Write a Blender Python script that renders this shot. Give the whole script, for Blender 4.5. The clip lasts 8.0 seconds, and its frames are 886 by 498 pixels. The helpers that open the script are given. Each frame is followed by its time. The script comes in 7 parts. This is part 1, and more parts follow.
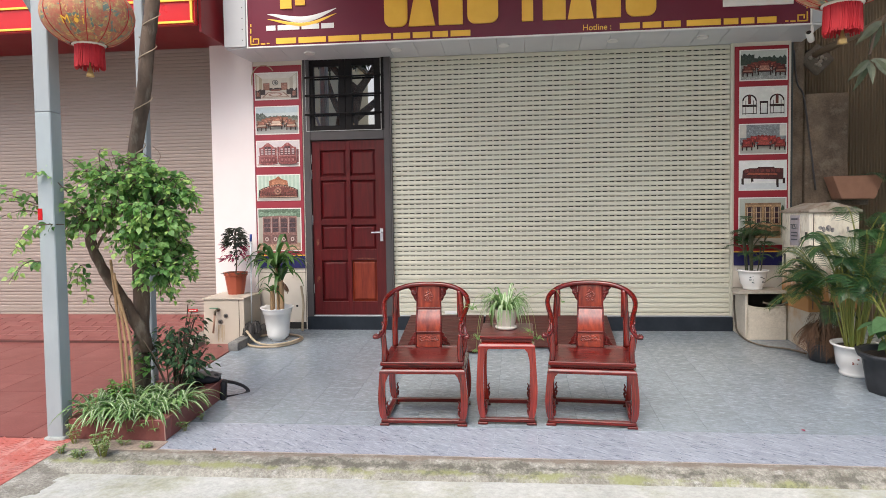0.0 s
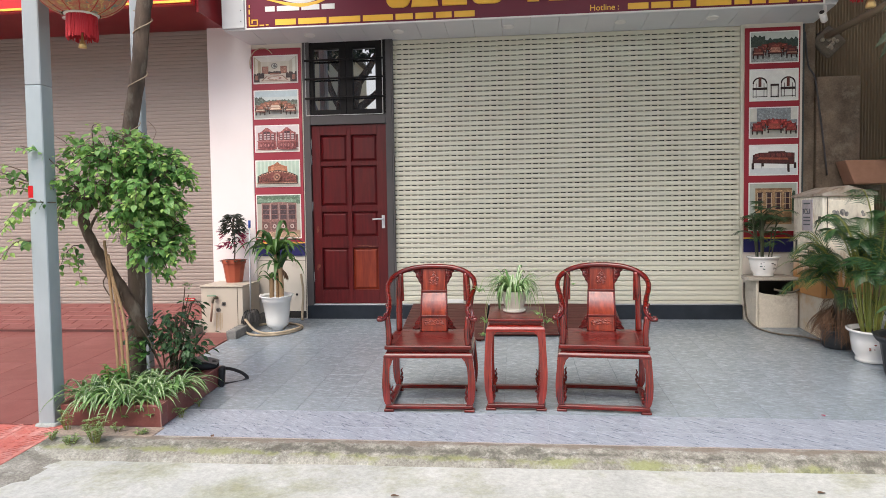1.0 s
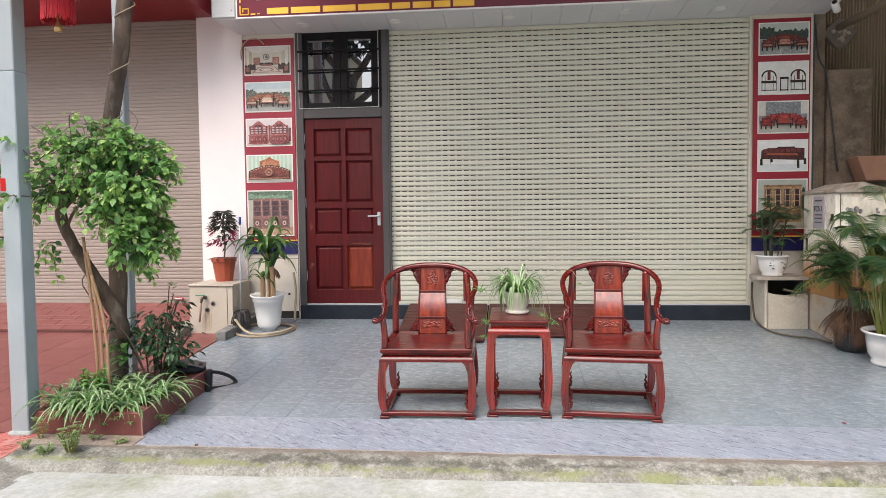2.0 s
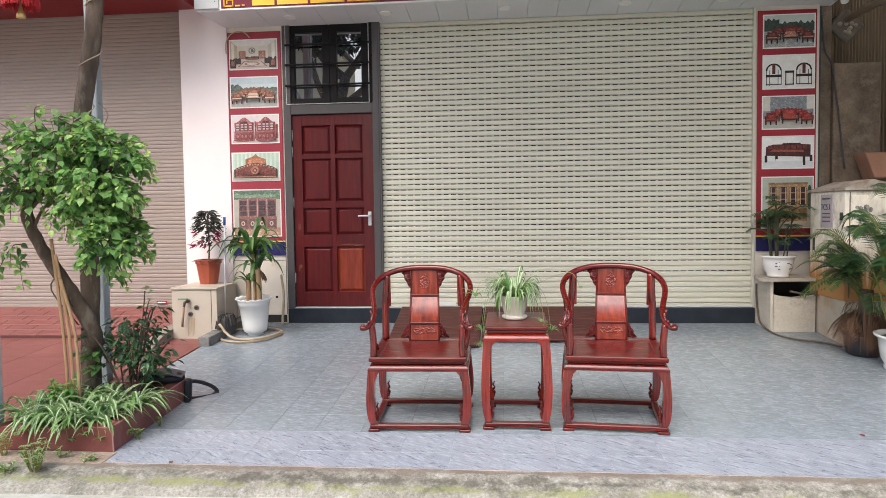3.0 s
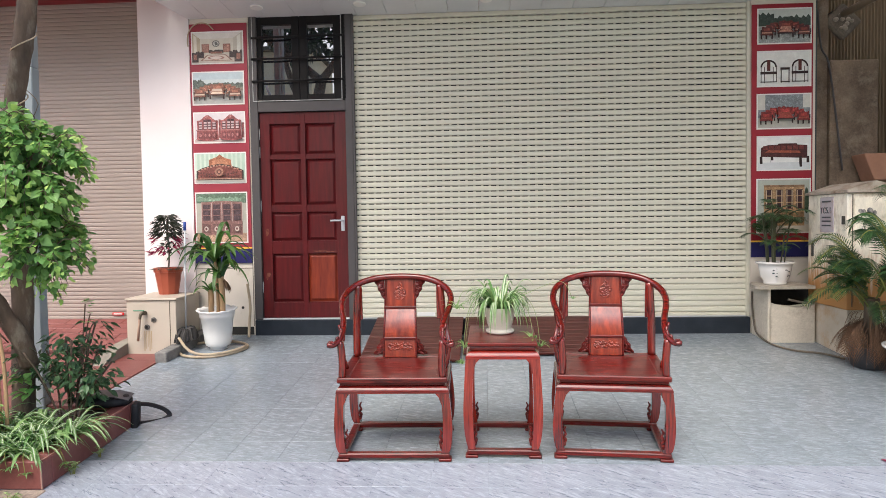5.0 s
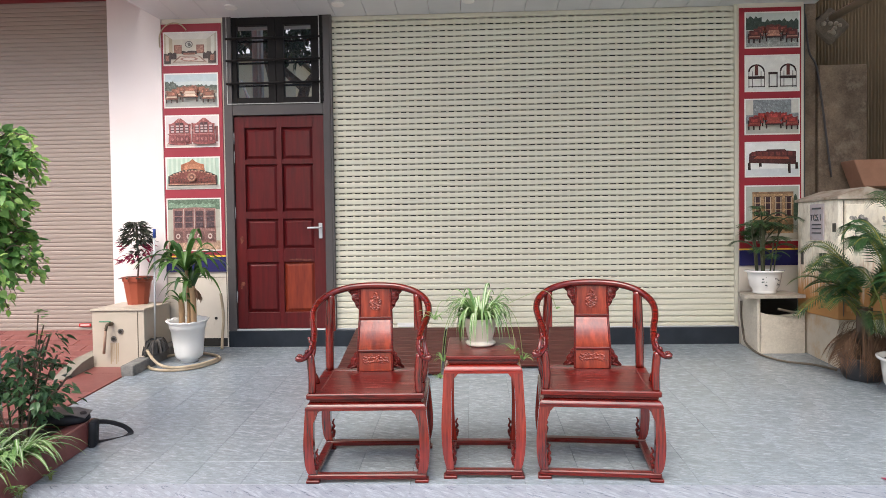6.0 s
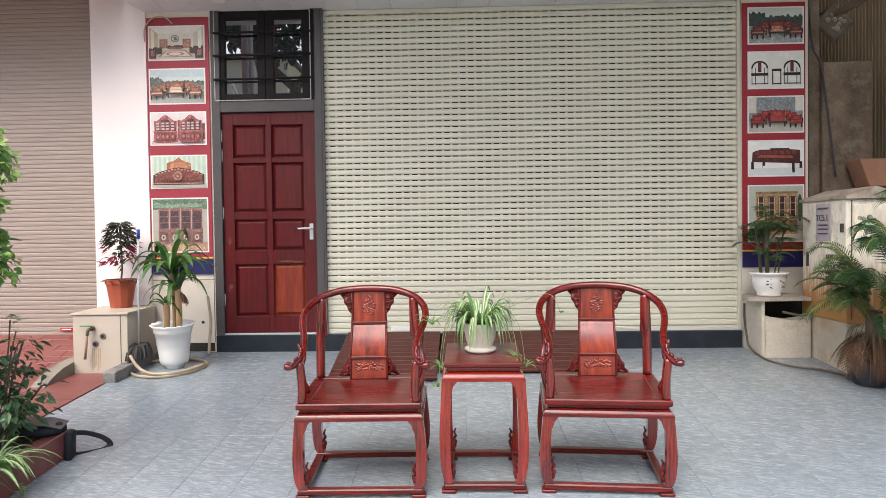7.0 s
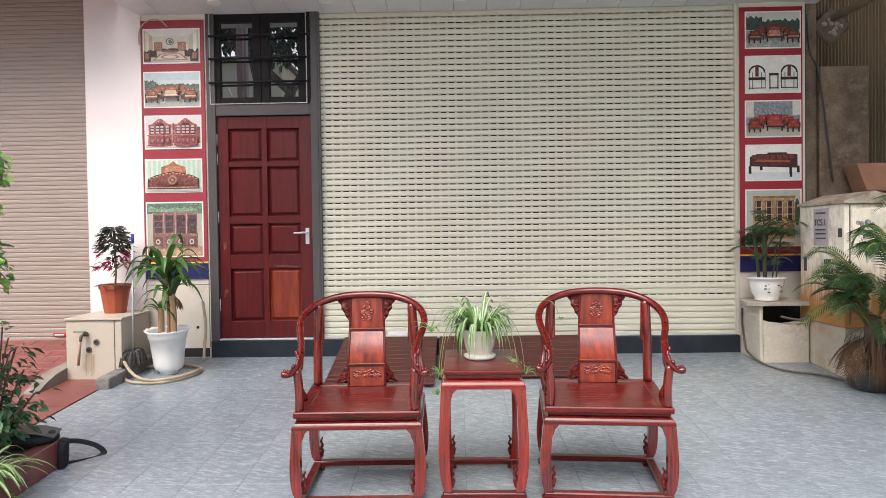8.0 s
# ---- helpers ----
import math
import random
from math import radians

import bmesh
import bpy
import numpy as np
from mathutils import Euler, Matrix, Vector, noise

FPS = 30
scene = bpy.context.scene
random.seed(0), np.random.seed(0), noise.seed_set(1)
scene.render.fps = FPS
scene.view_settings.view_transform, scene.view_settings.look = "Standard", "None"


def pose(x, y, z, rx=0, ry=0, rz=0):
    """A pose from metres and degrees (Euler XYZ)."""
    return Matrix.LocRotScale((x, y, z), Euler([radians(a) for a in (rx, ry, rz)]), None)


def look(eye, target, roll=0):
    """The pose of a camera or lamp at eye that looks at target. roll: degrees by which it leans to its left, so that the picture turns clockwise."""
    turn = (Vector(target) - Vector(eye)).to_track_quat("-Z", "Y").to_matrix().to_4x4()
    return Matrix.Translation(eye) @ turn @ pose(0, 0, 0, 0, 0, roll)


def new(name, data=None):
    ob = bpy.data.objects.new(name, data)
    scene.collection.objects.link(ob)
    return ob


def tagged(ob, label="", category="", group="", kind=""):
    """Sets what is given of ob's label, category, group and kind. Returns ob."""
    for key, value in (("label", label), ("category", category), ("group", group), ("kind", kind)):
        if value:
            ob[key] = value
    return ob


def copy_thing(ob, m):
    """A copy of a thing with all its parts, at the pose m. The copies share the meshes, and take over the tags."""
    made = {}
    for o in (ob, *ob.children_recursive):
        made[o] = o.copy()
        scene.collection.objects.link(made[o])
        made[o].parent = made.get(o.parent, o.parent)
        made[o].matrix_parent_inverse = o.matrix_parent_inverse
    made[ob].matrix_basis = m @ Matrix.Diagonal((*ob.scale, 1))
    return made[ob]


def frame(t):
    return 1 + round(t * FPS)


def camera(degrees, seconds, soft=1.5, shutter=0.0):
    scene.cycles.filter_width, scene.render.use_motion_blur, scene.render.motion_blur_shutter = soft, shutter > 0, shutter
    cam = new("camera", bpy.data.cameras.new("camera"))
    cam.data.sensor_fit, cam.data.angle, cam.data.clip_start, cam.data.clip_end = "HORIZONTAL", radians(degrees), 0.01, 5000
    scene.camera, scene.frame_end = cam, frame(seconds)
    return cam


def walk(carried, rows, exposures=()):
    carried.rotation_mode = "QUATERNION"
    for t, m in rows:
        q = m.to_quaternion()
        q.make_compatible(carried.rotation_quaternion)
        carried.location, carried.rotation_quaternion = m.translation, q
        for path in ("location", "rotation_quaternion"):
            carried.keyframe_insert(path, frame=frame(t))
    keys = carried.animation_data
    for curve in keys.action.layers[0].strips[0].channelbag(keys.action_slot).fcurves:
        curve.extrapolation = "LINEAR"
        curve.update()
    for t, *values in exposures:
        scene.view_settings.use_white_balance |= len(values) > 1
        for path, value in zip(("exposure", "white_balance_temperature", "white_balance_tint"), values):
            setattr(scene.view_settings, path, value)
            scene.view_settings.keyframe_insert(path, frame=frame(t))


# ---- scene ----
cam = camera(65.8, 8.0, soft=0.6)
PATH = [
    (0, (0.046, 0.08, 1.496), (-0.174, 2.065, 1.406), -0.8),
    (0.5, (0.026, 0.127, 1.42), (-0.194, 2.113, 1.325), -0.8),
    (1, (-0.034, 0.242, 1.356), (-0.248, 2.229, 1.262), -0.8),
    (1.5, (-0.075, 0.373, 1.339), (-0.282, 2.36, 1.243), -0.7),
    (3, (-0.102, 0.777, 1.336), (-0.287, 2.766, 1.237), -0.8),
    (3.5, (-0.155, 0.921, 1.337), (-0.328, 2.911, 1.238), -0.8),
    (4, (-0.182, 1.003, 1.329), (-0.342, 2.994, 1.235), -0.7),
    (4.5, (-0.162, 1.115, 1.324), (-0.307, 3.108, 1.232), -0.8),
    (6, (-0.097, 1.44, 1.295), (-0.181, 3.437, 1.241), -0.8),
    (6.5, (-0.114, 1.565, 1.291), (-0.185, 3.563, 1.238), -0.8),
    (7, (-0.136, 1.64, 1.283), (-0.196, 3.638, 1.235), -0.8),
    (7.5, (-0.146, 1.665, 1.292), (-0.198, 3.664, 1.247), -0.8),
    (8, (-0.159, 1.675, 1.298), (-0.203, 3.674, 1.258), -0.8),
]
EXPOSURES = [(0.0, 1.27), (1.5, 1.28), (3.0, 1.35), (4.5, 1.42), (6.0, 1.46), (8.0, 1.48)]
walk(cam, [(t, look(eye, target, roll)) for t, eye, target, roll in PATH], EXPOSURES)

# ---- light ----
world = bpy.data.worlds.new("overcast_sky")
scene.world = world
world.use_nodes = True
wn, wl = world.node_tree.nodes, world.node_tree.links
sky = wn.new("ShaderNodeTexSky")
sky.sky_type = "NISHITA"
sky.sun_disc = False
sky.sun_elevation, sky.sun_rotation = radians(52.7), radians(199)
sky.air_density, sky.dust_density, sky.ozone_density = 1.0, 4.2, 1.2
wl.new(sky.outputs[0], wn["Background"].inputs["Color"])
wn["Background"].inputs["Strength"].default_value = 0.15
sun = new("sun", bpy.data.lights.new("sun", "SUN"))
sun.data.energy, sun.data.angle, sun.data.color = 0.75, radians(50), (0.94, 1.0, 0.985)
sun.matrix_world = look((0, 0, 0), (0.20, 0.56, -0.78))

# ---- materials ----
SLOPE = 0.062
TILT = math.degrees(math.atan(SLOPE))


def G(y):
    """Height of the sloping forecourt at depth y."""
    return SLOPE * (y - 4.95)


def surf(name, c1, c2=None, rough=0.5, scale=4.0, stretch=(1, 1, 1), bump=0.1, fine=60.0, metal=0.0, stain=None, stain_scale=1.3, stain_at=0.62, coat=0.0, vary=0.0, sub=0.0, spec=0.35, speck=0.0, speck_scale=55.0):
    """Two scales of variation: broad blend c1-c2, fine grain relief, and an optional stain colour in patches."""
    m = bpy.data.materials.new(name)
    m.use_nodes = True
    n, l = m.node_tree.nodes, m.node_tree.links
    b = n["Principled BSDF"]
    c2 = c2 or tuple(0.8 * v for v in c1)
    tc, mp, info = n.new("ShaderNodeTexCoord"), n.new("ShaderNodeMapping"), n.new("ShaderNodeObjectInfo")
    mp.inputs["Scale"].default_value = stretch
    l.new(tc.outputs["Object"], mp.inputs["Vector"])
    w = n.new("ShaderNodeMath")
    w.operation, w.inputs[1].default_value = "MULTIPLY", 37.0
    l.new(info.outputs["Random"], w.inputs[0])

    def tex(sc, detail=5.0, rough_=0.6):
        t = n.new("ShaderNodeTexNoise")
        t.noise_dimensions = "4D"
        t.inputs["Scale"].default_value, t.inputs["Detail"].default_value, t.inputs["Roughness"].default_value = sc, detail, rough_
        l.new(mp.outputs[0], t.inputs["Vector"])
        l.new(w.outputs[0], t.inputs["W"])
        return t

    broad, grain = tex(scale), tex(fine, 3.0)
    ramp = n.new("ShaderNodeMapRange")
    ramp.inputs["From Min"].default_value, ramp.inputs["From Max"].default_value = 0.32, 0.68
    l.new(broad.outputs["Fac"], ramp.inputs["Value"])
    mix = n.new("ShaderNodeMix")
    mix.data_type = "RGBA"
    mix.inputs["A"].default_value, mix.inputs["B"].default_value = (*c1, 1), (*c2, 1)
    l.new(ramp.outputs[0], mix.inputs["Factor"])
    out = mix.outputs["Result"]
    if stain:
        st = tex(stain_scale, 6.0, 0.7)
        sr = n.new("ShaderNodeMapRange")
        sr.inputs["From Min"].default_value, sr.inputs["From Max"].default_value = stain_at - 0.09, stain_at + 0.09
        l.new(st.outputs["Fac"], sr.inputs["Value"])
        sm = n.new("ShaderNodeMix")
        sm.data_type = "RGBA"
        sm.inputs["B"].default_value = (*stain, 1)
        l.new(out, sm.inputs["A"])
        l.new(sr.outputs[0], sm.inputs["Factor"])
        out = sm.outputs["Result"]
    if speck:
        sk = tex(speck_scale, 7.0, 0.75)
        kr = n.new("ShaderNodeMapRange")
        kr.inputs["From Min"].default_value, kr.inputs["From Max"].default_value = 0.30, 0.70
        kr.inputs["To Min"].default_value, kr.inputs["To Max"].default_value = 1 - speck, 1 + speck
        l.new(sk.outputs["Fac"], kr.inputs["Value"])
        kh = n.new("ShaderNodeHueSaturation")
        l.new(out, kh.inputs["Color"])
        l.new(kr.outputs[0], kh.inputs["Value"])
        out = kh.outputs[0]
    hv = n.new("ShaderNodeHueSaturation")
    vm = n.new("ShaderNodeMapRange")
    vm.inputs["To Min"].default_value, vm.inputs["To Max"].default_value = 1 - vary, 1 + vary
    l.new(info.outputs["Random"], vm.inputs["Value"])
    l.new(vm.outputs[0], hv.inputs["Value"])
    l.new(out, hv.inputs["Color"])
    l.new(hv.outputs[0], b.inputs["Base Color"])
    rr = n.new("ShaderNodeMapRange")
    rr.inputs["To Min"].default_value, rr.inputs["To Max"].default_value = max(0.03, rough - 0.12), min(1, rough + 0.12)
    l.new(broad.outputs["Fac"], rr.inputs["Value"])
    l.new(rr.outputs[0], b.inputs["Roughness"])
    b.inputs["Metallic"].default_value, b.inputs["Coat Weight"].default_value = metal, coat
    b.inputs["Coat Roughness"].default_value = 0.12
    b.inputs["Specular IOR Level"].default_value = spec
    if sub:
        b.inputs["Transmission Weight"].default_value = 0.0
        b.inputs["Subsurface Weight"].default_value = sub
        b.inputs["Subsurface Radius"].default_value = (0.01, 0.02, 0.005)
    if bump:
        bp = n.new("ShaderNodeBump")
        bp.inputs["Strength"].default_value, bp.inputs["Distance"].default_value = bump, 0.004
        l.new(grain.outputs["Fac"], bp.inputs["Height"])
        l.new(bp.outputs[0], b.inputs["Normal"])
    return m


def tile_stone(name, dark, pale, vein, turn, stretch, rough, warp):
    """A printed stone tile: streaks along one way, pale veins and fine grain, in a few repeating prints."""
    m = surf(name, dark, pale, rough, 9.0, stretch, 0.02, 40, vary=0.03, stain=vein, stain_scale=8.0, stain_at=0.60, spec=0.5, speck=0.16, speck_scale=26)
    for nd in m.node_tree.nodes:
        if nd.type == "TEX_NOISE":
            nd.inputs["Distortion"].default_value = warp
        elif nd.type == "MAPPING":
            nd.vector_type = "TEXTURE"
            nd.inputs["Scale"].default_value = tuple(1 / v for v in stretch)
            nd.inputs["Rotation"].default_value = (0, 0, turn)
        elif nd.type == "MATH":
            nd.operation, nd.inputs[1].default_value = "SNAP", 0.34
    return m


M_TILE = tile_stone("grey_veined_tile", (0.176, 0.207, 0.232), (0.255, 0.294, 0.327), (0.368, 0.414, 0.460), -0.24, (1.1, 4.2, 1), 0.22, 1.8)
# edge row: veins turned, and open-sky light put into a paler, bluer tone
M_TILEF = tile_stone("sky_tinted_edge_tile", (0.208, 0.230, 0.273), (0.295, 0.322, 0.375), (0.440, 0.473, 0.533), -0.62, (1.0, 4.2, 1), 0.3, 1.4)
M_GROUT = surf("dirty_grout", (0.17, 0.18, 0.195), (0.10, 0.105, 0.115), 0.9, 3.0)
M_BOXTILE = surf("cream_beige_box_tile", (0.48, 0.42, 0.345), (0.43, 0.375, 0.305), 0.45, 2.0, bump=0.05, stain=(0.33, 0.26, 0.18), stain_scale=4.0, stain_at=0.70)
M_SHUT = surf("cream_shutter_paint", (0.598, 0.576, 0.476), (0.556, 0.535, 0.441), 0.42, 1.2, (1, 1, 1), 0.03, 90, stain=(0.56, 0.545, 0.455), stain_scale=0.8, stain_at=0.7)
M_TAUPE = surf("taupe_shutter_paint", (0.320, 0.262, 0.229), (0.290, 0.237, 0.206), 0.5, 0.7, (1, 1, 1), 0.04, 70)
M_PINK = surf("pale_pink_wall_paint", (0.79, 0.725, 0.715), (0.76, 0.685, 0.67), 0.8, 1.5, bump=0.15, fine=120)
M_CREAMTILE = surf("cream_wall_tile", (0.68, 0.62, 0.54), (0.60, 0.54, 0.47), 0.4, 2.0, bump=0.05, stain=(0.40, 0.33, 0.25), stain_scale=3.0, stain_at=0.68)
M_PLINTH = surf("dark_slate_plinth", (0.026, 0.032, 0.042), (0.016, 0.020, 0.026), 0.4, 5.0, bump=0.05, stain=(0.10, 0.10, 0.10), stain_scale=6, stain_at=0.72, spec=0.15)
M_CHAR = surf("charcoal_painted_steel", (0.078, 0.070, 0.071), (0.062, 0.056, 0.057), 0.45, 3.0, bump=0.03)
M_DOOR = surf("mahogany_door_wood", (0.104, 0.0082, 0.0100), (0.058, 0.0050, 0.0064), 0.34, 5.0, (6, 6, 0.5), 0.08, 50, coat=0.08)
M_PATCH = surf("bare_orange_wood", (0.25, 0.040, 0.016), (0.13, 0.016, 0.009), 0.4, 5.0, (5, 5, 0.6), 0.08, 50, coat=0.1)
M_RED = surf("crimson_board", (0.30, 0.016, 0.028), (0.26, 0.013, 0.024), 0.45, 2.0, bump=0.02)
M_NAVY = surf("navy_board", (0.02, 0.018, 0.11), (0.015, 0.014, 0.085), 0.45, 2.0, bump=0.02)
M_MAROON = surf("maroon_sign_vinyl", (0.155, 0.015, 0.036), (0.13, 0.0125, 0.031), 0.35, 1.0, bump=0.01)
M_GOLD = surf("gold_lettering", (0.92, 0.56, 0.075), (0.82, 0.46, 0.055), 0.35, 3.0, bump=0.02)
M_WHITE = surf("white_plastic", (0.80, 0.79, 0.77), (0.74, 0.73, 0.70), 0.35, 6.0, bump=0.02)
M_ALU = surf("aluminium_panel", (0.52, 0.54, 0.56), (0.47, 0.49, 0.51), 0.4, 1.5, bump=0.03)
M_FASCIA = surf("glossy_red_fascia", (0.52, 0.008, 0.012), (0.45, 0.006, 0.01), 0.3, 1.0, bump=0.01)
# fascia red darkened for the underside and end, their shade in the paint
M_NSOFF = surf("shaded_red_soffit", (0.24, 0.012, 0.018), (0.20, 0.01, 0.014), 0.4, 1.0, bump=0.02)
M_REDTILE = surf("red_clay_tile", (0.205, 0.066, 0.058), (0.168, 0.053, 0.047), 0.42, 2.0, bump=0.08, vary=0.05, stain=(0.235, 0.092, 0.080), stain_scale=1.7, stain_at=0.58, speck=0.14)
M_PAVER = surf("bright_red_paver", (0.43, 0.125, 0.10), (0.34, 0.085, 0.068), 0.6, 3.0, bump=0.3, vary=0.1, stain=(0.52, 0.30, 0.26), stain_scale=3.0, stain_at=0.57, speck=0.2)
M_CONC = surf("pale_concrete", (0.43, 0.45, 0.435), (0.31, 0.33, 0.31), 0.85, 3.0, bump=0.8, fine=70, stain=(0.215, 0.235, 0.175), stain_scale=1.9, stain_at=0.58, speck=0.30, speck_scale=48)
M_APRON = surf("stained_cream_concrete", (0.475, 0.480, 0.448), (0.37, 0.375, 0.345), 0.85, 2.2, bump=0.7, fine=60, stain=(0.285, 0.288, 0.195), stain_scale=1.7, stain_at=0.575, speck=0.22, speck_scale=30)
M_MOSS = surf("mossy_kerb_concrete", (0.33, 0.315, 0.272), (0.165, 0.155, 0.128), 0.92, 7.0, bump=1.0, fine=80, stain=(0.42, 0.42, 0.39), stain_scale=9.0, stain_at=0.64, speck=0.5, speck_scale=60)
M_OLDCONC = surf("old_stained_concrete", (0.145, 0.120, 0.094), (0.085, 0.070, 0.053), 0.85, 2.5, bump=0.4, fine=40, stain=(0.24, 0.21, 0.18), stain_scale=2.4, stain_at=0.66, speck=0.3)
# near black, standing in for unlit depth in the room, recess and bores
M_DARK = surf("dark_interior", (0.03, 0.028, 0.026), (0.02, 0.019, 0.018), 0.8)
M_POST = surf("blue_grey_painted_steel", (0.37, 0.415, 0.435), (0.28, 0.32, 0.335), 0.40, 3.0, (1, 1, 0.4), 0.05, 40, stain=(0.20, 0.20, 0.19), stain_scale=3.0, stain_at=0.74)
M_FENCE = surf("brown_corrugated_sheet", (0.24, 0.182, 0.120), (0.165, 0.124, 0.082), 0.55, 2.0, (1, 1, 0.3), 0.1, 30)
# orange-brown picked so the unseen canopy throws warm light on the shutter
M_SHEET = surf("warm_bounce_sheet", (0.60, 0.27, 0.11), (0.50, 0.22, 0.09), 0.6, 2.0)
M_ROSE = surf("polished_rosewood", (0.165, 0.0105, 0.0070), (0.024, 0.0014, 0.0016), 0.3, 9.0, (0.9, 11, 11), 0.02, 60, coat=0.27, spec=0.28, speck=0.3, speck_scale=22)
M_ROSEV = surf("polished_rosewood_upright", (0.235, 0.0150, 0.0075), (0.030, 0.0020, 0.0020), 0.20, 6.0, (14, 14, 0.8), 0.02, 60, coat=0.85, spec=0.45, speck=0.32, speck_scale=20)
M_ROSET = surf("bright_rosewood_upright", (0.310, 0.0225, 0.0105), (0.075, 0.0045, 0.0035), 0.20, 6.0, (14, 14, 0.8), 0.02, 60, coat=0.85, spec=0.45, speck=0.28, speck_scale=20)
M_SPLAT = surf("figured_rosewood", (0.30, 0.040, 0.016), (0.090, 0.0085, 0.0050), 0.20, 5.0, (6, 6, 0.8), 0.02, 60, coat=0.85, speck=0.3, speck_scale=14)

M_SIDEWALL = surf("brown_stained_cement_wall", (0.235, 0.175, 0.125), (0.110, 0.082, 0.060), 0.85, 4.5, bump=0.5, fine=40, stain=(0.26, 0.215, 0.165), stain_scale=5.0, stain_at=0.60, speck=0.3)
M_ROSEA = surf("polished_rosewood_apron", (0.150, 0.0092, 0.0070), (0.036, 0.0022, 0.0022), 0.20, 9.0, (0.9, 11, 11), 0.02, 60, coat=0.42, spec=0.35, speck=0.3, speck_scale=22)
M_ROSETA = surf("bright_rosewood_apron", (0.260, 0.0170, 0.0095), (0.100, 0.0060, 0.0045), 0.20, 9.0, (0.9, 11, 11), 0.02, 60, coat=0.42, spec=0.35, speck=0.25, speck_scale=22)
for m_, v_ in ((M_ROSE, 0.22), (M_ROSEV, 0.14), (M_ROSET, 0.14), (M_ROSEA, 0.17), (M_ROSETA, 0.17), (M_SPLAT, 0.18)):
    m_.node_tree.nodes["Principled BSDF"].inputs["Coat Roughness"].default_value = v_


def glass(name, tint=(0.02, 0.022, 0.025)):
    m = bpy.data.materials.new(name)
    m.use_nodes = True
    b = m.node_tree.nodes["Principled BSDF"]
    b.inputs["Base Color"].default_value = (*tint, 1)
    b.inputs["Roughness"].default_value = 0.004
    b.inputs["IOR"].default_value = 2.9
    return m


M_GLASS = glass("dark_reflecting_glass")


# ---- building helpers ----
def box(bm, x0, x1, y0, y1, z0, z1, bevel=0.0, seg=1):
    vs = [bm.verts.new(p) for p in ((x0, y0, z0), (x1, y0, z0), (x1, y1, z0), (x0, y1, z0), (x0, y0, z1), (x1, y0, z1), (x1, y1, z1), (x0, y1, z1))]
    fs = [bm.faces.new([vs[i] for i in f]) for f in ((3, 2, 1, 0), (4, 5, 6, 7), (0, 1, 5, 4), (1, 2, 6, 5), (2, 3, 7, 6), (3, 0, 4, 7))]
    if bevel:
        es = list({e for f in fs for e in f.edges})
        bmesh.ops.bevel(bm, geom=es, offset=bevel, segments=seg, affect="EDGES", profile=0.5)
    return bm


def boxed(*a, **k):
    return box(bmesh.new(), *a, **k)


def mesh_of(name, bm, material, smooth=False):
    me = bpy.data.meshes.new(name)
    bm.normal_update()
    bm.to_mesh(me)
    bm.free()
    for m in (material if isinstance(material, (list, tuple)) else [material]):
        me.materials.append(m)
    if smooth:
        me.shade_smooth()
    return me


def part(name, bm, material, parent=None, label="", smooth=False, m=None):
    ob = new(name, mesh_of(name, bm, material, smooth))
    if parent is not None:
        ob.parent = parent
    if m is not None:
        ob.matrix_basis = m
    if label:
        ob["label"] = label
    return ob


def thing(name, label, category, m=None, group="", kind=""):
    ob = new(name)
    ob.empty_display_size = 0.05
    if m is not None:
        ob.matrix_basis = m
    return tagged(ob, label, category, group, kind)


def lathe(bm, prof, n=24, cx=0.0, cy=0.0, close=True):
    """Turn a profile of (radius, z) about the z axis."""
    rings = []
    for r, z in prof:
        rings.append([bm.verts.new((cx + r * math.cos(2 * math.pi * i / n), cy + r * math.sin(2 * math.pi * i / n), z)) for i in range(n)])
    for a, b in zip(rings, rings[1:]):
        for i in range(n):
            bm.faces.new((a[i], a[(i + 1) % n], b[(i + 1) % n], b[i]))
    if close:
        bm.faces.new(rings[0][::-1])
        bm.faces.new(rings[-1])
    return bm


def sweep(bm, pts, radii, n=8, flat=1.0, up=Vector((0, 0, 1)), caps=True, square=False):
    """A tube along pts; radii one number or one for each point; flat squeezes it along its own up."""
    pts = [Vector(p) for p in pts]
    radii = radii if isinstance(radii, (list, tuple)) else [radii] * len(pts)
    cross = [(1, 0.55), (0.55, 1), (-0.55, 1), (-1, 0.55), (-1, -0.55), (-0.55, -1), (0.55, -1), (1, -0.55)] if square else [(math.cos(2 * math.pi * k / n), math.sin(2 * math.pi * k / n)) for k in range(n)]
    rings, u = [], None
    for i, p in enumerate(pts):
        d = (pts[min(i + 1, len(pts) - 1)] - pts[max(i - 1, 0)]).normalized()
        if u is None or flat != 1.0:
            side = d.cross(up)
            if side.length < 1e-4:
                side = d.cross(Vector((0, 1, 0)))
        else:
            side = d.cross(u)
        side.normalize()
        u = side.cross(d).normalized()
        rings.append([bm.verts.new(p + radii[i] * (ca * side + flat * sa * u)) for ca, sa in cross])
    for a, b in zip(rings, rings[1:]):
        for k in range(n):
            bm.faces.new((a[k], a[(k + 1) % n], b[(k + 1) % n], b[k]))
    if caps:
        bm.faces.new(rings[0][::-1])
        bm.faces.new(rings[-1])
    return bm


def extrude_outline(bm, pts, y0, y1):
    """A flat outline of (x, z) given depth from y0 to y1."""
    a = [bm.verts.new((x, y0, z)) for x, z in pts]
    b = [bm.verts.new((x, y1, z)) for x, z in pts]
    k = len(pts)
    bm.faces.new(a)
    bm.faces.new(b[::-1])
    for i in range(k):
        bm.faces.new((a[(i + 1) % k], a[i], b[i], b[(i + 1) % k]))
    return bm


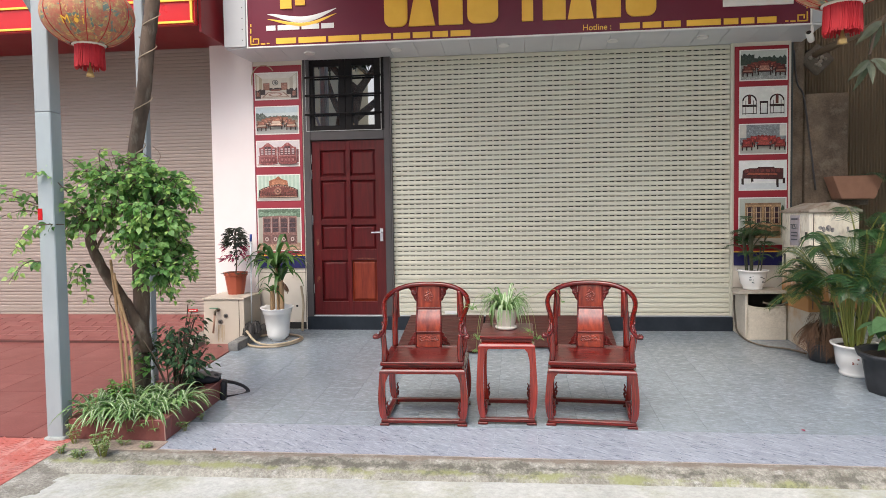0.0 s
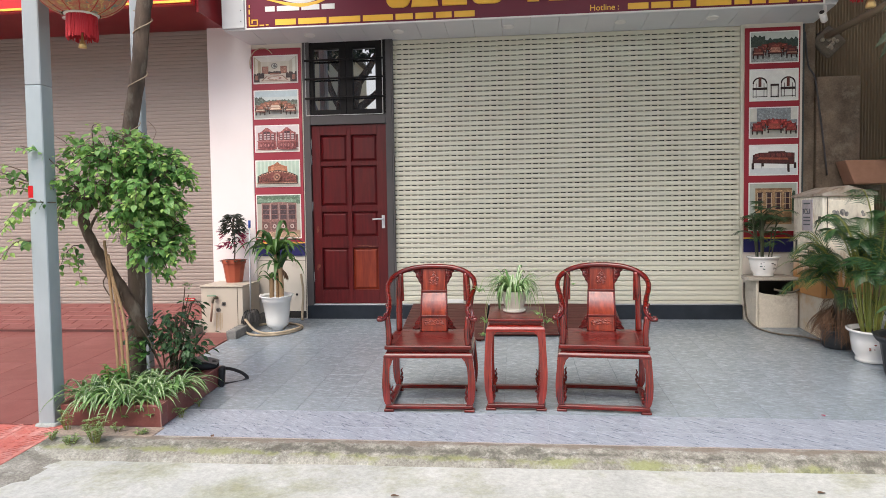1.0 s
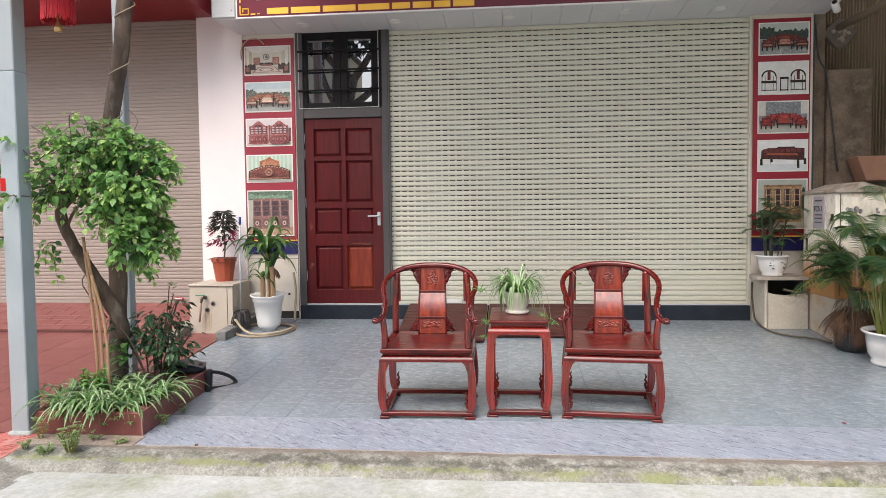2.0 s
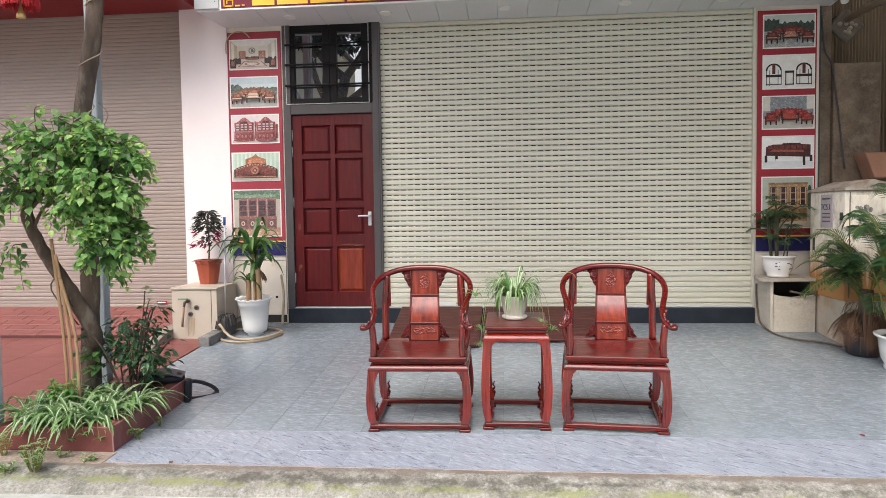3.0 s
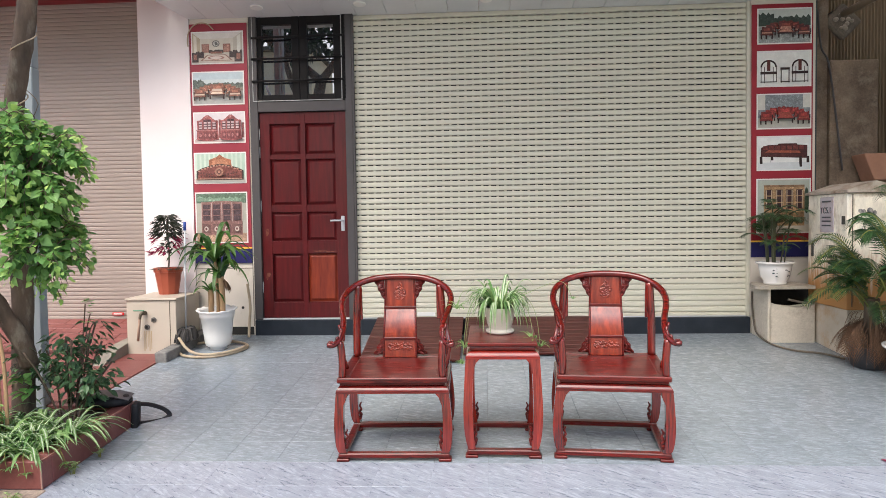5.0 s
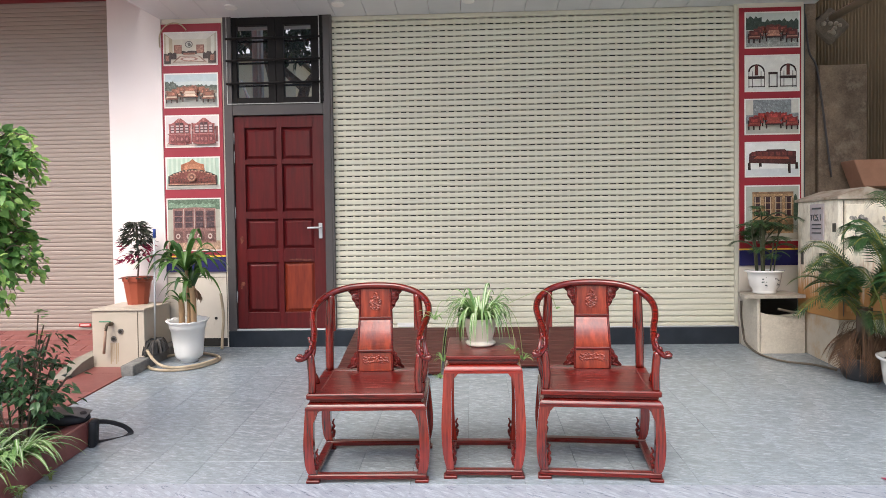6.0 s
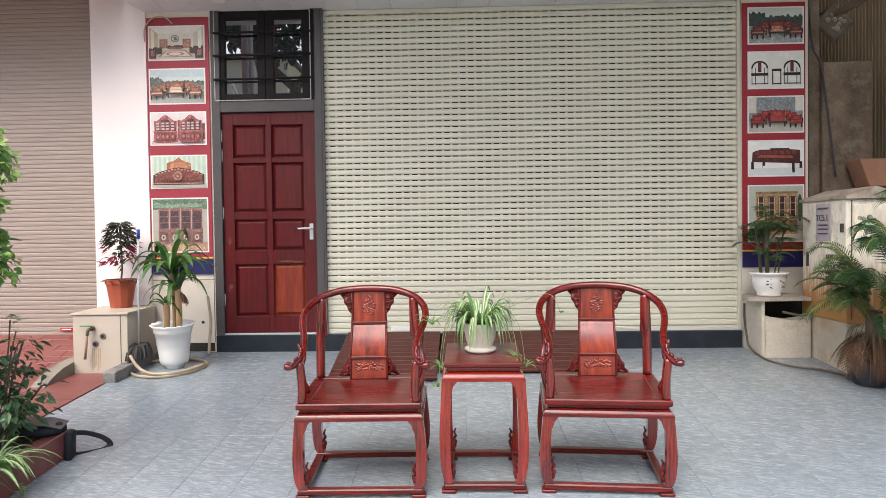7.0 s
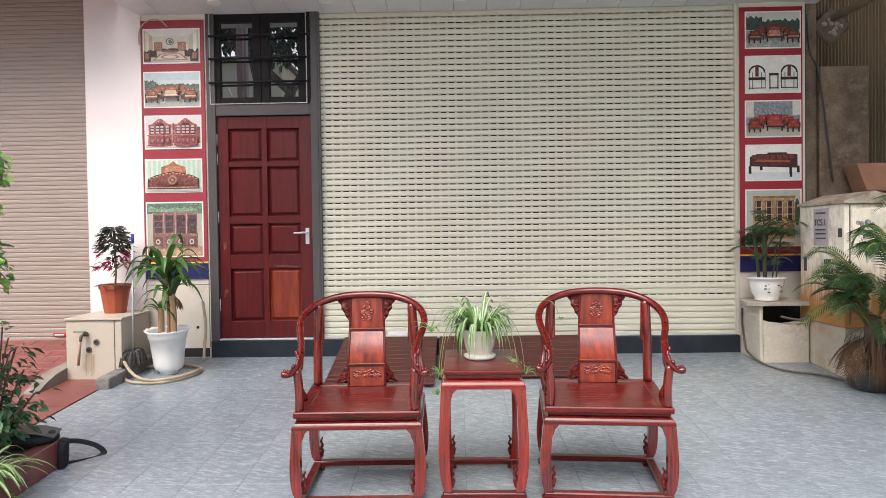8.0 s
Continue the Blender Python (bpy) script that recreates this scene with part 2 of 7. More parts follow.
def smoothed(pts, steps=6):
    """Catmull-Rom through points."""
    pts = [Vector(p) for p in pts]
    out = []
    for i in range(len(pts) - 1):
        p0, p1, p2, p3 = pts[max(i - 1, 0)], pts[i], pts[i + 1], pts[min(i + 2, len(pts) - 1)]
        for s in range(steps):
            t = s / steps
            out.append(0.5 * ((2 * p1) + (p2 - p0) * t + (2 * p0 - 5 * p1 + 4 * p2 - p3) * t * t + (3 * p1 - p0 - 3 * p2 + p3) * t ** 3))
    return out + [pts[-1]]


def lying(x, y, rz=0.0, dz=0.0):
    """A pose on the sloping forecourt."""
    return pose(x, y, G(y) + dz, TILT) @ pose(0, 0, 0, 0, 0, rz)


# ---- ground ----
floor = thing("floor", "sloping forecourt of grey veined ceramic tiles", "floor", pose(0, 4.95, 0, TILT), kind="structure")
part("grout_bed", boxed(-2.99, 3.6, -0.555, 3.09, -0.12, -0.006), M_GROUT, floor)

bm = bmesh.new()
NX, NY = 620, 18
grid = []
for j in range(NY + 1):
    t = j / NY
    row = []
    for i in range(NX + 1):
        x = -3.05 + 9.05 * i / NX
        front = 4.155 + 0.022 * x + 0.018 * noise.noise((x * 1.4, 3, 1)) + 0.008 * noise.noise((x * 7, 5, 1))
        pit = 0.013 * noise.noise((x * 3.5, t * 2.2, 2.0)) + 0.007 * noise.noise((x * 15, t * 5, 5.0)) + 0.0045 * noise.noise((x * 42, t * 12, 8.0))
        row.append(bm.verts.new((x, front + (4.392 - front) * t + 0.004 * noise.noise((x * 5, 1, 7)) * (j == NY), -0.103 + 0.070 * min(1, t / 0.62) ** 0.55 + (1 - t ** 4) * (0.25 + 0.75 * min(1, 4 * t)) * pit)))
    grid.append(row)
for j in range(NY):
    for i in range(NX):
        bm.faces.new((grid[j][i], grid[j][i + 1], grid[j + 1][i + 1], grid[j + 1][i]))


def kerb_growth(m):
    """Moss in patches along the middle of the kerb, and brown earth washed from the tiles above it."""
    n, l = m.node_tree.nodes, m.node_tree.links
    b = n["Principled BSDF"]
    tc, sep = n.new("ShaderNodeTexCoord"), n.new("ShaderNodeSeparateXYZ")
    l.new(tc.outputs["Object"], sep.inputs[0])

    def layer(centre, width, scale, at, colour, amount):
        no = n.new("ShaderNodeTexNoise")
        no.inputs["Scale"].default_value, no.inputs["Detail"].default_value, no.inputs["Roughness"].default_value = scale, 8, 0.72
        l.new(tc.outputs["Object"], no.inputs["Vector"])
        off = n.new("ShaderNodeMath")
        off.operation, off.inputs[1].default_value = "SUBTRACT", centre
        l.new(sep.outputs["Y"], off.inputs[0])
        ab = n.new("ShaderNodeMath")
        ab.operation = "ABSOLUTE"
        l.new(off.outputs[0], ab.inputs[0])
        band = n.new("ShaderNodeMapRange")
        band.inputs["From Max"].default_value, band.inputs["To Min"].default_value, band.inputs["To Max"].default_value = width, 0.16, -0.20
        l.new(ab.outputs[0], band.inputs["Value"])
        add = n.new("ShaderNodeMath")
        l.new(band.outputs[0], add.inputs[0])
        l.new(no.outputs["Fac"], add.inputs[1])
        edge = n.new("ShaderNodeMapRange")
        edge.inputs["From Min"].default_value, edge.inputs["From Max"].default_value, edge.inputs["To Max"].default_value = at - 0.07, at + 0.07, amount
        l.new(add.outputs[0], edge.inputs["Value"])
        mix = n.new("ShaderNodeMix")
        mix.data_type = "RGBA"
        mix.inputs["B"].default_value = (*colour, 1)
        l.new(b.inputs["Base Color"].links[0].from_socket, mix.inputs["A"])
        l.new(edge.outputs[0], mix.inputs["Factor"])
        l.new(mix.outputs["Result"], b.inputs["Base Color"])

    layer(4.35, 0.09, 6.0, 0.56, (0.175, 0.140, 0.112), 0.8)
    layer(4.195, 0.085, 3.4, 0.61, (0.215, 0.232, 0.090), 0.75)
    layer(4.25, 0.16, 9.0, 0.625, (0.075, 0.070, 0.055), 0.75)


kerb_growth(M_MOSS)
tagged(part("kerb", bm, M_MOSS, smooth=True), "worn sloping concrete kerb with green moss", "kerb", kind="structure")
tagged(part("mortar_edge", boxed(-2.99, 3.6, 4.383, 4.394, -0.060, -0.0315, bevel=0.003), surf("pinkish_mortar", (0.36, 0.30, 0.28), (0.25, 0.21, 0.19), 0.9, 7, bump=0.5, speck=0.3)), "thin pinkish mortar line along the tile edge", "trim", kind="structure")

bm = boxed(-120, 120, -140, 4.22, -0.4, -0.102)
ground = tagged(part("ground", bm, M_APRON), "pale stained concrete road apron", "ground", kind="structure")
bm = boxed(-120, 120, 8.52, 140, -0.4, 0.1)
tagged(part("ground_behind", bm, M_CONC), "concrete ground behind the houses", "ground", kind="structure")

bm = bmesh.new()
gr = [[bm.verts.new((-3.07 + 0.30 * i / 8 + 0.02 * noise.noise((j * 0.4, i, 3)), 2.9 + 1.42 * j / 24, (G(2.9 + 1.42 * j / 24) - 0.004) * (1 - i / 8) ** 1.3 - 0.106 * (1 - (1 - i / 8) ** 1.3) + 0.007 * noise.noise((i * 0.6, j * 0.5, 9)) * (i > 0))) for j in range(25)] for i in range(9)]
for a, b in zip(gr, gr[1:]):
    for j in range(24):
        bm.faces.new((a[j], b[j], b[j + 1], a[j + 1]))
tagged(part("cement_fillet", bm, M_MOSS, smooth=True), "crumbling cement fillet along the red pavement edge", "kerb", kind="structure")

side = thing("side_ground", "bare concrete ground beside the forecourt", "ground", pose(0, 4.95, 0, TILT), kind="structure")
part("slab", boxed(3.602, 60, -0.80, 3.60, -0.25, -0.013), M_CONC, side)
part("slab", boxed(-60, -14.02, -2.60, 3.60, -0.25, -0.013), M_CONC, side)

redfloor = thing("neighbour_floor", "sloping forecourt of dull red clay tiles", "floor", pose(0, 4.95, 0, TILT), kind="structure")
part("tile_bed", boxed(-14, -3.0, -0.40, 2.35, -0.12, -0.008), surf("reddish_joint", (0.22, 0.10, 0.09), (0.14, 0.06, 0.055), 0.9), redfloor)
pavement = thing("pavement", "pavement of bright red patterned paving slabs", "pavement", pose(0, 4.95, 0, TILT), kind="structure")
part("paver_bed", boxed(-14, -3.06, -2.6, -0.41, -0.16, -0.010), M_CONC, pavement)

# ---- shopfront wall ----
wall = thing("wall_north", "shopfront wall with pale pier and cream tiled base", "wall", kind="structure")
part("pier_left", boxed(-3.60, -3.075, 7.99, 8.35, 0.0, 4.6), M_PINK, wall, "pale pink painted pier")
part("pier_door", boxed(-3.073, -2.475, 8.012, 8.35, 0.0, 4.6), M_CREAMTILE, wall)
part("pier_right", boxed(2.42, 3.02, 8.012, 8.35, 0.0, 4.6), M_CREAMTILE, wall)
# near-black strip on the wall face, painting the shade of a gap
part("base_gap", boxed(-2.79, -2.49, 8.006, 8.0115, 0.195, 0.275), M_DARK, wall, "dark strip painted for the shaded gap under the wall tile")
part("tile_joint", boxed(-3.07, -2.48, 8.0085, 8.0115, 0.868, 0.873), M_OLDCONC, wall)
part("tile_joint", boxed(-2.49, -2.484, 8.0085, 8.0115, 0.28, 0.92), M_OLDCONC, wall)
part("wall_socket", lathe(bmesh.new(), [(0.014, 0.0), (0.014, 0.006), (0.008, 0.008)], 10), M_DARK, wall, m=pose(-2.60, 8.0115, 0.47, 90))
part("lintel", boxed(-2.473, 2.418, 8.06, 8.35, 3.40, 4.6), M_PINK, wall)
part("upper_wall", boxed(-14, 9, 7.9, 8.4, 4.62, 9.0), M_PINK, wall)
tagged(part("plinth", boxed(-2.47, 2.415, 7.985, 8.3, 0.05, 0.345, bevel=0.006), M_PLINTH), "dark slate stone plinth below the shutter", "plinth", kind="structure")
# closed room behind the shutter and the transom, coloured near black as unlit
room = thing("interior", "closed shop interior, its unlit dark put into the colour", "room", kind="structure")
part("back_wall", boxed(-3.6, 3.1, 12.0, 12.2, -0.1, 4.6), M_DARK, room)
part("room_floor", boxed(-3.6, 3.1, 8.36, 12.0, 0.1, 0.34), M_DARK, room)
part("room_ceiling", boxed(-3.6, 3.1, 8.36, 12.0, 4.4, 4.6), M_DARK, room)
part("side_wall", boxed(-3.8, -3.6, 8.4, 12.0, -0.1, 4.6), M_DARK, room)
part("side_wall", boxed(3.02, 3.2, 8.36, 12.0, -0.1, 4.6), M_DARK, room)

# ---- cream slotted roller shutter ----
shutter = thing("roller_shutter", "closed cream roller shutter with rows of slots", "roller shutter")
X0, X1, Z0, Z1 = -1.43, 2.42, 0.352, 3.40
PITCH = 0.05523
ZB = 0.3894
COUNT = int((Z1 - ZB) / PITCH)


def slat_bm(width, pitch, face, bulge, neck, slotted, edge=0.006, back=0.004):
    """One slat from its lower edge; the neck below its face is pierced by slots."""
    bm = bmesh.new()
    z_lo = pitch - face
    prof = [(back, z_lo), (-bulge * 0.7, z_lo + edge), (-bulge, pitch - face * 0.5), (-bulge * 0.7, pitch - edge), (back, pitch - 0.0005)]
    for (ya, za), (yb, zb) in zip(prof, prof[1:]):
        vs = [bm.verts.new(p) for p in ((0, ya, za), (width, ya, za), (width, yb, zb), (0, yb, zb))]
        bm.faces.new(vs)
    if slotted:
        x, step, tab = 0.03, 0.0767, 0.024
        while x < width:
            vs = [bm.verts.new(p) for p in ((x, neck, 0), (min(width, x + tab), neck, 0), (min(width, x + tab), neck, z_lo), (x, neck, z_lo))]
            bm.faces.new(vs)
            x += step
    else:
        vs = [bm.verts.new(p) for p in ((0, neck, 0), (width, neck, 0), (width, neck, z_lo), (0, neck, z_lo))]
        bm.faces.new(vs)
    return bm


W_SH = X1 - X0
SLAT = mesh_of("slat", slat_bm(W_SH, PITCH, 0.0468, 0.0042, 0.0012, True), M_SHUT)
SLATN = mesh_of("slat_narrow", slat_bm(W_SH, PITCH, 0.0482, 0.0042, 0.0012, True), M_SHUT)
SLATC = mesh_of("slat_closed", slat_bm(W_SH, PITCH, 0.0510, 0.0046, 0.007, False), M_SHUT)
for i in range(COUNT + 1):
    s = new("slat", SLATC if i < 8 and i != 6 else SLATN if i < 14 else SLAT)
    s.parent, s.location = shutter, (X0, 8.05, ZB + i * PITCH)
part("bottom_rail", boxed(X0, X1, 8.03, 8.06, Z0 - 0.006, Z0 + 0.004, bevel=0.002), M_ALU, shutter)
part("bottom_slat", boxed(X0, X1, 8.036, 8.058, Z0 + 0.005, ZB - 0.002, bevel=0.003), M_SHUT, shutter)
part("guide_rail", boxed(X0 - 0.004, X0 + 0.012, 8.0, 8.07, Z0, 3.41), M_CHAR, shutter)
part("guide_rail", boxed(X1 - 0.03, X1 - 0.002, 8.02, 8.07, Z0, 3.41), M_SHUT, shutter)

# ---- door with transom ----
door = thing("door_1", "mahogany panelled door, one lower panel bare orange wood", "door")
D0, D1, DZ0, DZ1 = -2.388, -1.512, 0.362, 2.428
YD = 8.03
cols = [(-2.287, -1.975), (-1.925, -1.623)]
rows = [(0.52, 1.01), (1.14, 1.43), (1.50, 1.96), (2.01, 2.315)]
bm = bmesh.new()
xs = [D0, cols[0][0], cols[0][1], cols[1][0], cols[1][1], D1]
for i in (0, 2, 4):
    box(bm, xs[i], xs[i + 1], YD, YD + 0.045, DZ0, DZ1, bevel=0.003)
zs = [DZ0, rows[0][0], rows[0][1], rows[1][0], rows[1][1], rows[2][0], rows[2][1], rows[3][0], rows[3][1], DZ1]
for i in range(0, 10, 2):
    for c in cols:
        box(bm, c[0] - 0.002, c[1] + 0.002, YD + 0.001, YD + 0.044, zs[i], zs[i + 1], bevel=0.003)
part("stiles_and_rails", bm, M_DOOR, door)
for ci, c in enumerate(cols):
    for ri, r in enumerate(rows):
        bm = bmesh.new()
        a = [bm.verts.new(p) for p in ((c[0], YD + 0.03, r[0]), (c[1], YD + 0.03, r[0]), (c[1], YD + 0.03, r[1]), (c[0], YD + 0.03, r[1]))]
        g_ = 0.014
        b2 = [bm.verts.new(p) for p in ((c[0] + g_, YD + 0.026, r[0] + g_), (c[1] - g_, YD + 0.026, r[0] + g_), (c[1] - g_, YD + 0.026, r[1] - g_), (c[0] + g_, YD + 0.026, r[1] - g_))]
        g_ = 0.034
        d = [bm.verts.new(p) for p in ((c[0] + g_, YD + 0.010, r[0] + g_), (c[1] - g_, YD + 0.010, r[0] + g_), (c[1] - g_, YD + 0.010, r[1] - g_), (c[0] + g_, YD + 0.010, r[1] - g_))]
        for p, q in ((a, b2), (b2, d)):
            for k in range(4):
                bm.faces.new((p[k], p[(k + 1) % 4], q[(k + 1) % 4], q[k]))
        bm.faces.new(d)
        bare = ci == 1 and ri == 0
        part("door_panel", bm, M_PATCH if bare else M_DOOR, door, "bare orange wood panel" if bare else "")
for cx, cz, w_, h_ in ((-2.335, 1.23, 0.018, 0.05), (-2.33, 0.80, 0.022, 0.03), (-2.345, 0.77, 0.012, 0.03), (-1.80, 1.035, 0.10, 0.010), (-1.70, 1.028, 0.07, 0.008)):
    bm = bmesh.new()
    rn = random.Random(int(-100 * cx))
    bm.faces.new([bm.verts.new((cx + w_ * math.cos(6.283 * i / 9) * (0.6 + 0.5 * rn.random()), YD - 0.0015, cz + h_ * math.sin(6.283 * i / 9) * (0.6 + 0.5 * rn.random()))) for i in range(9)][::-1])
    part("scuff", bm, surf("scuffed_pale_wood", (0.20, 0.075, 0.045), (0.10, 0.02, 0.016), 0.7, 40), door, "pale scuff mark")
hd = part("door_handle", boxed(-1.577, -1.541, YD - 0.008, YD - 0.001, 1.235, 1.385, bevel=0.003), M_ALU, door, "brushed steel lever handle")
bm = sweep(bmesh.new(), smoothed([(-1.558, YD - 0.008, 1.34), (-1.558, YD - 0.045, 1.34), (-1.575, YD - 0.055, 1.34), (-1.675, YD - 0.055, 1.338)], 4), 0.009, 8)
part("lever", bm, M_ALU, hd, smooth=True)
for z in (2.16, 1.98, 1.44, 0.62):
    bm = bmesh.new()
    lathe(bm, [(0.009, z), (0.009, z + 0.11)], 8, D0 - 0.006, YD - 0.004)
    part("hinge", bm, M_ALU, door, smooth=True)
dframe = thing("door_frame", "charcoal steel door frame", "door frame", kind="structure")
part("jamb", boxed(-2.472, -2.392, 8.0, 8.12, 0.347, 3.38, bevel=0.003), M_CHAR, dframe)
part("jamb", boxed(-1.508, -1.436, 8.0, 8.12, 0.347, 3.38, bevel=0.003), M_CHAR, dframe)
part("head", boxed(-2.391, -1.509, 8.003, 8.12, 2.434, 2.535, bevel=0.003), M_CHAR, dframe)
part("threshold", boxed(-2.391, -1.509, 8.0, 8.12, 0.346, 0.359, bevel=0.002), M_ALU, dframe)
M_SASH = surf("near_black_window_paint", (0.015, 0.0135, 0.0135), (0.010, 0.009, 0.0095), 0.6, 3.0, bump=0.03, spec=0.12)
M_SEAL = surf("grey_window_seal", (0.50, 0.50, 0.49), (0.22, 0.22, 0.21), 0.6, 14, bump=0.1)
win = thing("window_1", "dark two-leaf transom window with steel bars above the door", "window", kind="structure")
part("inner_line", boxed(-2.43, -1.532, 7.994, 8.0, 2.538, 2.546), M_SEAL, win)
part("inner_line", boxed(-1.540, -1.532, 7.994, 8.0, 2.547, 3.38), M_SEAL, win)
part("inner_line", boxed(-2.438, -2.431, 7.994, 8.0, 2.538, 3.38), M_SEAL, win)
part("side_frame", boxed(-1.5315, -1.498, 8.0, 8.07, 2.55, 3.385), M_SASH, win)
for xa, xb in ((-2.42, -1.965), (-1.962, -1.545)):
    lf = part("sash", box(box(box(boxed(xa, xa + 0.075, 8.02, 8.07, 2.55, 3.38, bevel=0.004), xb - 0.075, xb, 8.02, 8.07, 2.55, 3.38, bevel=0.004), xa + 0.073, xb - 0.073, 8.022, 8.068, 2.55, 2.605, bevel=0.004), xa + 0.073, xb - 0.073, 8.022, 8.068, 3.30, 3.38, bevel=0.004), M_SASH, win)
    part("pane", boxed(xa + 0.07, xb - 0.07, 8.048, 8.054, 2.60, 3.31), M_GLASS, lf, "dark reflecting glass")
for z in (2.735, 2.955, 3.165):
    part("bar", sweep(bmesh.new(), [(-2.44, 7.985, z), (-1.52, 7.985, z + 0.004)], 0.011, 8), M_SASH, win, smooth=True)

# ---- neighbouring shop ----
nshut = thing("roller_shutter", "closed taupe ribbed steel roller shutter of the neighbouring shop", "roller shutter")
NP = 0.042
NSLAT = mesh_of("slat", slat_bm(7.4, NP, 0.0398, 0.0032, 0.003, False, 0.006, 0.0022), M_TAUPE)
for i in range(79):
    s = new("slat", NSLAT)
    s.parent, s.location = nshut, (-11.0, 8.06, 0.345 + i * NP)
part("bottom_rail", boxed(-11.0, -3.6, 8.03, 8.07, 0.31, 0.345, bevel=0.003), M_TAUPE, nshut)
part("sticker", boxed(-3.99, -3.87, 8.040, 8.046, 0.395, 0.425), M_FASCIA, nshut, "small red warning sticker")
part("sticker_bars", boxed(-3.975, -3.885, 8.036, 8.039, 0.405, 0.415), M_WHITE, nshut)
nwall = thing("neighbour_wall", "wall behind the neighbouring shutter", "wall", kind="structure")
part("backing", boxed(-14, -3.602, 8.09, 8.4, 0.0, 4.6), M_DARK, nwall)
nramp = tagged(part("neighbour_ramp", extrude_outline(bmesh.new(), [(-11, 0.0), (-11, 0.03), (-3.40, 0.03), (-3.40, 0.0)], 0, 0.82), surf("dark_red_cement", (0.13, 0.055, 0.048), (0.075, 0.038, 0.034), 0.8, 6), m=pose(0, 7.28, 0.135, 13.0)), "steep red paved strip up to the shutter", "ramp", kind="structure")
bm = bmesh.new()
extrude_outline(bm, [(6.84, 0.09), (6.86, 0.124), (6.98, 0.178), (7.10, 0.218), (7.24, 0.240), (7.52, 0.262), (7.52, 0.09)], 0, 0.115)
tagged(part("ramp_cheek", bm, surf("smooth_grey_cement", (0.25, 0.225, 0.185), (0.18, 0.16, 0.13), 0.85, 6, bump=0.3, stain=(0.20, 0.16, 0.12), stain_scale=5, stain_at=0.6), m=pose(-3.415, 0, 0, 0, 0, 90)), "low wedge of smooth cement beside the red ramp", "kerb", kind="structure")
fascia = thing("neighbour_sign_box", "glossy red sign box with gold lines over the neighbouring shop", "sign box")
part("soffit", boxed(-14, -3.30, 7.08, 8.08, 3.585, 3.62), M_NSOFF, fascia, "red soffit, darkened for its shade")
part("front_board", boxed(-14, -3.30, 7.02, 7.078, 3.56, 5.2), M_FASCIA, fascia)
for z in (3.575, 3.80):
    part("gold_trim", boxed(-14, -3.31, 7.0, 7.018, z, z + 0.022), M_GOLD, fascia)
part("gold_trim", boxed(-3.345, -3.32, 7.0, 7.018, 3.60, 5.2), M_GOLD, fascia)
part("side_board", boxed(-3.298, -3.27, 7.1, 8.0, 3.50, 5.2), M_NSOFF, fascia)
part("downlight", lathe(bmesh.new(), [(0.075, 3.572), (0.085, 3.583), (0.085, 3.587)], 20, -4.87, 7.38), M_WHITE, fascia)

# ---- sign of the shop ----
sign = thing("sign_box", "maroon shop sign box with gold lettering shapes and aluminium edges", "sign")
part("board", boxed(-2.93, 3.02, 7.53, 7.60, 3.43, 5.0), M_MAROON, sign)
part("border", boxed(-2.93, 3.02, 7.518, 7.529, 3.415, 3.43), M_WHITE, sign, "thin white border line")
part("border", boxed(-2.945, -2.93, 7.518, 7.60, 3.415, 5.0), M_WHITE, sign, "thin white border line")
part("border", boxed(3.02, 3.035, 7.518, 7.60, 3.415, 5.0), M_WHITE, sign, "thin white border line")
part("edge_panel", boxed(-3.20, -2.948, 7.50, 7.60, 3.43, 5.0, bevel=0.004), M_ALU, sign, "riveted aluminium edge panel")
part("edge_panel", boxed(3.038, 3.16, 7.52, 7.60, 3.43, 5.0, bevel=0.004), M_ALU, sign)
for z in (3.5, 3.62, 3.74, 3.86, 3.98):
    part("rivet", lathe(bmesh.new(), [(0.006, -0.003), (0.006, 0.0), (0.003, 0.003)], 8), M_CHAR, sign, m=pose(-2.985, 7.497, z, 90))
# gold letter blocks


def sign_shape(x0, x1, kind):
    """One plain gold shape of the sign's title: round-cornered, tapering or square."""
    z0, z1, w = 3.575, 4.07, x1 - x0
    if kind == "taper":
        o = [(x0, z0), (x1, z0), (x0 + 0.66 * w, z1), (x0 + 0.34 * w, z1)]
    elif kind == "round":
        r = 0.085
        o = [(cx + r * math.cos(a), cz + r * math.sin(a)) for cx, cz, a0 in ((x1 - r, z0 + r, -1.571), (x1 - r, z1 - r, 0.0), (x0 + r, z1 - r, 1.571), (x0 + r, z0 + r, 3.142)) for a in (a0 + 0.314 * k for k in range(6))]
    else:
        o = [(x0, z0), (x1, z0), (x1, z1), (x0, z1)]
    bm = extrude_outline(bmesh.new(), o[::-1], 7.505, 7.529)
    bmesh.ops.recalc_face_normals(bm, faces=bm.faces)
    bmesh.ops.bevel(bm, geom=[e for e in bm.edges if e.verts[0].co.y < 7.51 and e.verts[1].co.y < 7.51], offset=0.006, segments=2, affect="EDGES")
    part("title_shape", bm, M_GOLD, sign)


for a, b, k in ((-1.385, -1.13, "round"), (-1.12, -0.83, "taper"), (-0.79, -0.53, "square"), (-0.48, -0.15, "round"), (0.10, 0.22, "square"), (0.32, 0.56, "square"), (0.58, 0.85, "taper"), (0.88, 1.13, "square"), (1.18, 1.49, "round")):
    sign_shape(a, b, k)


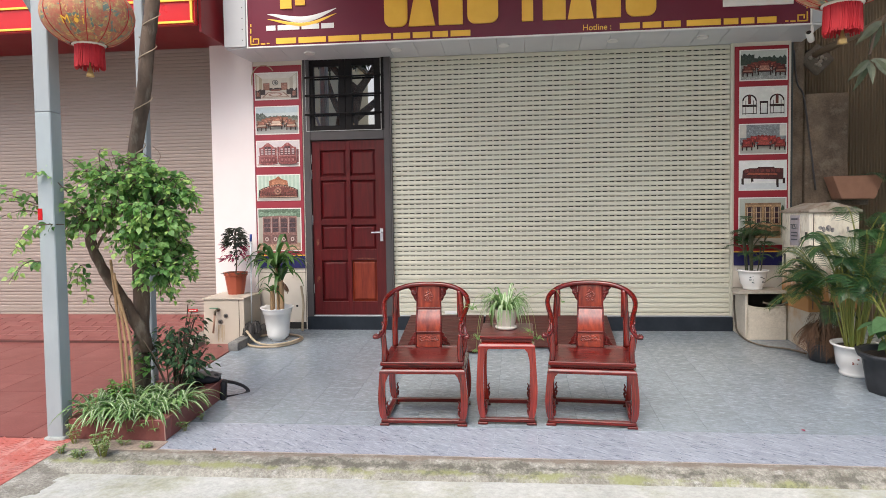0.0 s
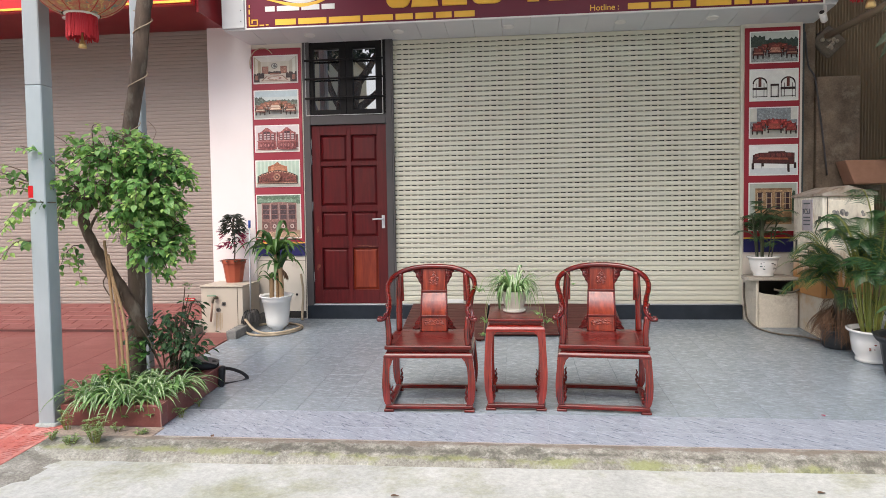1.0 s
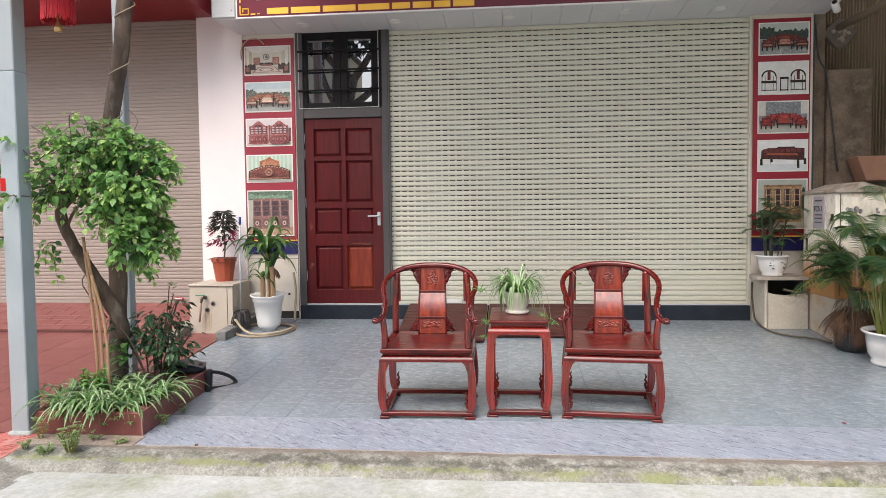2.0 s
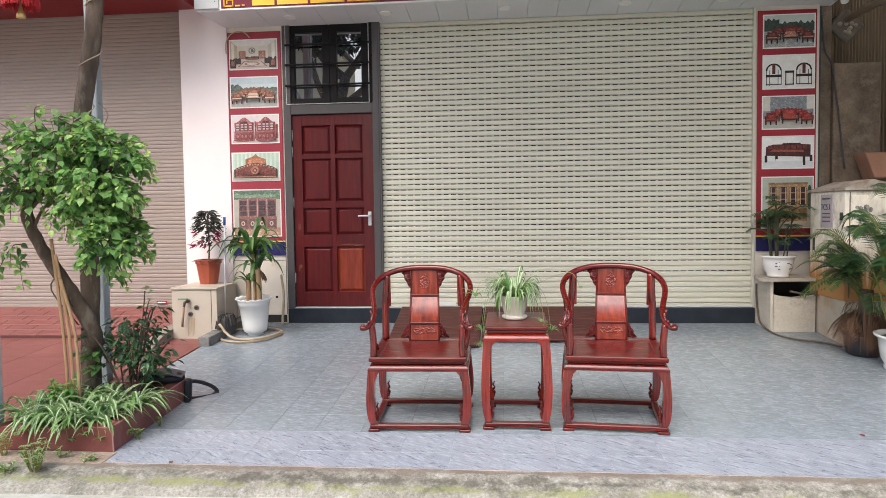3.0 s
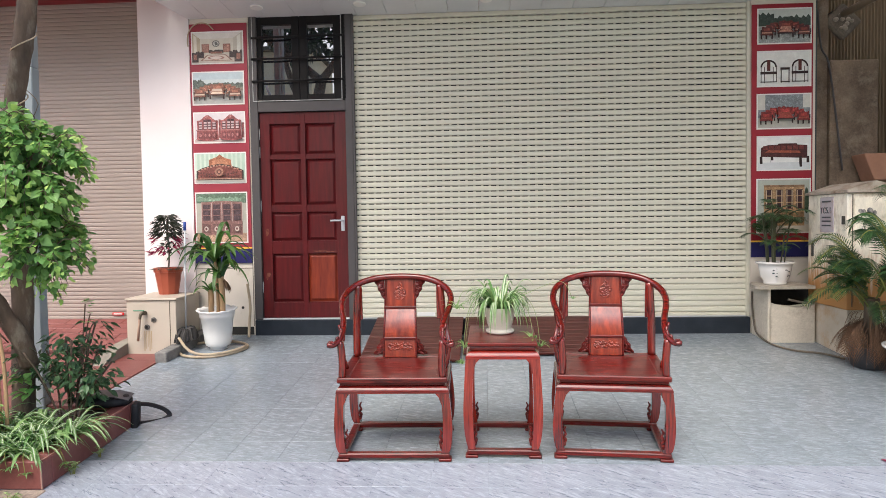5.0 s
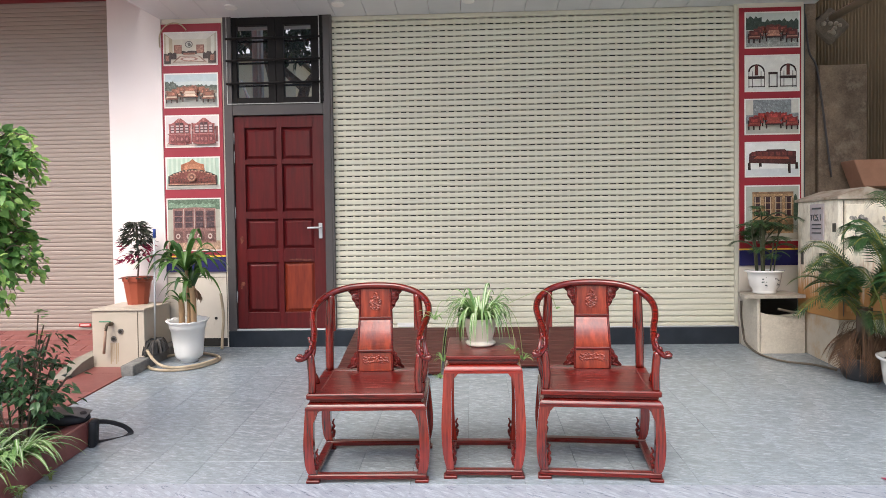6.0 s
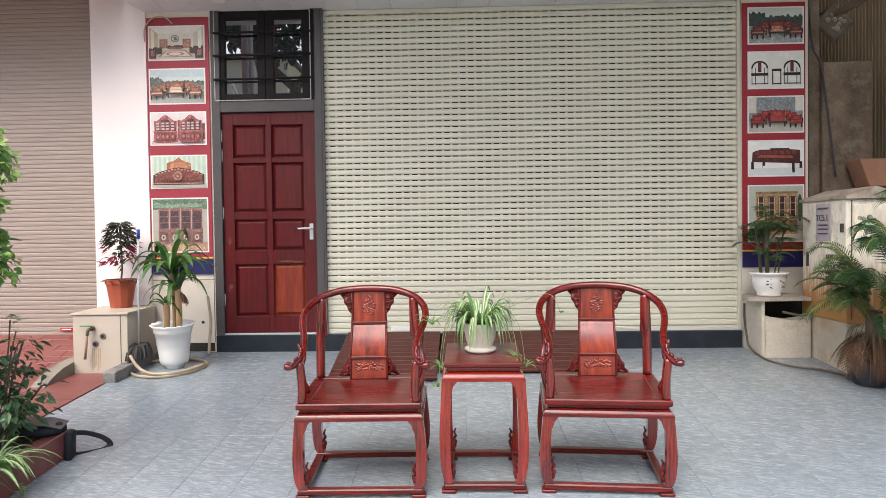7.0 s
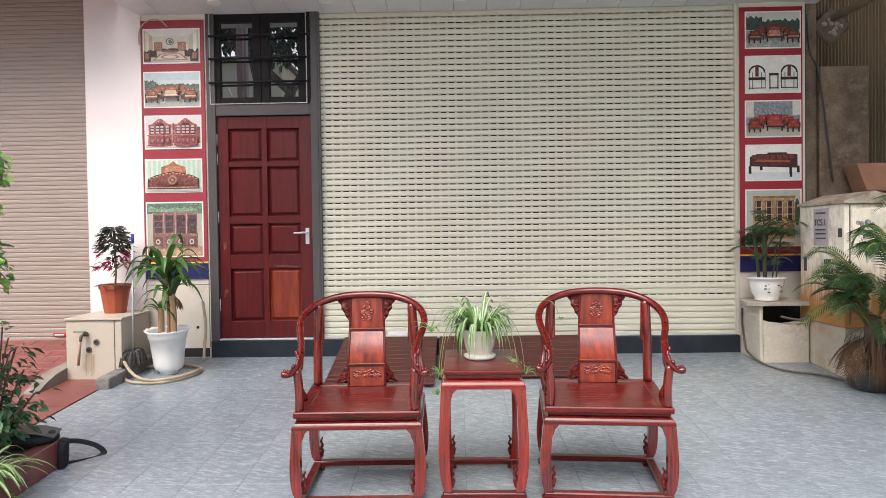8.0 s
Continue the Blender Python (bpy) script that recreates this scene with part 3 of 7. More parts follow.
def bars(xa, xb, z, hgt, material, parent, y, words, name="text_bar"):
    """Unreadable or private writing as plain bars, one for each word."""
    rnd = random.Random(int(1000 * (xa + 7 * z)))
    ws = [0.6 + rnd.random() for _ in range(words)]
    gap = hgt * 0.45
    k = (xb - xa - gap * (words - 1)) / sum(ws)
    x = xa
    for w in ws:
        part(name, boxed(x, x + w * k, y - 0.004, y, z, z + hgt), material, parent)
        x += w * k + gap


def lettering(txt, x, y, z, size, material, parent, m=None):
    """Readable writing in the built-in font, as a mesh."""
    cu = bpy.data.curves.new("lettering", "FONT")
    cu.body, cu.size, cu.extrude = txt, size, 0.002
    tmp = bpy.data.objects.new("lettering", cu)
    me = bpy.data.meshes.new_from_object(tmp)
    bpy.data.objects.remove(tmp)
    me.materials.clear()
    me.materials.append(material)
    ob = new("lettering", me)
    ob.parent, ob.matrix_basis = parent, m or pose(x, y, z, 90)
    return ob


bars(-2.61, -0.45, 3.452, 0.062, M_GOLD, sign, 7.529, 8)
lettering("Hotline :", 0.735, 7.526, 3.455, 0.085, M_GOLD, sign)
bars(1.12, 1.74, 3.452, 0.062, M_GOLD, sign, 7.529, 3)
bars(1.80, 2.14, 3.452, 0.062, M_GOLD, sign, 7.529, 1)
bars(2.17, 2.69, 3.452, 0.062, M_GOLD, sign, 7.529, 3)
bars(-2.72, -1.95, 3.600, 0.055, M_WHITE, sign, 7.529, 4)
for k, (mm, w0) in enumerate(((M_WHITE, 0.030), (M_GOLD, 0.018))):
    pts = [(-2.70 + 0.78 * i / 24, 0, 3.735 - 0.055 * k + 0.055 * math.sin(2.2 + 4.6 * i / 24) + 0.05 * i / 24) for i in range(25)]
    part("emblem_wave", sweep(bmesh.new(), pts, [0.003 + w0 * math.sin(math.pi * i / 24) for i in range(25)], 6, 1.0, Vector((0, 1, 0))), mm, sign, m=Matrix.Translation((0, 7.526, 0)) @ Matrix.Diagonal((1, 0.1, 1, 1)))
part("emblem_block", boxed(-2.55, -2.42, 7.515, 7.529, 3.83, 3.98), M_GOLD, sign)
part("emblem_block", boxed(-2.38, -2.27, 7.515, 7.529, 3.86, 4.1), M_GOLD, sign)
part("white_plate", boxed(2.16, 2.85, 7.512, 7.529, 3.63, 4.0), M_WHITE, sign)
for sx, mir in ((-2.905, 1), (2.995, -1)):
    bm = bmesh.new()
    for dx, dz, w, hh in ((0.0, 0.03, 0.012, 0.10), (0.0, 0.03, 0.10, 0.012), (0.09, 0.03, 0.012, 0.07), (0.03, 0.09, 0.07, 0.012), (0.03, 0.06, 0.012, 0.04), (0.12, 0.03, 0.05, 0.014), (0.19, 0.034, 0.03, 0.012), (0.0, 0.16, 0.014, 0.05), (0.004, 0.23, 0.012, 0.03)):
        xa, xb = sorted((sx + mir * dx, sx + mir * (dx + w)))
        box(bm, xa, xb, 7.522, 7.529, 3.42 + dz, 3.42 + dz + hh)
    part("corner_fret", bm, M_GOLD, sign)

soffit = thing("ceiling", "grey strip soffit under the shop sign with downlights", "ceiling", kind="structure")
bm = bmesh.new()
x = -3.19
while x < 3.1:
    w = min(0.298, 3.15 - x)
    y0, y1, za, zb = 7.535, 8.06, 3.412, 3.372
    vs = [bm.verts.new(p) for p in ((x, y0, za), (x + w, y0, za), (x + w, y1, zb), (max(x, -3.075), y1, zb), (x, y0, za + 0.02), (x + w, y0, za + 0.02), (x + w, y1, zb + 0.02), (max(x, -3.075), y1, zb + 0.02))]
    for f in ((3, 2, 1, 0), (4, 5, 6, 7), (0, 1, 5, 4), (1, 2, 6, 5), (2, 3, 7, 6), (3, 0, 4, 7)):
        bm.faces.new([vs[i] for i in f])
    x += 0.302
part("strip", bm, surf("pale_grey_soffit_strip", (0.66, 0.67, 0.68), (0.60, 0.61, 0.62), 0.4, 1.5, bump=0.03), soffit)
for x in (-2.30, -1.30, -0.10, 1.08, 2.02):
    dl = tagged(part("downlight", lathe(bmesh.new(), [(0.042, -0.005), (0.057, -0.008), (0.061, 0.0), (0.061, 0.004)], 24), M_WHITE, m=pose(x, 7.76, 3.392, -4.4)), "round white downlight, switched off", "downlight", group="soffit downlights")
    part("lens", lathe(bmesh.new(), [(0.040, -0.004), (0.041, -0.002)], 20), M_ALU, dl)

# ---- unseen canopy over the forecourt, added for its shade and warm bounce ----
canopy = thing("canopy_roof", "unseen brown sheet canopy above the forecourt, added for its shade and warm bounce", "canopy")
part("sheet", boxed(-2.45, 4.68, 4.62, 7.48, 4.75, 4.80), M_SHEET, canopy)

# out-of-view wall, added to dim the right of the shopfront
tagged(part("yard_wall", boxed(4.7, 4.9, 5.2, 8.6, -0.2, 5.0), M_CONC), "plain unseen concrete wall added to shade the right side", "wall", kind="structure")

# ---- posts ----
M_POSTU = surf("pale_blue_grey_painted_steel", (0.34, 0.37, 0.385), (0.29, 0.315, 0.33), 0.45, 3.0, (1, 1, 0.4), 0.05, 40)


def steel_post(x, y, w, top, label):
    p = thing("steel_post", label, "post", pose(x, y, G(y)), group="canopy posts")
    part("shaft", boxed(-w / 2, w / 2, -w / 2, w / 2, 0, 2.29, bevel=0.006), M_POST, p)
    part("upper_shaft", boxed(-w / 2, w / 2, -w / 2, w / 2, 2.2905, top, bevel=0.006), M_POSTU, p, "paler upper length of the post")
    part("footing", boxed(-w * 0.66, w * 0.66, -w * 0.66, w * 0.66, -0.02, 0.020, bevel=0.016, seg=2), M_CONC, p, "rough cement footing")
    return p


tag_post = steel_post(-3.215, 4.57, 0.118, 4.705, "blue-grey painted square steel canopy post on the pavement")
part("sticker", boxed(-0.060, -0.026, -0.0615, -0.0595, 1.545, 1.625), M_FASCIA, tag_post, "torn red sticker")
steel_post(-2.992, 5.42, 0.075, 4.66, "slim blue-grey steel post behind the planter tree")

# ---- planter ----
M_TRIM = surf("pinkish_tile_joint", (0.40, 0.25, 0.21), (0.30, 0.17, 0.14), 0.8, 12)
planter = thing("planter", "low red tiled planter bed", "planter", lying(0, 5.0))
PX0, PX1, PY0, PY1 = -3.12, -2.405, -0.47, 0.50
HP = 0.15
for nm, a in (("front_wall", (PX0, PX1, PY0, PY0 + 0.09)), ("back_wall", (PX0, PX1, PY1 - 0.09, PY1)), ("side_wall", (PX0, PX0 + 0.09, PY0 + 0.091, PY1 - 0.091)), ("side_wall", (PX1 - 0.09, PX1, PY0 + 0.091, PY1 - 0.091))):
    part(nm, boxed(*a, 0.0, HP, bevel=0.005), M_REDTILE, planter)
part("corner_joint", boxed(PX1 - 0.004, PX1 + 0.003, PY0 - 0.003, PY0 + 0.004, 0.0, HP), M_TRIM, planter)
part("corner_joint", boxed(PX1 - 0.004, PX1 + 0.003, PY1 - 0.004, PY1 + 0.003, 0.0, HP), M_TRIM, planter)
part("edge_joint", boxed(PX1 - 0.010, PX1 - 0.004, PY0 + 0.005, PY1 - 0.005, HP, HP + 0.002), M_TRIM, planter)
part("soil", boxed(PX0 + 0.085, PX1 - 0.085, PY0 + 0.085, PY1 - 0.085, 0.0, HP - 0.03), M_OLDCONC, planter, "dark soil")

# ---- right-hand service corner ----
M_METER = surf("dirty_cream_cement", (0.60, 0.545, 0.46), (0.46, 0.415, 0.345), 0.8, 4.0, bump=0.3, stain=(0.28, 0.235, 0.18), stain_scale=4.5, stain_at=0.62, speck=0.15)
M_SLAB = surf("grey_brown_cement_slab", (0.42, 0.375, 0.32), (0.30, 0.265, 0.22), 0.85, 6.0, bump=0.3, speck=0.2)
sbox = thing("service_box", "cream cement meter box with an open dark recess", "utility box")
def BOX(nm, *a, mm=M_METER, bv=0.006, lab=""):
    return part(nm, boxed(*a, bevel=bv), mm, sbox, lab)
BOX("side_block", 2.424, 2.452, 7.60, 7.98, 0.10, 0.655)
part("front_block", extrude_outline(bmesh.new(), [(2.454, 0.10), (2.838, 0.10), (2.838, 0.515), (2.77, 0.503), (2.66, 0.490), (2.54, 0.503), (2.454, 0.530)], 7.60, 7.72), M_METER, sbox)
# the recess's shade is put into this near-black back
BOX("recess_back", 2.456, 2.93, 7.93, 7.99, 0.12, 0.655, mm=M_DARK)
bm = bmesh.new()
slab_rim = [(2.42, 7.98), (2.355, 7.85), (2.318, 7.70), (2.316, 7.61), (2.34, 7.565), (2.40, 7.555), (2.825, 7.560), (2.825, 7.98)]
low, high = [[bm.verts.new((x, y, z)) for x, y in slab_rim] for z in (0.657, 0.688)]
bm.faces.new(high)
bm.faces.new(low[::-1])
for k in range(len(slab_rim)):
    bm.faces.new((low[k - 1], low[k], high[k], high[k - 1]))
part("slab", bm, M_SLAB, sbox, "grey cement slab lid")
cabn = thing("electric_cabinet", "rust-stained cream steel electric cabinet with pitched lid", "electric cabinet")
part("body", boxed(2.84, 3.30, 7.06, 7.74, 0.53, 1.50, bevel=0.006), M_CREAMTILE, cabn)
part("foundation", boxed(2.86, 3.30, 7.09, 7.72, 0.0, 0.528, bevel=0.004), M_CREAMTILE, cabn)
bm = extrude_outline(bmesh.new(), [(2.825, 1.502), (3.315, 1.502), (3.315, 1.522), (3.055, 1.598), (2.825, 1.522)], 7.03, 7.77)
part("lid", bm, M_CREAMTILE, cabn)
cwall = thing("side_wall", "stained old concrete wall and pillar beside the shop", "wall", kind="structure")
part("wall_panel", boxed(3.03, 3.22, 8.20, 8.4, 0.0, 4.6), M_SIDEWALL, cwall)
part("pillar", boxed(3.225, 3.68, 8.15, 8.5, 0.0, 2.82, bevel=0.01), M_SIDEWALL, cwall)
fence = thing("corrugated_fence", "brown corrugated metal sheet fence", "fence", kind="structure")
bm = bmesh.new()
n_ = 720
top, bot = [], []
for i in range(n_ + 1):
    x = 3.10 + i * 0.00825
    y = 8.62 + (0.013 if i % 4 in (0, 1) else -0.013)
    bot.append(bm.verts.new((x, y, 0)))
    top.append(bm.verts.new((x, y, 4.2)))
for i in range(n_):
    bm.faces.new((bot[i], bot[i + 1], top[i + 1], top[i]))
part("sheet", bm, M_FENCE, fence)

# ---- rosewood chairs and side table ----
def leg_frame(th, w, d, zs, arch, upright=None, rail=None):
    """Four legs under a ring of round-shouldered aprons, low stretchers and small feet. w, d: half sizes at the shoulder."""
    za = zs - arch
    upright, rail = upright or M_ROSEV, rail or M_ROSEA
    for sx in (-1, 1):
        for sy in (-1, 1):
            outer = smoothed([(w + 0.000, 0, za - 0.004), (w + 0.008, 0, zs * 0.70), (w + 0.015, 0, zs * 0.47), (w + 0.012, 0, zs * 0.29), (w + 0.003, 0, zs * 0.17), (w - 0.012, 0, 0.046)], 3)
            inner = smoothed([(w - 0.052, 0, 0.046), (w - 0.043, 0, zs * 0.18), (w - 0.037, 0, zs * 0.36), (w - 0.037, 0, zs * 0.58), (w - 0.043, 0, za - 0.040)], 3)
            o = [(w - 0.082, za + 0.010), (w - 0.003, za + 0.010)] + [(p.x, p.z) for p in outer + inner] + [(w - 0.0488, za - 0.019), (w - 0.061, za - 0.006), (w - 0.081, za - 0.0005)]
            bm = extrude_outline(bmesh.new(), [(sx * x, z) for x, z in (o if sx < 0 else o[::-1])], *sorted((sy * (d - 0.0015), sy * (d - 0.046))))
            bmesh.ops.bevel(bm, geom=[e for e in bm.edges if abs(e.verts[0].co.y - e.verts[1].co.y) < 1e-5 and not (e.verts[0].co.z > za - 0.002 and e.verts[1].co.z > za - 0.002)], offset=0.008, segments=3, affect="EDGES")
            leg = part("leg", bm, upright, th)
            # carved scroll on the inside of the foot
            bm = bmesh.new()
            sweep(bm, [(sx * (w - 0.050 + 0.004 * math.sin(j * 0.8)), sy * (d - 0.028), 0.066 + 0.0050 * j) for j in range(23)], [(0.0115 - 0.0003 * j) * (0.72 + 0.4 * abs(math.sin(j * 0.62))) for j in range(23)], 8)
            part("carved_scroll", bm, M_ROSE, leg, "carved scroll", smooth=True)
            bm = boxed(sx * (w - 0.028) - 0.036, sx * (w - 0.028) + 0.036, sy * (d - 0.028) - 0.030, sy * (d - 0.028) + 0.030, 0.0, 0.0175, bevel=0.007, seg=3)
            part("foot", bm, M_ROSE, th)
    # mitred aprons with a full rounded shoulder
    sec = [(0.0, za)] + [(0.037 * (1 - math.cos(a)), za + 0.004 + (arch - 0.004) * math.sin(a)) for a in (0.157 * k for k in range(11))] + [(0.046, zs), (0.046, za)]
    for k in range(4):
        p, q = (w, d) if k % 2 == 0 else (d, w)
        bm = bmesh.new()
        aa = [bm.verts.new((-(p - i), -(q - i), z)) for i, z in sec]
        bb = [bm.verts.new((p - i, -(q - i), z)) for i, z in sec]
        n = len(sec)
        for i in range(n):
            bm.faces.new((aa[i], bb[i], bb[(i + 1) % n], aa[(i + 1) % n]))
        bm.faces.new(aa)
        bm.faces.new(bb[::-1])
        part("apron", bm, rail, th, m=Matrix.Rotation(k * math.pi / 2, 4, "Z"))
    for sy in (-1, 1):
        part("stretcher", boxed(-w + 0.003, w - 0.003, sy * (d - 0.026) - 0.022, sy * (d - 0.026) + 0.022, 0.018, 0.046, bevel=0.005), M_ROSE, th)
    for sx in (-1, 1):
        part("stretcher", boxed(sx * (w - 0.026) - 0.021, sx * (w - 0.026) + 0.021, -d + 0.049, d - 0.049, 0.019, 0.045, bevel=0.005), M_ROSE, th)


def carved(bm, cx, y, cz, w, h, n, seed):
    """Low relief of small rounded scrolls inside an oval, ringed by a curling line."""
    rnd = random.Random(seed)
    for i in range(n):
        a, r = 2 * math.pi * i / n + rnd.random(), math.sqrt(rnd.random())
        p = Matrix.Translation((cx + w * r * math.cos(a), y, cz + h * r * math.sin(a)))
        bmesh.ops.create_uvsphere(bm, u_segments=6, v_segments=4, radius=0.0035 + 0.0045 * rnd.random(), matrix=p @ Matrix.Diagonal((1.3, 0.6, 0.8, 1)))
    return bm


def bracket(sx, y, z0, z1, x_in, x_out, flip):
    """Carved scroll bracket beside the splat: a lobed plate with small raised curls."""
    bm = bmesh.new()
    n = 14
    edge = []
    for i in range(n + 1):
        t = i / n
        reach = (x_out - x_in) * ((t if flip else 1 - t) ** 0.75) + 0.005
        edge.append((sx * (x_in + reach * (1 + 0.10 * math.sin(t * 16))), z0 + (z1 - z0) * t))
    o = [(sx * x_in, z0)] + edge + [(sx * x_in, z1)]
    extrude_outline(bm, o if sx > 0 else o[::-1], y, y + 0.010)
    rn = random.Random(int(1000 * z0))
    for i in range(46):
        t = rn.random()
        reach = (x_out - x_in) * ((t if flip else 1 - t) ** 0.75)
        bmesh.ops.create_uvsphere(bm, u_segments=6, v_segments=4, radius=0.0035 + 0.0035 * rn.random(), matrix=Matrix.Translation((sx * (x_in + reach * rn.random()), y, z0 + (z1 - z0) * t)) @ Matrix.Diagonal((1.2, 0.7, 1, 1)))
    return bm


def horseshoe_chair(m):
    ch = thing("armchair", "polished red rosewood horseshoe-back armchair with carved splat", "armchair", m, group="rosewood chairs round the side table")
    W, D, ZS = 0.310, 0.26, 0.425
    leg_frame(ch, W, D, ZS, 0.040)
    part("waist", boxed(-W + 0.021, W - 0.021, -D + 0.019, D - 0.019, ZS + 0.0005, ZS + 0.017, bevel=0.005, seg=2), M_ROSE, ch)
    # seat: frame boards and sunk panel
    Z1 = ZS + 0.0175
    bm = bmesh.new()
    for a in ((-W + 0.008, W - 0.008, -D + 0.002, -D + 0.062), (-W + 0.008, W - 0.008, D - 0.062, D - 0.002), (-W + 0.008, -W + 0.072, -D + 0.063, D - 0.063), (W - 0.072, W - 0.008, -D + 0.063, D - 0.063)):
        box(bm, *a, Z1, Z1 + 0.029, bevel=0.005)
    seat = part("seat", bm, M_ROSE, ch)
    part("seat_panel", boxed(-W + 0.071, W - 0.071, -D + 0.061, D - 0.061, Z1 + 0.006, Z1 + 0.026), M_ROSE, seat)
    ZT = Z1 + 0.029
    # horseshoe rail
    half = [(0.338, -0.270, 0.662), (0.318, -0.272, 0.658), (0.292, -0.242, 0.670), (0.275, -0.185, 0.706), (0.284, -0.095, 0.757), (0.308, -0.005, 0.804), (0.318, 0.075, 0.846), (0.298, 0.15, 0.886), (0.240, 0.215, 0.921), (0.155, 0.255, 0.943), (0.075, 0.27, 0.951), (0.0, 0.273, 0.953)]
    pts = smoothed([(-x, y, z) for x, y, z in half] + [(x, y, z) for x, y, z in reversed(half[:-1])], 5)
    k = len(pts)
    rad = [0.0140 + 0.0055 * math.sin(math.pi * i / (k - 1)) + (0.002 if i < 4 or i > k - 5 else 0) for i in range(k)]
    part("horseshoe_rail", sweep(bmesh.new(), pts, rad, 14), M_ROSEA, ch, smooth=True)
    for sx in (-1, 1):
        # carved cloud scroll at the arm end
        bm = bmesh.new()
        for j in range(9):
            a = j * 0.75
            r = 0.020 - 0.0014 * j
            bmesh.ops.create_uvsphere(bm, u_segments=7, v_segments=5, radius=0.0105 - 0.0005 * j, matrix=Matrix.Translation((sx * (0.318 + r * math.cos(a)), -0.266 + 0.012 * math.sin(2 * a), 0.664 + 0.6 * r * math.sin(a))))
        part("arm_scroll", bm, M_ROSEA, ch, "carved scroll arm end", smooth=True)
        ps = [(sx * (0.298 - 0.020 * math.sin(math.pi * j / 27)), -0.250 + 0.0034 * j, 0.682 + 0.0021 * j + 0.006 * math.sin(j * 0.75)) for j in range(28)]
        bm = sweep(bmesh.new(), ps, [0.006 + 0.0035 * abs(math.sin(j * 0.75)) for j in range(28)], 7)
        part("arm_carving", bm, M_ROSEA, ch, smooth=True)
        # front arm post, slightly bowed
        ps = smoothed([(sx * 0.276, -0.228, ZT), (sx * 0.272, -0.231, ZT + 0.09), (sx * 0.282, -0.225, 0.668)], 5)
        part("arm_post", sweep(bmesh.new(), ps, 0.021, 8), M_ROSEV, ch, smooth=True)
        ps = smoothed([(sx * 0.280, -0.06, ZT), (sx * 0.310, -0.075, ZT + 0.11), (sx * 0.298, -0.04, ZT + 0.21), (sx * 0.299, -0.035, 0.780)], 5)
        part("side_strut", sweep(bmesh.new(), ps, [0.013 + 0.004 * math.sin(i) for i in range(len(ps))], 8), M_ROSEV, ch, smooth=True)
        ps = smoothed([(sx * 0.268, 0.222, ZT), (sx * 0.265, 0.225, 0.65), (sx * 0.256, 0.210, 0.79), (sx * 0.248, 0.208, 0.910)], 5)
        part("back_post", sweep(bmesh.new(), ps, 0.0245, 8), M_ROSEV, ch, smooth=True)
        part("spandrel", boxed(sx * 0.238 - 0.013, sx * 0.238 + 0.013, 0.205, 0.222, 0.70, 0.900, bevel=0.004), M_ROSEV, ch)
        part("top_bracket", bracket(sx, 0.262, 0.820, 0.932, 0.096, 0.150, True), M_ROSE, ch, "pierced carved bracket", smooth=True)
        part("lower_bracket", bracket(sx, 0.205, ZT + 0.012, ZT + 0.115, 0.100, 0.158, False), M_ROSE, ch, "pierced carved bracket", smooth=True)
    # splat of three fields on an s-curve
    prof = [(0.492, 0.188), (0.560, 0.196), (0.600, 0.199), (0.640, 0.206), (0.70, 0.226), (0.755, 0.250), (0.782, 0.260), (0.84, 0.266), (0.90, 0.269), (0.957, 0.270)]
    prof = [(p.z, p.y) for p in smoothed([(0, y, ZT if z < 0.5 else z - 0.017) for z, y in prof], 5)]
    bm = bmesh.new()
    fr, bk = [], []
    for z, y in prof:
        hw = 0.0985 - 0.010 * min(1, max(0, (z - 0.6) / 0.3))
        fr.append([bm.verts.new((-hw, y, z)), bm.verts.new((hw, y, z))])
        bk.append([bm.verts.new((-hw, y + 0.016, z)), bm.verts.new((hw, y + 0.016, z))])
    for i in range(len(prof) - 1):
        bm.faces.new((fr[i][0], fr[i][1], fr[i + 1][1], fr[i + 1][0]))
        bm.faces.new((bk[i][1], bk[i][0], bk[i + 1][0], bk[i + 1][1]))
        bm.faces.new((fr[i][1], bk[i][1], bk[i + 1][1], fr[i + 1][1]))
        bm.faces.new((bk[i][0], fr[i][0], fr[i + 1][0], bk[i + 1][0]))
    bm.faces.new((fr[0][1], fr[0][0], bk[0][0], bk[0][1]))
    bm.faces.new((fr[-1][0], fr[-1][1], bk[-1][1], bk[-1][0]))
    splat = part("splat", bm, M_SPLAT, ch, "figured rosewood splat", smooth=False)
    for z, y in ((0.584, 0.197), (0.764, 0.257)):
        part("splat_rail", boxed(-0.099, 0.099, y - 0.006, y + 0.002, z - 0.008, z + 0.008, bevel=0.003), M_ROSE, splat)
    for sx in (-1, 1):
        ps = [(sx * (0.0985 - 0.010 * min(1, max(0, (z - 0.6) / 0.3))), y - 0.001, z) for z, y in prof]
        part("splat_edge", sweep(bmesh.new(), ps, 0.0065, 6), M_ROSE, splat, smooth=True)
    bm = carved(bmesh.new(), 0, 0.2655, 0.849, 0.036, 0.042, 95, 3)
    carved(bm, 0, 0.265, 0.895, 0.012, 0.020, 12, 5)
    part("medallion", bm, M_SPLAT, splat, "carved medallion", smooth=True)
    bm = carved(bmesh.new(), 0, 0.1935, 0.540, 0.072, 0.020, 90, 8)
    carved(bm, -0.05, 0.1935, 0.522, 0.026, 0.012, 22, 9)
    carved(bm, 0.05, 0.1935, 0.522, 0.026, 0.012, 22, 10)
    part("lower_carving", bm, M_SPLAT, splat, "carved lower field", smooth=True)
    return ch


chair = horseshoe_chair(lying(-0.655, 5.170, 1.0))
copy_thing(chair, lying(0.568, 5.205, -4.5))

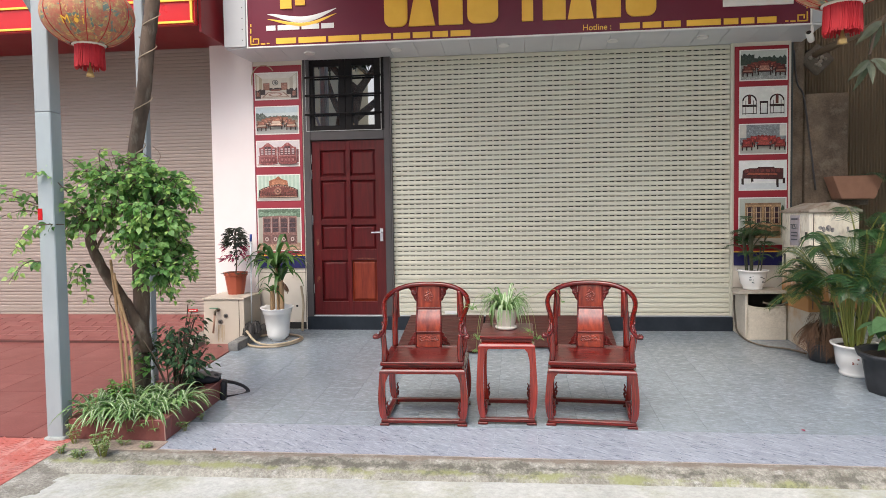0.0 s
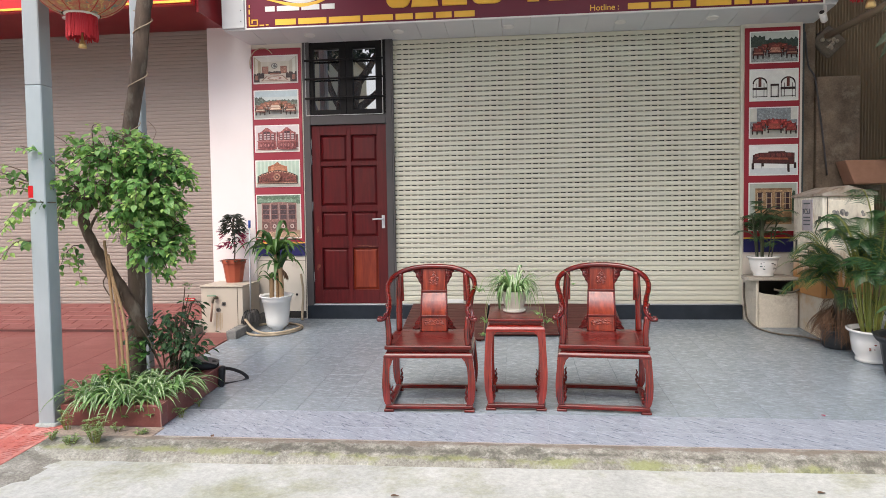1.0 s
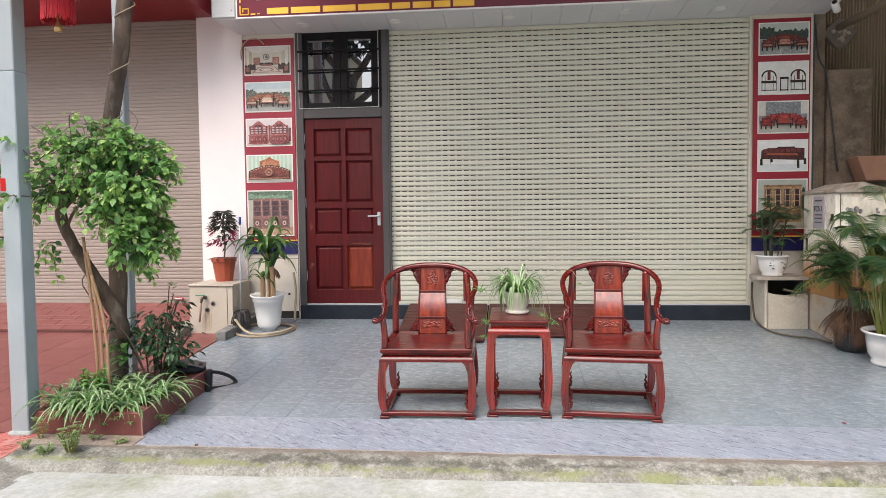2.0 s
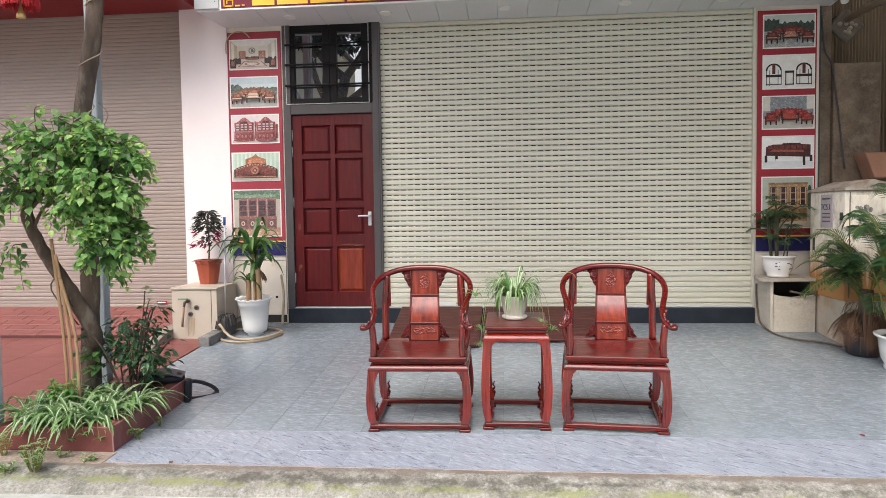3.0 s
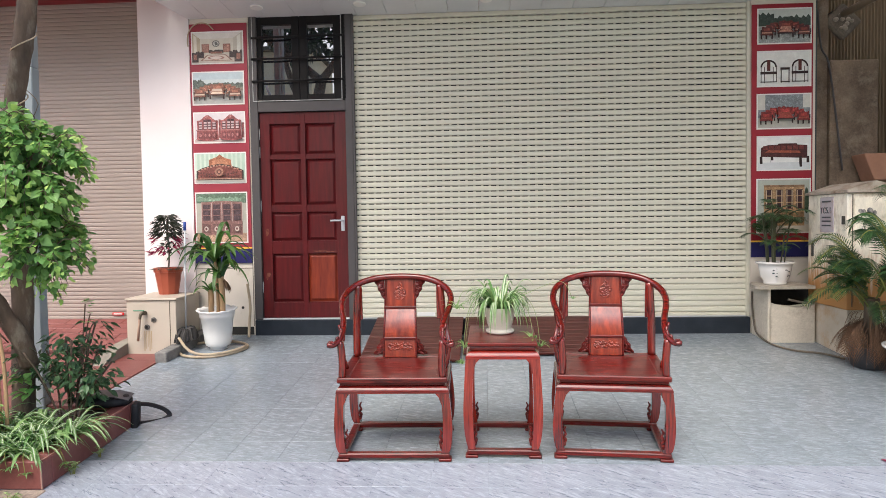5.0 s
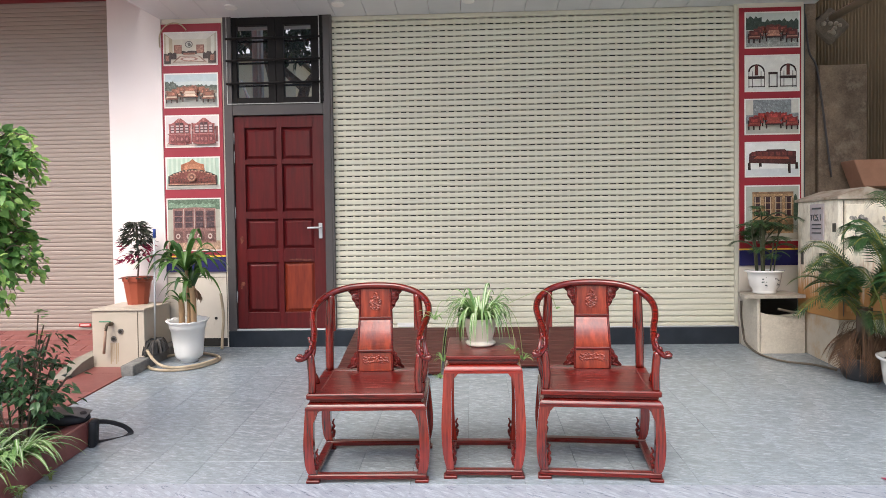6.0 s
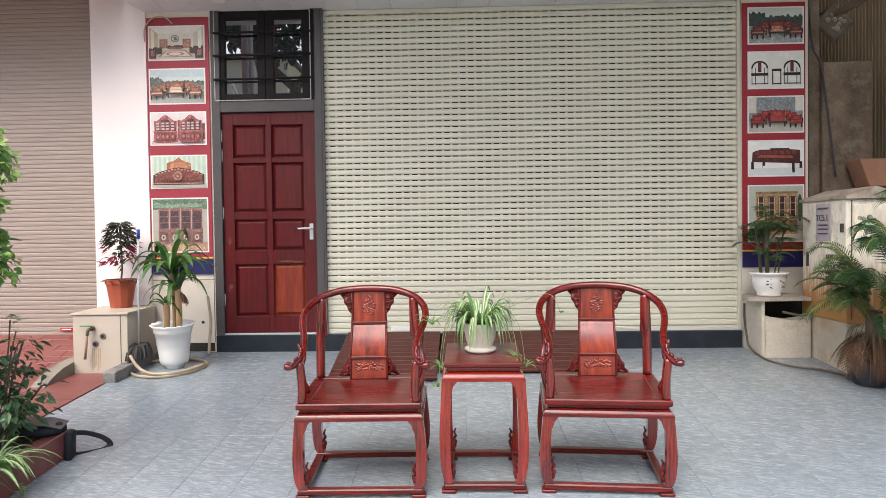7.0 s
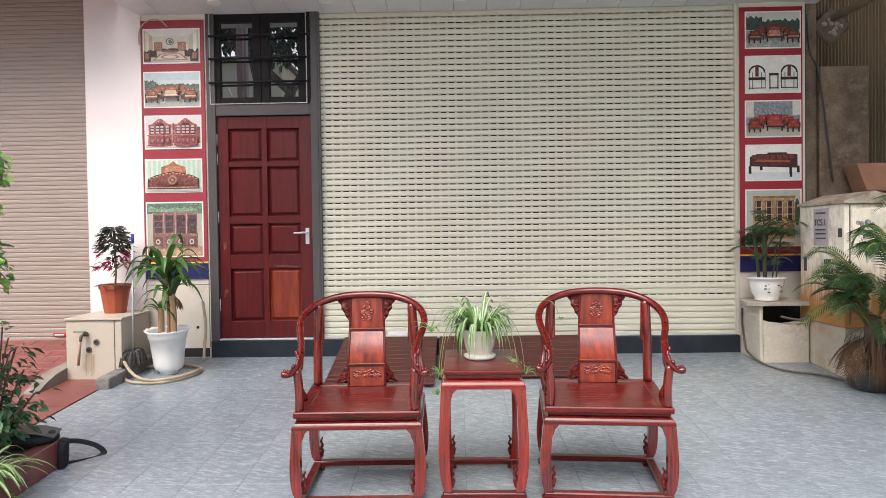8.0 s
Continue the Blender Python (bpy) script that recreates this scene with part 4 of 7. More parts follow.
table = thing("side_table", "slim red rosewood side table with arched legs", "side table", lying(-0.046, 5.20, -0.5))
leg_frame(table, 0.203, 0.235, 0.602, 0.042, M_ROSET, M_ROSETA)
part("waist", boxed(-0.180, 0.180, -0.213, 0.213, 0.6025, 0.626, bevel=0.007, seg=2), M_ROSE, table)
part("tabletop", boxed(-0.190, 0.190, -0.224, 0.224, 0.6265, 0.650, bevel=0.006, seg=2), M_ROSE, table)

# ---- wooden ramps up to the shutter ----
M_RAMP = surf("dark_brown_ramp_wood", (0.080, 0.018, 0.014), (0.045, 0.010, 0.008), 0.42, 5.0, (0.8, 8, 8), 0.08, 50, spec=0.2)


def ramp(x0, x1, y0, label):
    L = math.hypot(7.97 - y0, 0.335 - G(y0))
    a = math.degrees(math.atan2(0.335 - G(y0), 7.97 - y0))
    r = thing("ramp", label, "ramp", pose(0, y0, G(y0) + 0.004, a), group="ramps at the shutter")
    n = int(L / 0.085)
    for i in range(n):
        part("plank", boxed(x0, x1, i * L / n, (i + 1) * L / n - 0.004, 0.012, 0.032, bevel=0.003), M_RAMP, r)
    for x in (x0 + 0.03, x1 - 0.07):
        part("runner", boxed(x, x + 0.04, 0.01, L - 0.005, -0.002, 0.0115), M_RAMP, r)
    return r


ramp(-1.215, -0.36, 6.93, "dark brown planked wooden ramp")
ramp(-0.34, 1.03, 7.14, "wide dark brown planked wooden ramp")

# ---- leaves ----
def leafmat(name, c1, c2, trans=0.35, rough=0.45, edge=None):
    m = bpy.data.materials.new(name)
    m.use_nodes = True
    n, l = m.node_tree.nodes, m.node_tree.links
    b = n["Principled BSDF"]
    g = n.new("ShaderNodeNewGeometry")
    mix = n.new("ShaderNodeMix")
    mix.data_type = "RGBA"
    mix.inputs["A"].default_value, mix.inputs["B"].default_value = (*c1, 1), (*c2, 1)
    l.new(g.outputs["Random Per Island"], mix.inputs["Factor"])
    tc, no = n.new("ShaderNodeTexCoord"), n.new("ShaderNodeTexNoise")
    no.inputs["Scale"].default_value = 35.0
    l.new(tc.outputs["Object"], no.inputs["Vector"])
    hv = n.new("ShaderNodeHueSaturation")
    mr = n.new("ShaderNodeMapRange")
    mr.inputs["To Min"].default_value, mr.inputs["To Max"].default_value = 0.65, 1.35
    l.new(no.outputs["Fac"], mr.inputs["Value"])
    l.new(mr.outputs[0], hv.inputs["Value"])
    l.new(mix.outputs["Result"], hv.inputs["Color"])
    out = hv.outputs[0]
    l.new(out, b.inputs["Base Color"])
    b.inputs["Roughness"].default_value = rough
    tr, ms = n.new("ShaderNodeBsdfTranslucent"), n.new("ShaderNodeMixShader")
    ms.inputs[0].default_value = trans
    l.new(out, tr.inputs["Color"])
    l.new(b.outputs[0], ms.inputs[1])
    l.new(tr.outputs[0], ms.inputs[2])
    l.new(ms.outputs[0], n["Material Output"].inputs["Surface"])
    return m


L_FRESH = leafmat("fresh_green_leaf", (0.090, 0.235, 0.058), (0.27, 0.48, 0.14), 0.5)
# inner leaves: the crown's inside shade is put into this darker green
L_MID = leafmat("shaded_inner_leaf", (0.050, 0.140, 0.042), (0.145, 0.30, 0.085), 0.45)
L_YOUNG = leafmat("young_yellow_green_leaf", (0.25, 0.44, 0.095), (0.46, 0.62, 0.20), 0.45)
L_DARK = leafmat("dark_green_leaf", (0.036, 0.098, 0.040), (0.098, 0.19, 0.080), 0.25, 0.35)
L_PALM = leafmat("palm_leaf", (0.017, 0.060, 0.022), (0.062, 0.140, 0.046), 0.3, 0.4)
L_SPIDER = leafmat("spider_plant_leaf", (0.115, 0.255, 0.075), (0.29, 0.44, 0.17), 0.4)
L_PALE = leafmat("pale_leaf_margin", (0.46, 0.55, 0.36), (0.58, 0.64, 0.47), 0.35)
L_CORN = leafmat("corn_plant_leaf", (0.022, 0.075, 0.018), (0.10, 0.21, 0.045), 0.3, 0.35)
L_BLACK = leafmat("near_black_leaf", (0.012, 0.022, 0.012), (0.03, 0.032, 0.018), 0.15)
L_MAGENTA = leafmat("magenta_leaf", (0.24, 0.012, 0.05), (0.36, 0.03, 0.10), 0.3)
L_DRY = leafmat("dry_brown_frond", (0.105, 0.056, 0.030), (0.20, 0.108, 0.062), 0.2, 0.8)
L_WEED = leafmat("pale_weed_leaf", (0.20, 0.31, 0.11), (0.38, 0.47, 0.22), 0.4)
L_STEM = surf("yellow_green_stem", (0.22, 0.22, 0.05), (0.14, 0.16, 0.04), 0.5)
M_BARK = surf("brown_bark", (0.155, 0.111, 0.081), (0.057, 0.041, 0.032), 0.9, 5.0, (2, 2, 0.7), 0.9, 30, stain=(0.22, 0.19, 0.15), stain_scale=6)
M_CANE = surf("tan_cane", (0.42, 0.27, 0.15), (0.30, 0.19, 0.10), 0.6, 8, (2, 2, 0.5), 0.3, 40)
M_SOIL = surf("dark_soil", (0.06, 0.045, 0.035), (0.03, 0.022, 0.018), 0.95, 20, bump=1.0, fine=90)
M_TERRA = surf("terracotta_plastic", (0.36, 0.085, 0.045), (0.29, 0.065, 0.035), 0.45, 4, bump=0.05)
M_CERAM = surf("white_glazed_ceramic", (0.78, 0.76, 0.74), (0.72, 0.70, 0.67), 0.18, 5, bump=0.02, coat=0.4)
M_CREAMPOT = surf("cream_glazed_ceramic", (0.70, 0.645, 0.57), (0.62, 0.56, 0.48), 0.25, 5, bump=0.02, coat=0.3)
M_BLACKPOT = surf("black_plastic_pot", (0.035, 0.037, 0.042), (0.022, 0.023, 0.026), 0.5, 8, bump=0.1, stain=(0.20, 0.20, 0.20), stain_scale=28, stain_at=0.72)
M_INK = surf("blue_green_pot_paint", (0.05, 0.10, 0.10), (0.08, 0.04, 0.06), 0.4, 40)
M_HOSE = surf("beige_garden_hose", (0.46, 0.37, 0.26), (0.36, 0.28, 0.19), 0.5, 12)


def strap(bm, p, yaw, length, width, rise, droop, n=7, twist=0.0, fold=0.25):
    """A long arching blade from p."""
    d = Vector((math.cos(yaw), math.sin(yaw), 0))
    s = Vector((-d.y, d.x, 0))
    prev = None
    for i in range(n + 1):
        t = i / n
        c = Vector(p) + d * (length * t * (1 - 0.25 * droop * t)) + Vector((0, 0, length * (rise * t - (rise + droop) * 0.62 * t * t)))
        w = width * (math.sin(math.pi * min(1, 0.12 + 0.88 * t)) ** 0.6 if t < 1 else 0.02) * 0.5
        side = (s + Vector((0, 0, twist * t))).normalized()
        a, m_, b = bm.verts.new(c + side * w + Vector((0, 0, fold * w))), bm.verts.new(c), bm.verts.new(c - side * w + Vector((0, 0, fold * w)))
        if prev:
            bm.faces.new((prev[0], prev[1], m_, a))
            bm.faces.new((prev[1], prev[2], b, m_))
        prev = (a, m_, b)


def oval(bm, p, d, size, up, ratio=0.62, fold=0.18):
    """A pointed leaf, rounded towards its base and folded along its rib."""
    d, p = Vector(d).normalized(), Vector(p)
    s = d.cross(Vector(up))
    if s.length < 1e-3:
        s = d.cross(Vector((1, 0, 0.1)))
    s.normalize()
    u = s.cross(d)
    w = size * ratio * 0.5
    rib = [bm.verts.new(p + d * size * t - u * size * fold * 1.2 * t * t) for t in (0.0, 0.3, 0.65, 1.0)]
    for sg in (-1, 1):
        e = [bm.verts.new(p + d * size * t + s * sg * w * k + u * size * (fold * 0.35 * k - fold * 1.2 * t * t)) for t, k in ((0.10, 0.62), (0.32, 1.0), (0.58, 0.78), (0.82, 0.34))]
        for f in ((rib[0], e[0], e[1], rib[1]), (rib[1], e[1], e[2], rib[2]), (rib[2], e[2], e[3], rib[3])):
            bm.faces.new(f if sg < 0 else f[::-1])


def frond(bm, p, yaw, length, rise, droop, pairs, leaf, width, stem_bm=None, hang=0.35):
    """A feather palm frond: an arching rib with paired narrow leaflets."""
    d = Vector((math.cos(yaw), math.sin(yaw), 0))
    s = Vector((-d.y, d.x, 0))
    pts = []
    for i in range(pairs + 5):
        t = i / (pairs + 4)
        pts.append(Vector(p) + d * (length * t * (1 - 0.2 * droop * t)) + Vector((0, 0, length * (rise * t - (rise + droop) * 0.55 * t * t))))
    if stem_bm is not None:
        sweep(stem_bm, pts, [0.006 * (1 - 0.8 * i / len(pts)) + 0.001 for i in range(len(pts))], 5)
    for i in range(4, len(pts) - 1):
        along = (pts[i + 1] - pts[i]).normalized()
        t = i / len(pts)
        ln = leaf * (0.55 + 0.75 * math.sin(math.pi * min(1, 0.25 + 0.75 * t)))
        for sg in (-1, 1):
            q = (s * sg * 0.85 + along * 0.62 + Vector((0, 0, 0.15))).normalized()
            a = pts[i]
            e1 = a + q * ln * 0.5 + Vector((0, 0, -hang * ln * 0.12))
            e2 = a + q * ln + Vector((0, 0, -hang * ln * 0.55))
            nrm = along * (width * 0.5)
            v = [bm.verts.new(a - nrm * 0.4), bm.verts.new(a + nrm * 0.4), bm.verts.new(e1 + nrm), bm.verts.new(e1 - nrm), bm.verts.new(e2)]
            bm.faces.new((v[0], v[1], v[2], v[3]))
            bm.faces.new((v[3], v[2], v[4]))


def pot(th, prof, material, soil_r, soil_z, n=28, label=""):
    p = part("pot", lathe(bmesh.new(), prof, n, close=False), material, th, label, smooth=True)
    part("soil", lathe(bmesh.new(), [(soil_r, soil_z - 0.01), (soil_r * 0.98, soil_z), (soil_r * 0.4, soil_z + 0.012)], 18), M_SOIL, th)
    return p


# ---- spider plant on the side table ----
rnd = random.Random(11)
sp = thing("spider_plant", "potted spider plant in a cream ceramic pot on the side table", "potted plant", lying(-0.055, 5.20, 0, 0.651))
pot(sp, [(0.0, 0.0), (0.075, 0.0), (0.082, 0.006), (0.083, 0.016), (0.074, 0.020), (0.066, 0.022), (0.066, 0.03), (0.076, 0.06), (0.084, 0.11), (0.087, 0.15), (0.083, 0.152), (0.078, 0.145), (0.074, 0.12)], M_CREAMPOT, 0.076, 0.128)
bm, bp = bmesh.new(), bmesh.new()
for i in range(150):
    a = rnd.random() * 6.283
    hang = rnd.random()
    ln = 0.115 + 0.085 * rnd.random() + 0.05 * hang
    rise = 1.1 + 1.0 * rnd.random() if hang > 0.3 else 1.7 + 1.0 * rnd.random()
    droop = 0.7 + 1.5 * hang * rnd.random() if hang > 0.3 else 0.3 + 0.5 * rnd.random()
    wd, tw = 0.011 + 0.007 * rnd.random(), 0.3 * (rnd.random() - 0.5)
    x, y = 0.035 * math.cos(a), 0.035 * math.sin(a)
    strap(bm, (x, y, 0.125), a, ln, wd, rise, droop, 10, tw)
    if i % 4:
        strap(bp, (x, y, 0.1275), a, ln, wd * (0.30 + 0.2 * rnd.random()), rise, droop, 10, tw)
part("leaves", bm, L_SPIDER, sp)
part("leaf_stripes", bp, L_PALE, sp, "pale leaf stripes")
for k, (x, y, z, r) in enumerate(((-0.245, -0.10, 0.155, 0.11), (-0.20, -0.14, -0.06, 0.10), (0.185, -0.14, -0.03, 0.12), (0.23, -0.05, -0.08, 0.09), (-0.215, -0.19, -0.14, 0.05), (0.42, 0.02, 0.19, 0.03))):
    pts = smoothed([(0, 0, 0.14), (x * 0.45, y * 0.5, 0.24), (x * 0.85, y * 0.9, max(0.14, z + 0.1)), (x, y, z)], 6)
    part("runner", sweep(bmesh.new(), pts, 0.0015, 5), L_WEED, sp, smooth=True)
    bm = bmesh.new()
    for i in range(13):
        a = rnd.random() * 6.283
        strap(bm, (x, y, z), a, r * (0.6 + 0.5 * rnd.random()), 0.009, 0.9 + 0.6 * rnd.random(), 0.2 + 0.6 * rnd.random(), 5)
    part("plantlet", bm, L_SPIDER, sp)

# ---- planter tree ----
tree = thing("planter_tree", "leafy green tree with leaning trunk in the planter", "tree", pose(-2.92, 5.15, 0.10))
TP = [(-0.01, 0.0, -0.05), (0.0, 0.0, 0.35), (0.0, 0.02, 0.9), (-0.04, 0.05, 1.5), (-0.025, 0.05, 1.95), (0.03, 0.05, 2.25), (0.072, 0.05, 2.5), (0.10, 0.06, 2.8), (0.155, 0.06, 3.15), (0.2, 0.08, 3.9), (0.22, 0.1, 4.6)]
tp = smoothed(TP, 6)
bm = sweep(bmesh.new(), tp, [0.066 - 0.010 * min(1, i / 20) + 0.006 * noise.noise((i * 0.4, 1, 2)) for i in range(len(tp))], 12)
for v in bm.verts:
    v.co += 0.006 * noise.noise_vector(v.co * 14)
part("trunk", bm, M_BARK, tree, smooth=True)
for z0 in (1.98, 2.35, 2.75, 3.0):
    ps = []
    for i in range(15):
        a = i / 14 * 6.0 - 2.6
        c = min(tp, key=lambda q: abs(q.z - (z0 + 0.05 * i / 14)))
        ps.append((c.x + 0.066 * math.cos(a), c.y + 0.066 * math.sin(a), z0 + 0.09 * math.sin(a * 0.5)))
    part("twine", sweep(bmesh.new(), ps, 0.0042, 5), M_HOSE, tree, smooth=True)
LIMB = smoothed([(0.045, -0.01, 0.40), (0.055, -0.08, 0.54), (-0.02, -0.14, 0.74), (-0.11, -0.18, 0.92), (-0.18, -0.23, 1.10), (-0.20, -0.30, 1.28), (-0.10, -0.36, 1.46)], 5)
bm = sweep(bmesh.new(), LIMB, [0.056 - 0.026 * i / len(LIMB) for i in range(len(LIMB))], 9)
for v in bm.verts:
    v.co += 0.010 * noise.noise_vector(v.co * 18)
part("limb", bm, M_BARK, tree, smooth=True)
rnd = random.Random(5)
CROWN = Vector((0.10, -0.38, 1.46))
b_in, b_mid, b_tip = bmesh.new(), bmesh.new(), bmesh.new()


def shoot(root, tip, n, size, young=0.25):
    """A thin leafy shoot that arches from root to tip: darker leaves within for shade, young ones at its end."""
    root, tip = Vector(root), Vector(tip)
    ps = smoothed([root, root.lerp(tip, 0.55) + Vector((rnd.gauss(0, 0.02), rnd.gauss(0, 0.02), 0.07)), tip], 5)
    for i in range(n):
        t = 0.25 + 0.75 * (i + rnd.random()) / n
        c = ps[min(len(ps) - 1, int(t * (len(ps) - 1)))]
        along = (tip - root).normalized()
        out = Vector((rnd.gauss(0, 1), rnd.gauss(0, 1), rnd.gauss(0, 0.6))).normalized()
        d = (along * 0.5 + out + Vector((0, 0, -0.55))).normalized()
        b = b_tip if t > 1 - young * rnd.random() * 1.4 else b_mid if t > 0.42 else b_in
        oval(b, c + out * 0.022, d, size * (0.62 + 0.6 * rnd.random()) * (0.72 if b is b_tip else 1), (rnd.gauss(0, 0.45), rnd.gauss(0, 0.45) - 0.35, 1), 0.78, 0.16)
    return ps


twigs = []
LOBES = ((0.27, 0.07, 0.30, 0.31, 120, 20), (0.02, 0.20, 0.36, 0.24, 62, 15), (-0.24, 0.0, 0.30, 0.27, 44, 12), (0.20, -0.12, 0.34, 0.20, 46, 18), (0.33, -0.40, 0.21, 0.22, 52, 17))
for cx, cz, rx, rz, count, leaves in LOBES:
    for k in range(count):
        a, sb = rnd.random() * 6.283, rnd.uniform(-0.98, 0.98)
        cb = math.sqrt(1 - sb * sb)
        d = Vector((rx * math.cos(a) * cb, 0.30 * math.sin(a) * cb, rz * sb))
        if noise.noise(d * 5.5 + Vector((cx * 3, 1, cz * 3))) < -0.25:
            continue
        mid = CROWN + Vector((cx, 0.0, cz))
        tip = mid + d * (0.70 + 0.42 * rnd.random()) + Vector((0, 0, -0.03))
        twigs.append(shoot(mid + d * 0.2 + Vector((-0.12 * cx, 0, 0)), tip, leaves, 0.055))
# long thin arms reaching out of the crown
for x, z, n in ((-0.92, 0.09, 20), (-0.86, 0.02, 18), (-0.74, 0.13, 16), (-0.80, -0.07, 10), (-0.60, -0.27, 18), (-0.50, -0.22, 16), (-0.66, -0.46, 12), (-0.54, -0.45, 9), (-0.40, -0.56, 12), (-0.30, -0.52, 9), (-0.24, -0.66, 11), (-0.34, 0.40, 12), (-0.46, 0.27, 12), (-0.06, 0.46, 10), (0.57, 0.22, 13), (0.55, 0.12, 12)):
    tip = CROWN + Vector((x, rnd.uniform(-0.10, 0.06) - (0.34 if x < -0.45 else 0.0), z))
    start = LIMB[-8] if z < -0.3 else CROWN + Vector((-0.15, 0, 0.05)) if x < 0 else CROWN + Vector((0.2, 0, 0))
    twigs.append(shoot(Vector(start).lerp(tip, 0.45), tip, int(1.5 * n), 0.054, 0.6))
for k in range(10):
    s0 = LIMB[rnd.randrange(20, len(LIMB))] if k % 2 else Vector((-0.02, 0.0, 1.2 + 0.4 * rnd.random()))
    tip = CROWN + Vector((rnd.gauss(0, 0.22), rnd.gauss(0, 0.15), rnd.gauss(0, 0.16)))
    part("branch", sweep(bmesh.new(), smoothed([s0, s0.lerp(tip, 0.5) + Vector((0, 0, 0.05)), tip], 4), [0.013 - 0.001 * i for i in range(9)], 6), M_BARK, tree, smooth=True)
bm = bmesh.new()
for ps in twigs:
    sweep(bm, ps, [0.0042 - 0.0028 * i / len(ps) for i in range(len(ps))], 4)
for k in range(13):
    a = rnd.random() * 6.283
    p = CROWN + Vector((0.36 * math.cos(a) - 0.10, 0.26 * math.sin(a), 0.20 + 0.10 * rnd.random()))
    q = p + Vector((rnd.gauss(-0.03, 0.12), rnd.gauss(0, 0.05), 0.08 + 0.16 * rnd.random()))
    sweep(bm, smoothed([p, p.lerp(q, 0.5) + Vector((rnd.gauss(0, 0.04), 0, 0.02)), q], 3), 0.0026, 4)
part("twigwork", bm, M_BARK, tree, "thin brown leafy twigs")
part("inner_leaves", b_in, L_MID, tree, "inner leaves, darker green for the shade inside the crown")
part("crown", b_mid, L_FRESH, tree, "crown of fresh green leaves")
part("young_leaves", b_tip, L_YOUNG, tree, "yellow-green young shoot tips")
for k, top in enumerate((1.12, 1.02, 0.86)):
    part("cane_stake", sweep(bmesh.new(), smoothed([(0.0 + 0.05 * k, -0.25 - 0.02 * k, -0.02), (-0.015 + 0.04 * k, -0.26, 0.5), (-0.065 + 0.025 * k, -0.27, top)], 5), 0.0105, 7), M_CANE, tree, "tan cane stake", smooth=True)
for k in range(3):
    ps = smoothed([LIMB[10 + 2 * k % 12], LIMB[12 + k % 10] + Vector((0.06 * math.cos(k), -0.04, -0.1)), LIMB[8] + Vector((0.05 * math.sin(2 * k), 0.03, -0.12))], 4)
    part("vine", sweep(bmesh.new(), ps, 0.0045, 5), M_BARK, tree, smooth=True)

# ---- shrub and spider plants in the planter ----
shrub = thing("shrub", "dark green broad-leaved shrub in the planter", "shrub", pose(-2.68, 5.22, 0.13))
rnd = random.Random(21)
bm, st = bmesh.new(), bmesh.new()
for k in range(15):
    a, r = rnd.random() * 6.283, 0.30 * math.sqrt(rnd.random())
    top = Vector((r * math.cos(a) * 0.9, r * math.sin(a) * 0.8, 0.18 + 0.44 * rnd.random()))
    ps = smoothed([(0.05 * math.cos(a), 0.05 * math.sin(a), 0), top * 0.6, top], 4)
    sweep(st, ps, 0.006, 5)
    for j in range(34):
        q = ps[rnd.randrange(4, len(ps))] + Vector((rnd.gauss(0, 0.03), rnd.gauss(0, 0.03), rnd.gauss(0, 0.03)))
        aa = rnd.random() * 6.283
        oval(bm, q + Vector((0.06 * math.cos(aa), 0.06 * math.sin(aa), rnd.uniform(-0.06, 0.04))), (math.cos(aa), math.sin(aa), rnd.uniform(-0.9, 0.1)), 0.046 + 0.028 * rnd.random(), (rnd.gauss(0, 0.4), rnd.gauss(0, 0.4), 1), 0.55)
for k in range(3):
    sweep(st, smoothed([(0.05, 0, 0.2), (0.10 + 0.02 * k, 0, 0.55), (0.13 + 0.03 * k, -0.02, 0.72 - 0.06 * k)], 4), 0.004, 5)
part("stemwork", st, M_BARK, shrub, smooth=True)
part("leaves", bm, leafmat("dark_shrub_leaf", (0.028, 0.078, 0.035), (0.088, 0.175, 0.073), 0.25, 0.35), shrub)
bm = bmesh.new()
for k in range(12):
    oval(bm, (0.12 + 0.08 * rnd.random(), -0.03, 0.60 + 0.16 * rnd.random()), (rnd.gauss(0, 1), rnd.gauss(0, 1), 0.2), 0.055, (0, 0, 1), 0.6)
for k in range(14):
    oval(bm, (-0.22 + 0.1 * rnd.random(), -0.18, 0.20 + 0.14 * rnd.random()), (rnd.gauss(0, 1), -1, -0.2), 0.07, (0, 0, 1), 0.65)
part("young_leaves", bm, L_FRESH, shrub)
rnd = random.Random(33)
for k, (x, y) in enumerate(((-3.0, 4.66), (-2.86, 4.60), (-2.70, 4.62), (-2.56, 4.66), (-2.98, 4.84), (-2.80, 4.80), (-2.62, 4.82), (-2.50, 4.90), (-2.90, 4.98))):
    t = thing("spider_plant", "variegated spider plant growing in the planter bed", "plant", pose(x, y, G(y) + 0.12), group="spider plants in the planter")
    bm, bp = bmesh.new(), bmesh.new()
    for i in range(46):
        a = rnd.random() * 6.283
        args = ((0.02 * math.cos(a), 0.02 * math.sin(a), 0), a, 0.20 + 0.17 * rnd.random())
        rise, dr, tw = 0.7 + 0.9 * rnd.random(), 0.3 + 0.5 * rnd.random(), 0.3 * (rnd.random() - 0.5)
        wd = 0.017 + 0.007 * rnd.random()
        strap(bm, *args, wd, rise, dr, 7, tw)
        if i % 4:
            strap(bp, (args[0][0], args[0][1], 0.003), a, args[2], wd * 0.32, rise, dr, 7, tw)
    part("leaves", bm, L_SPIDER, t)
    part("leaf_stripes", bp, L_PALE, t, "pale leaf stripes")


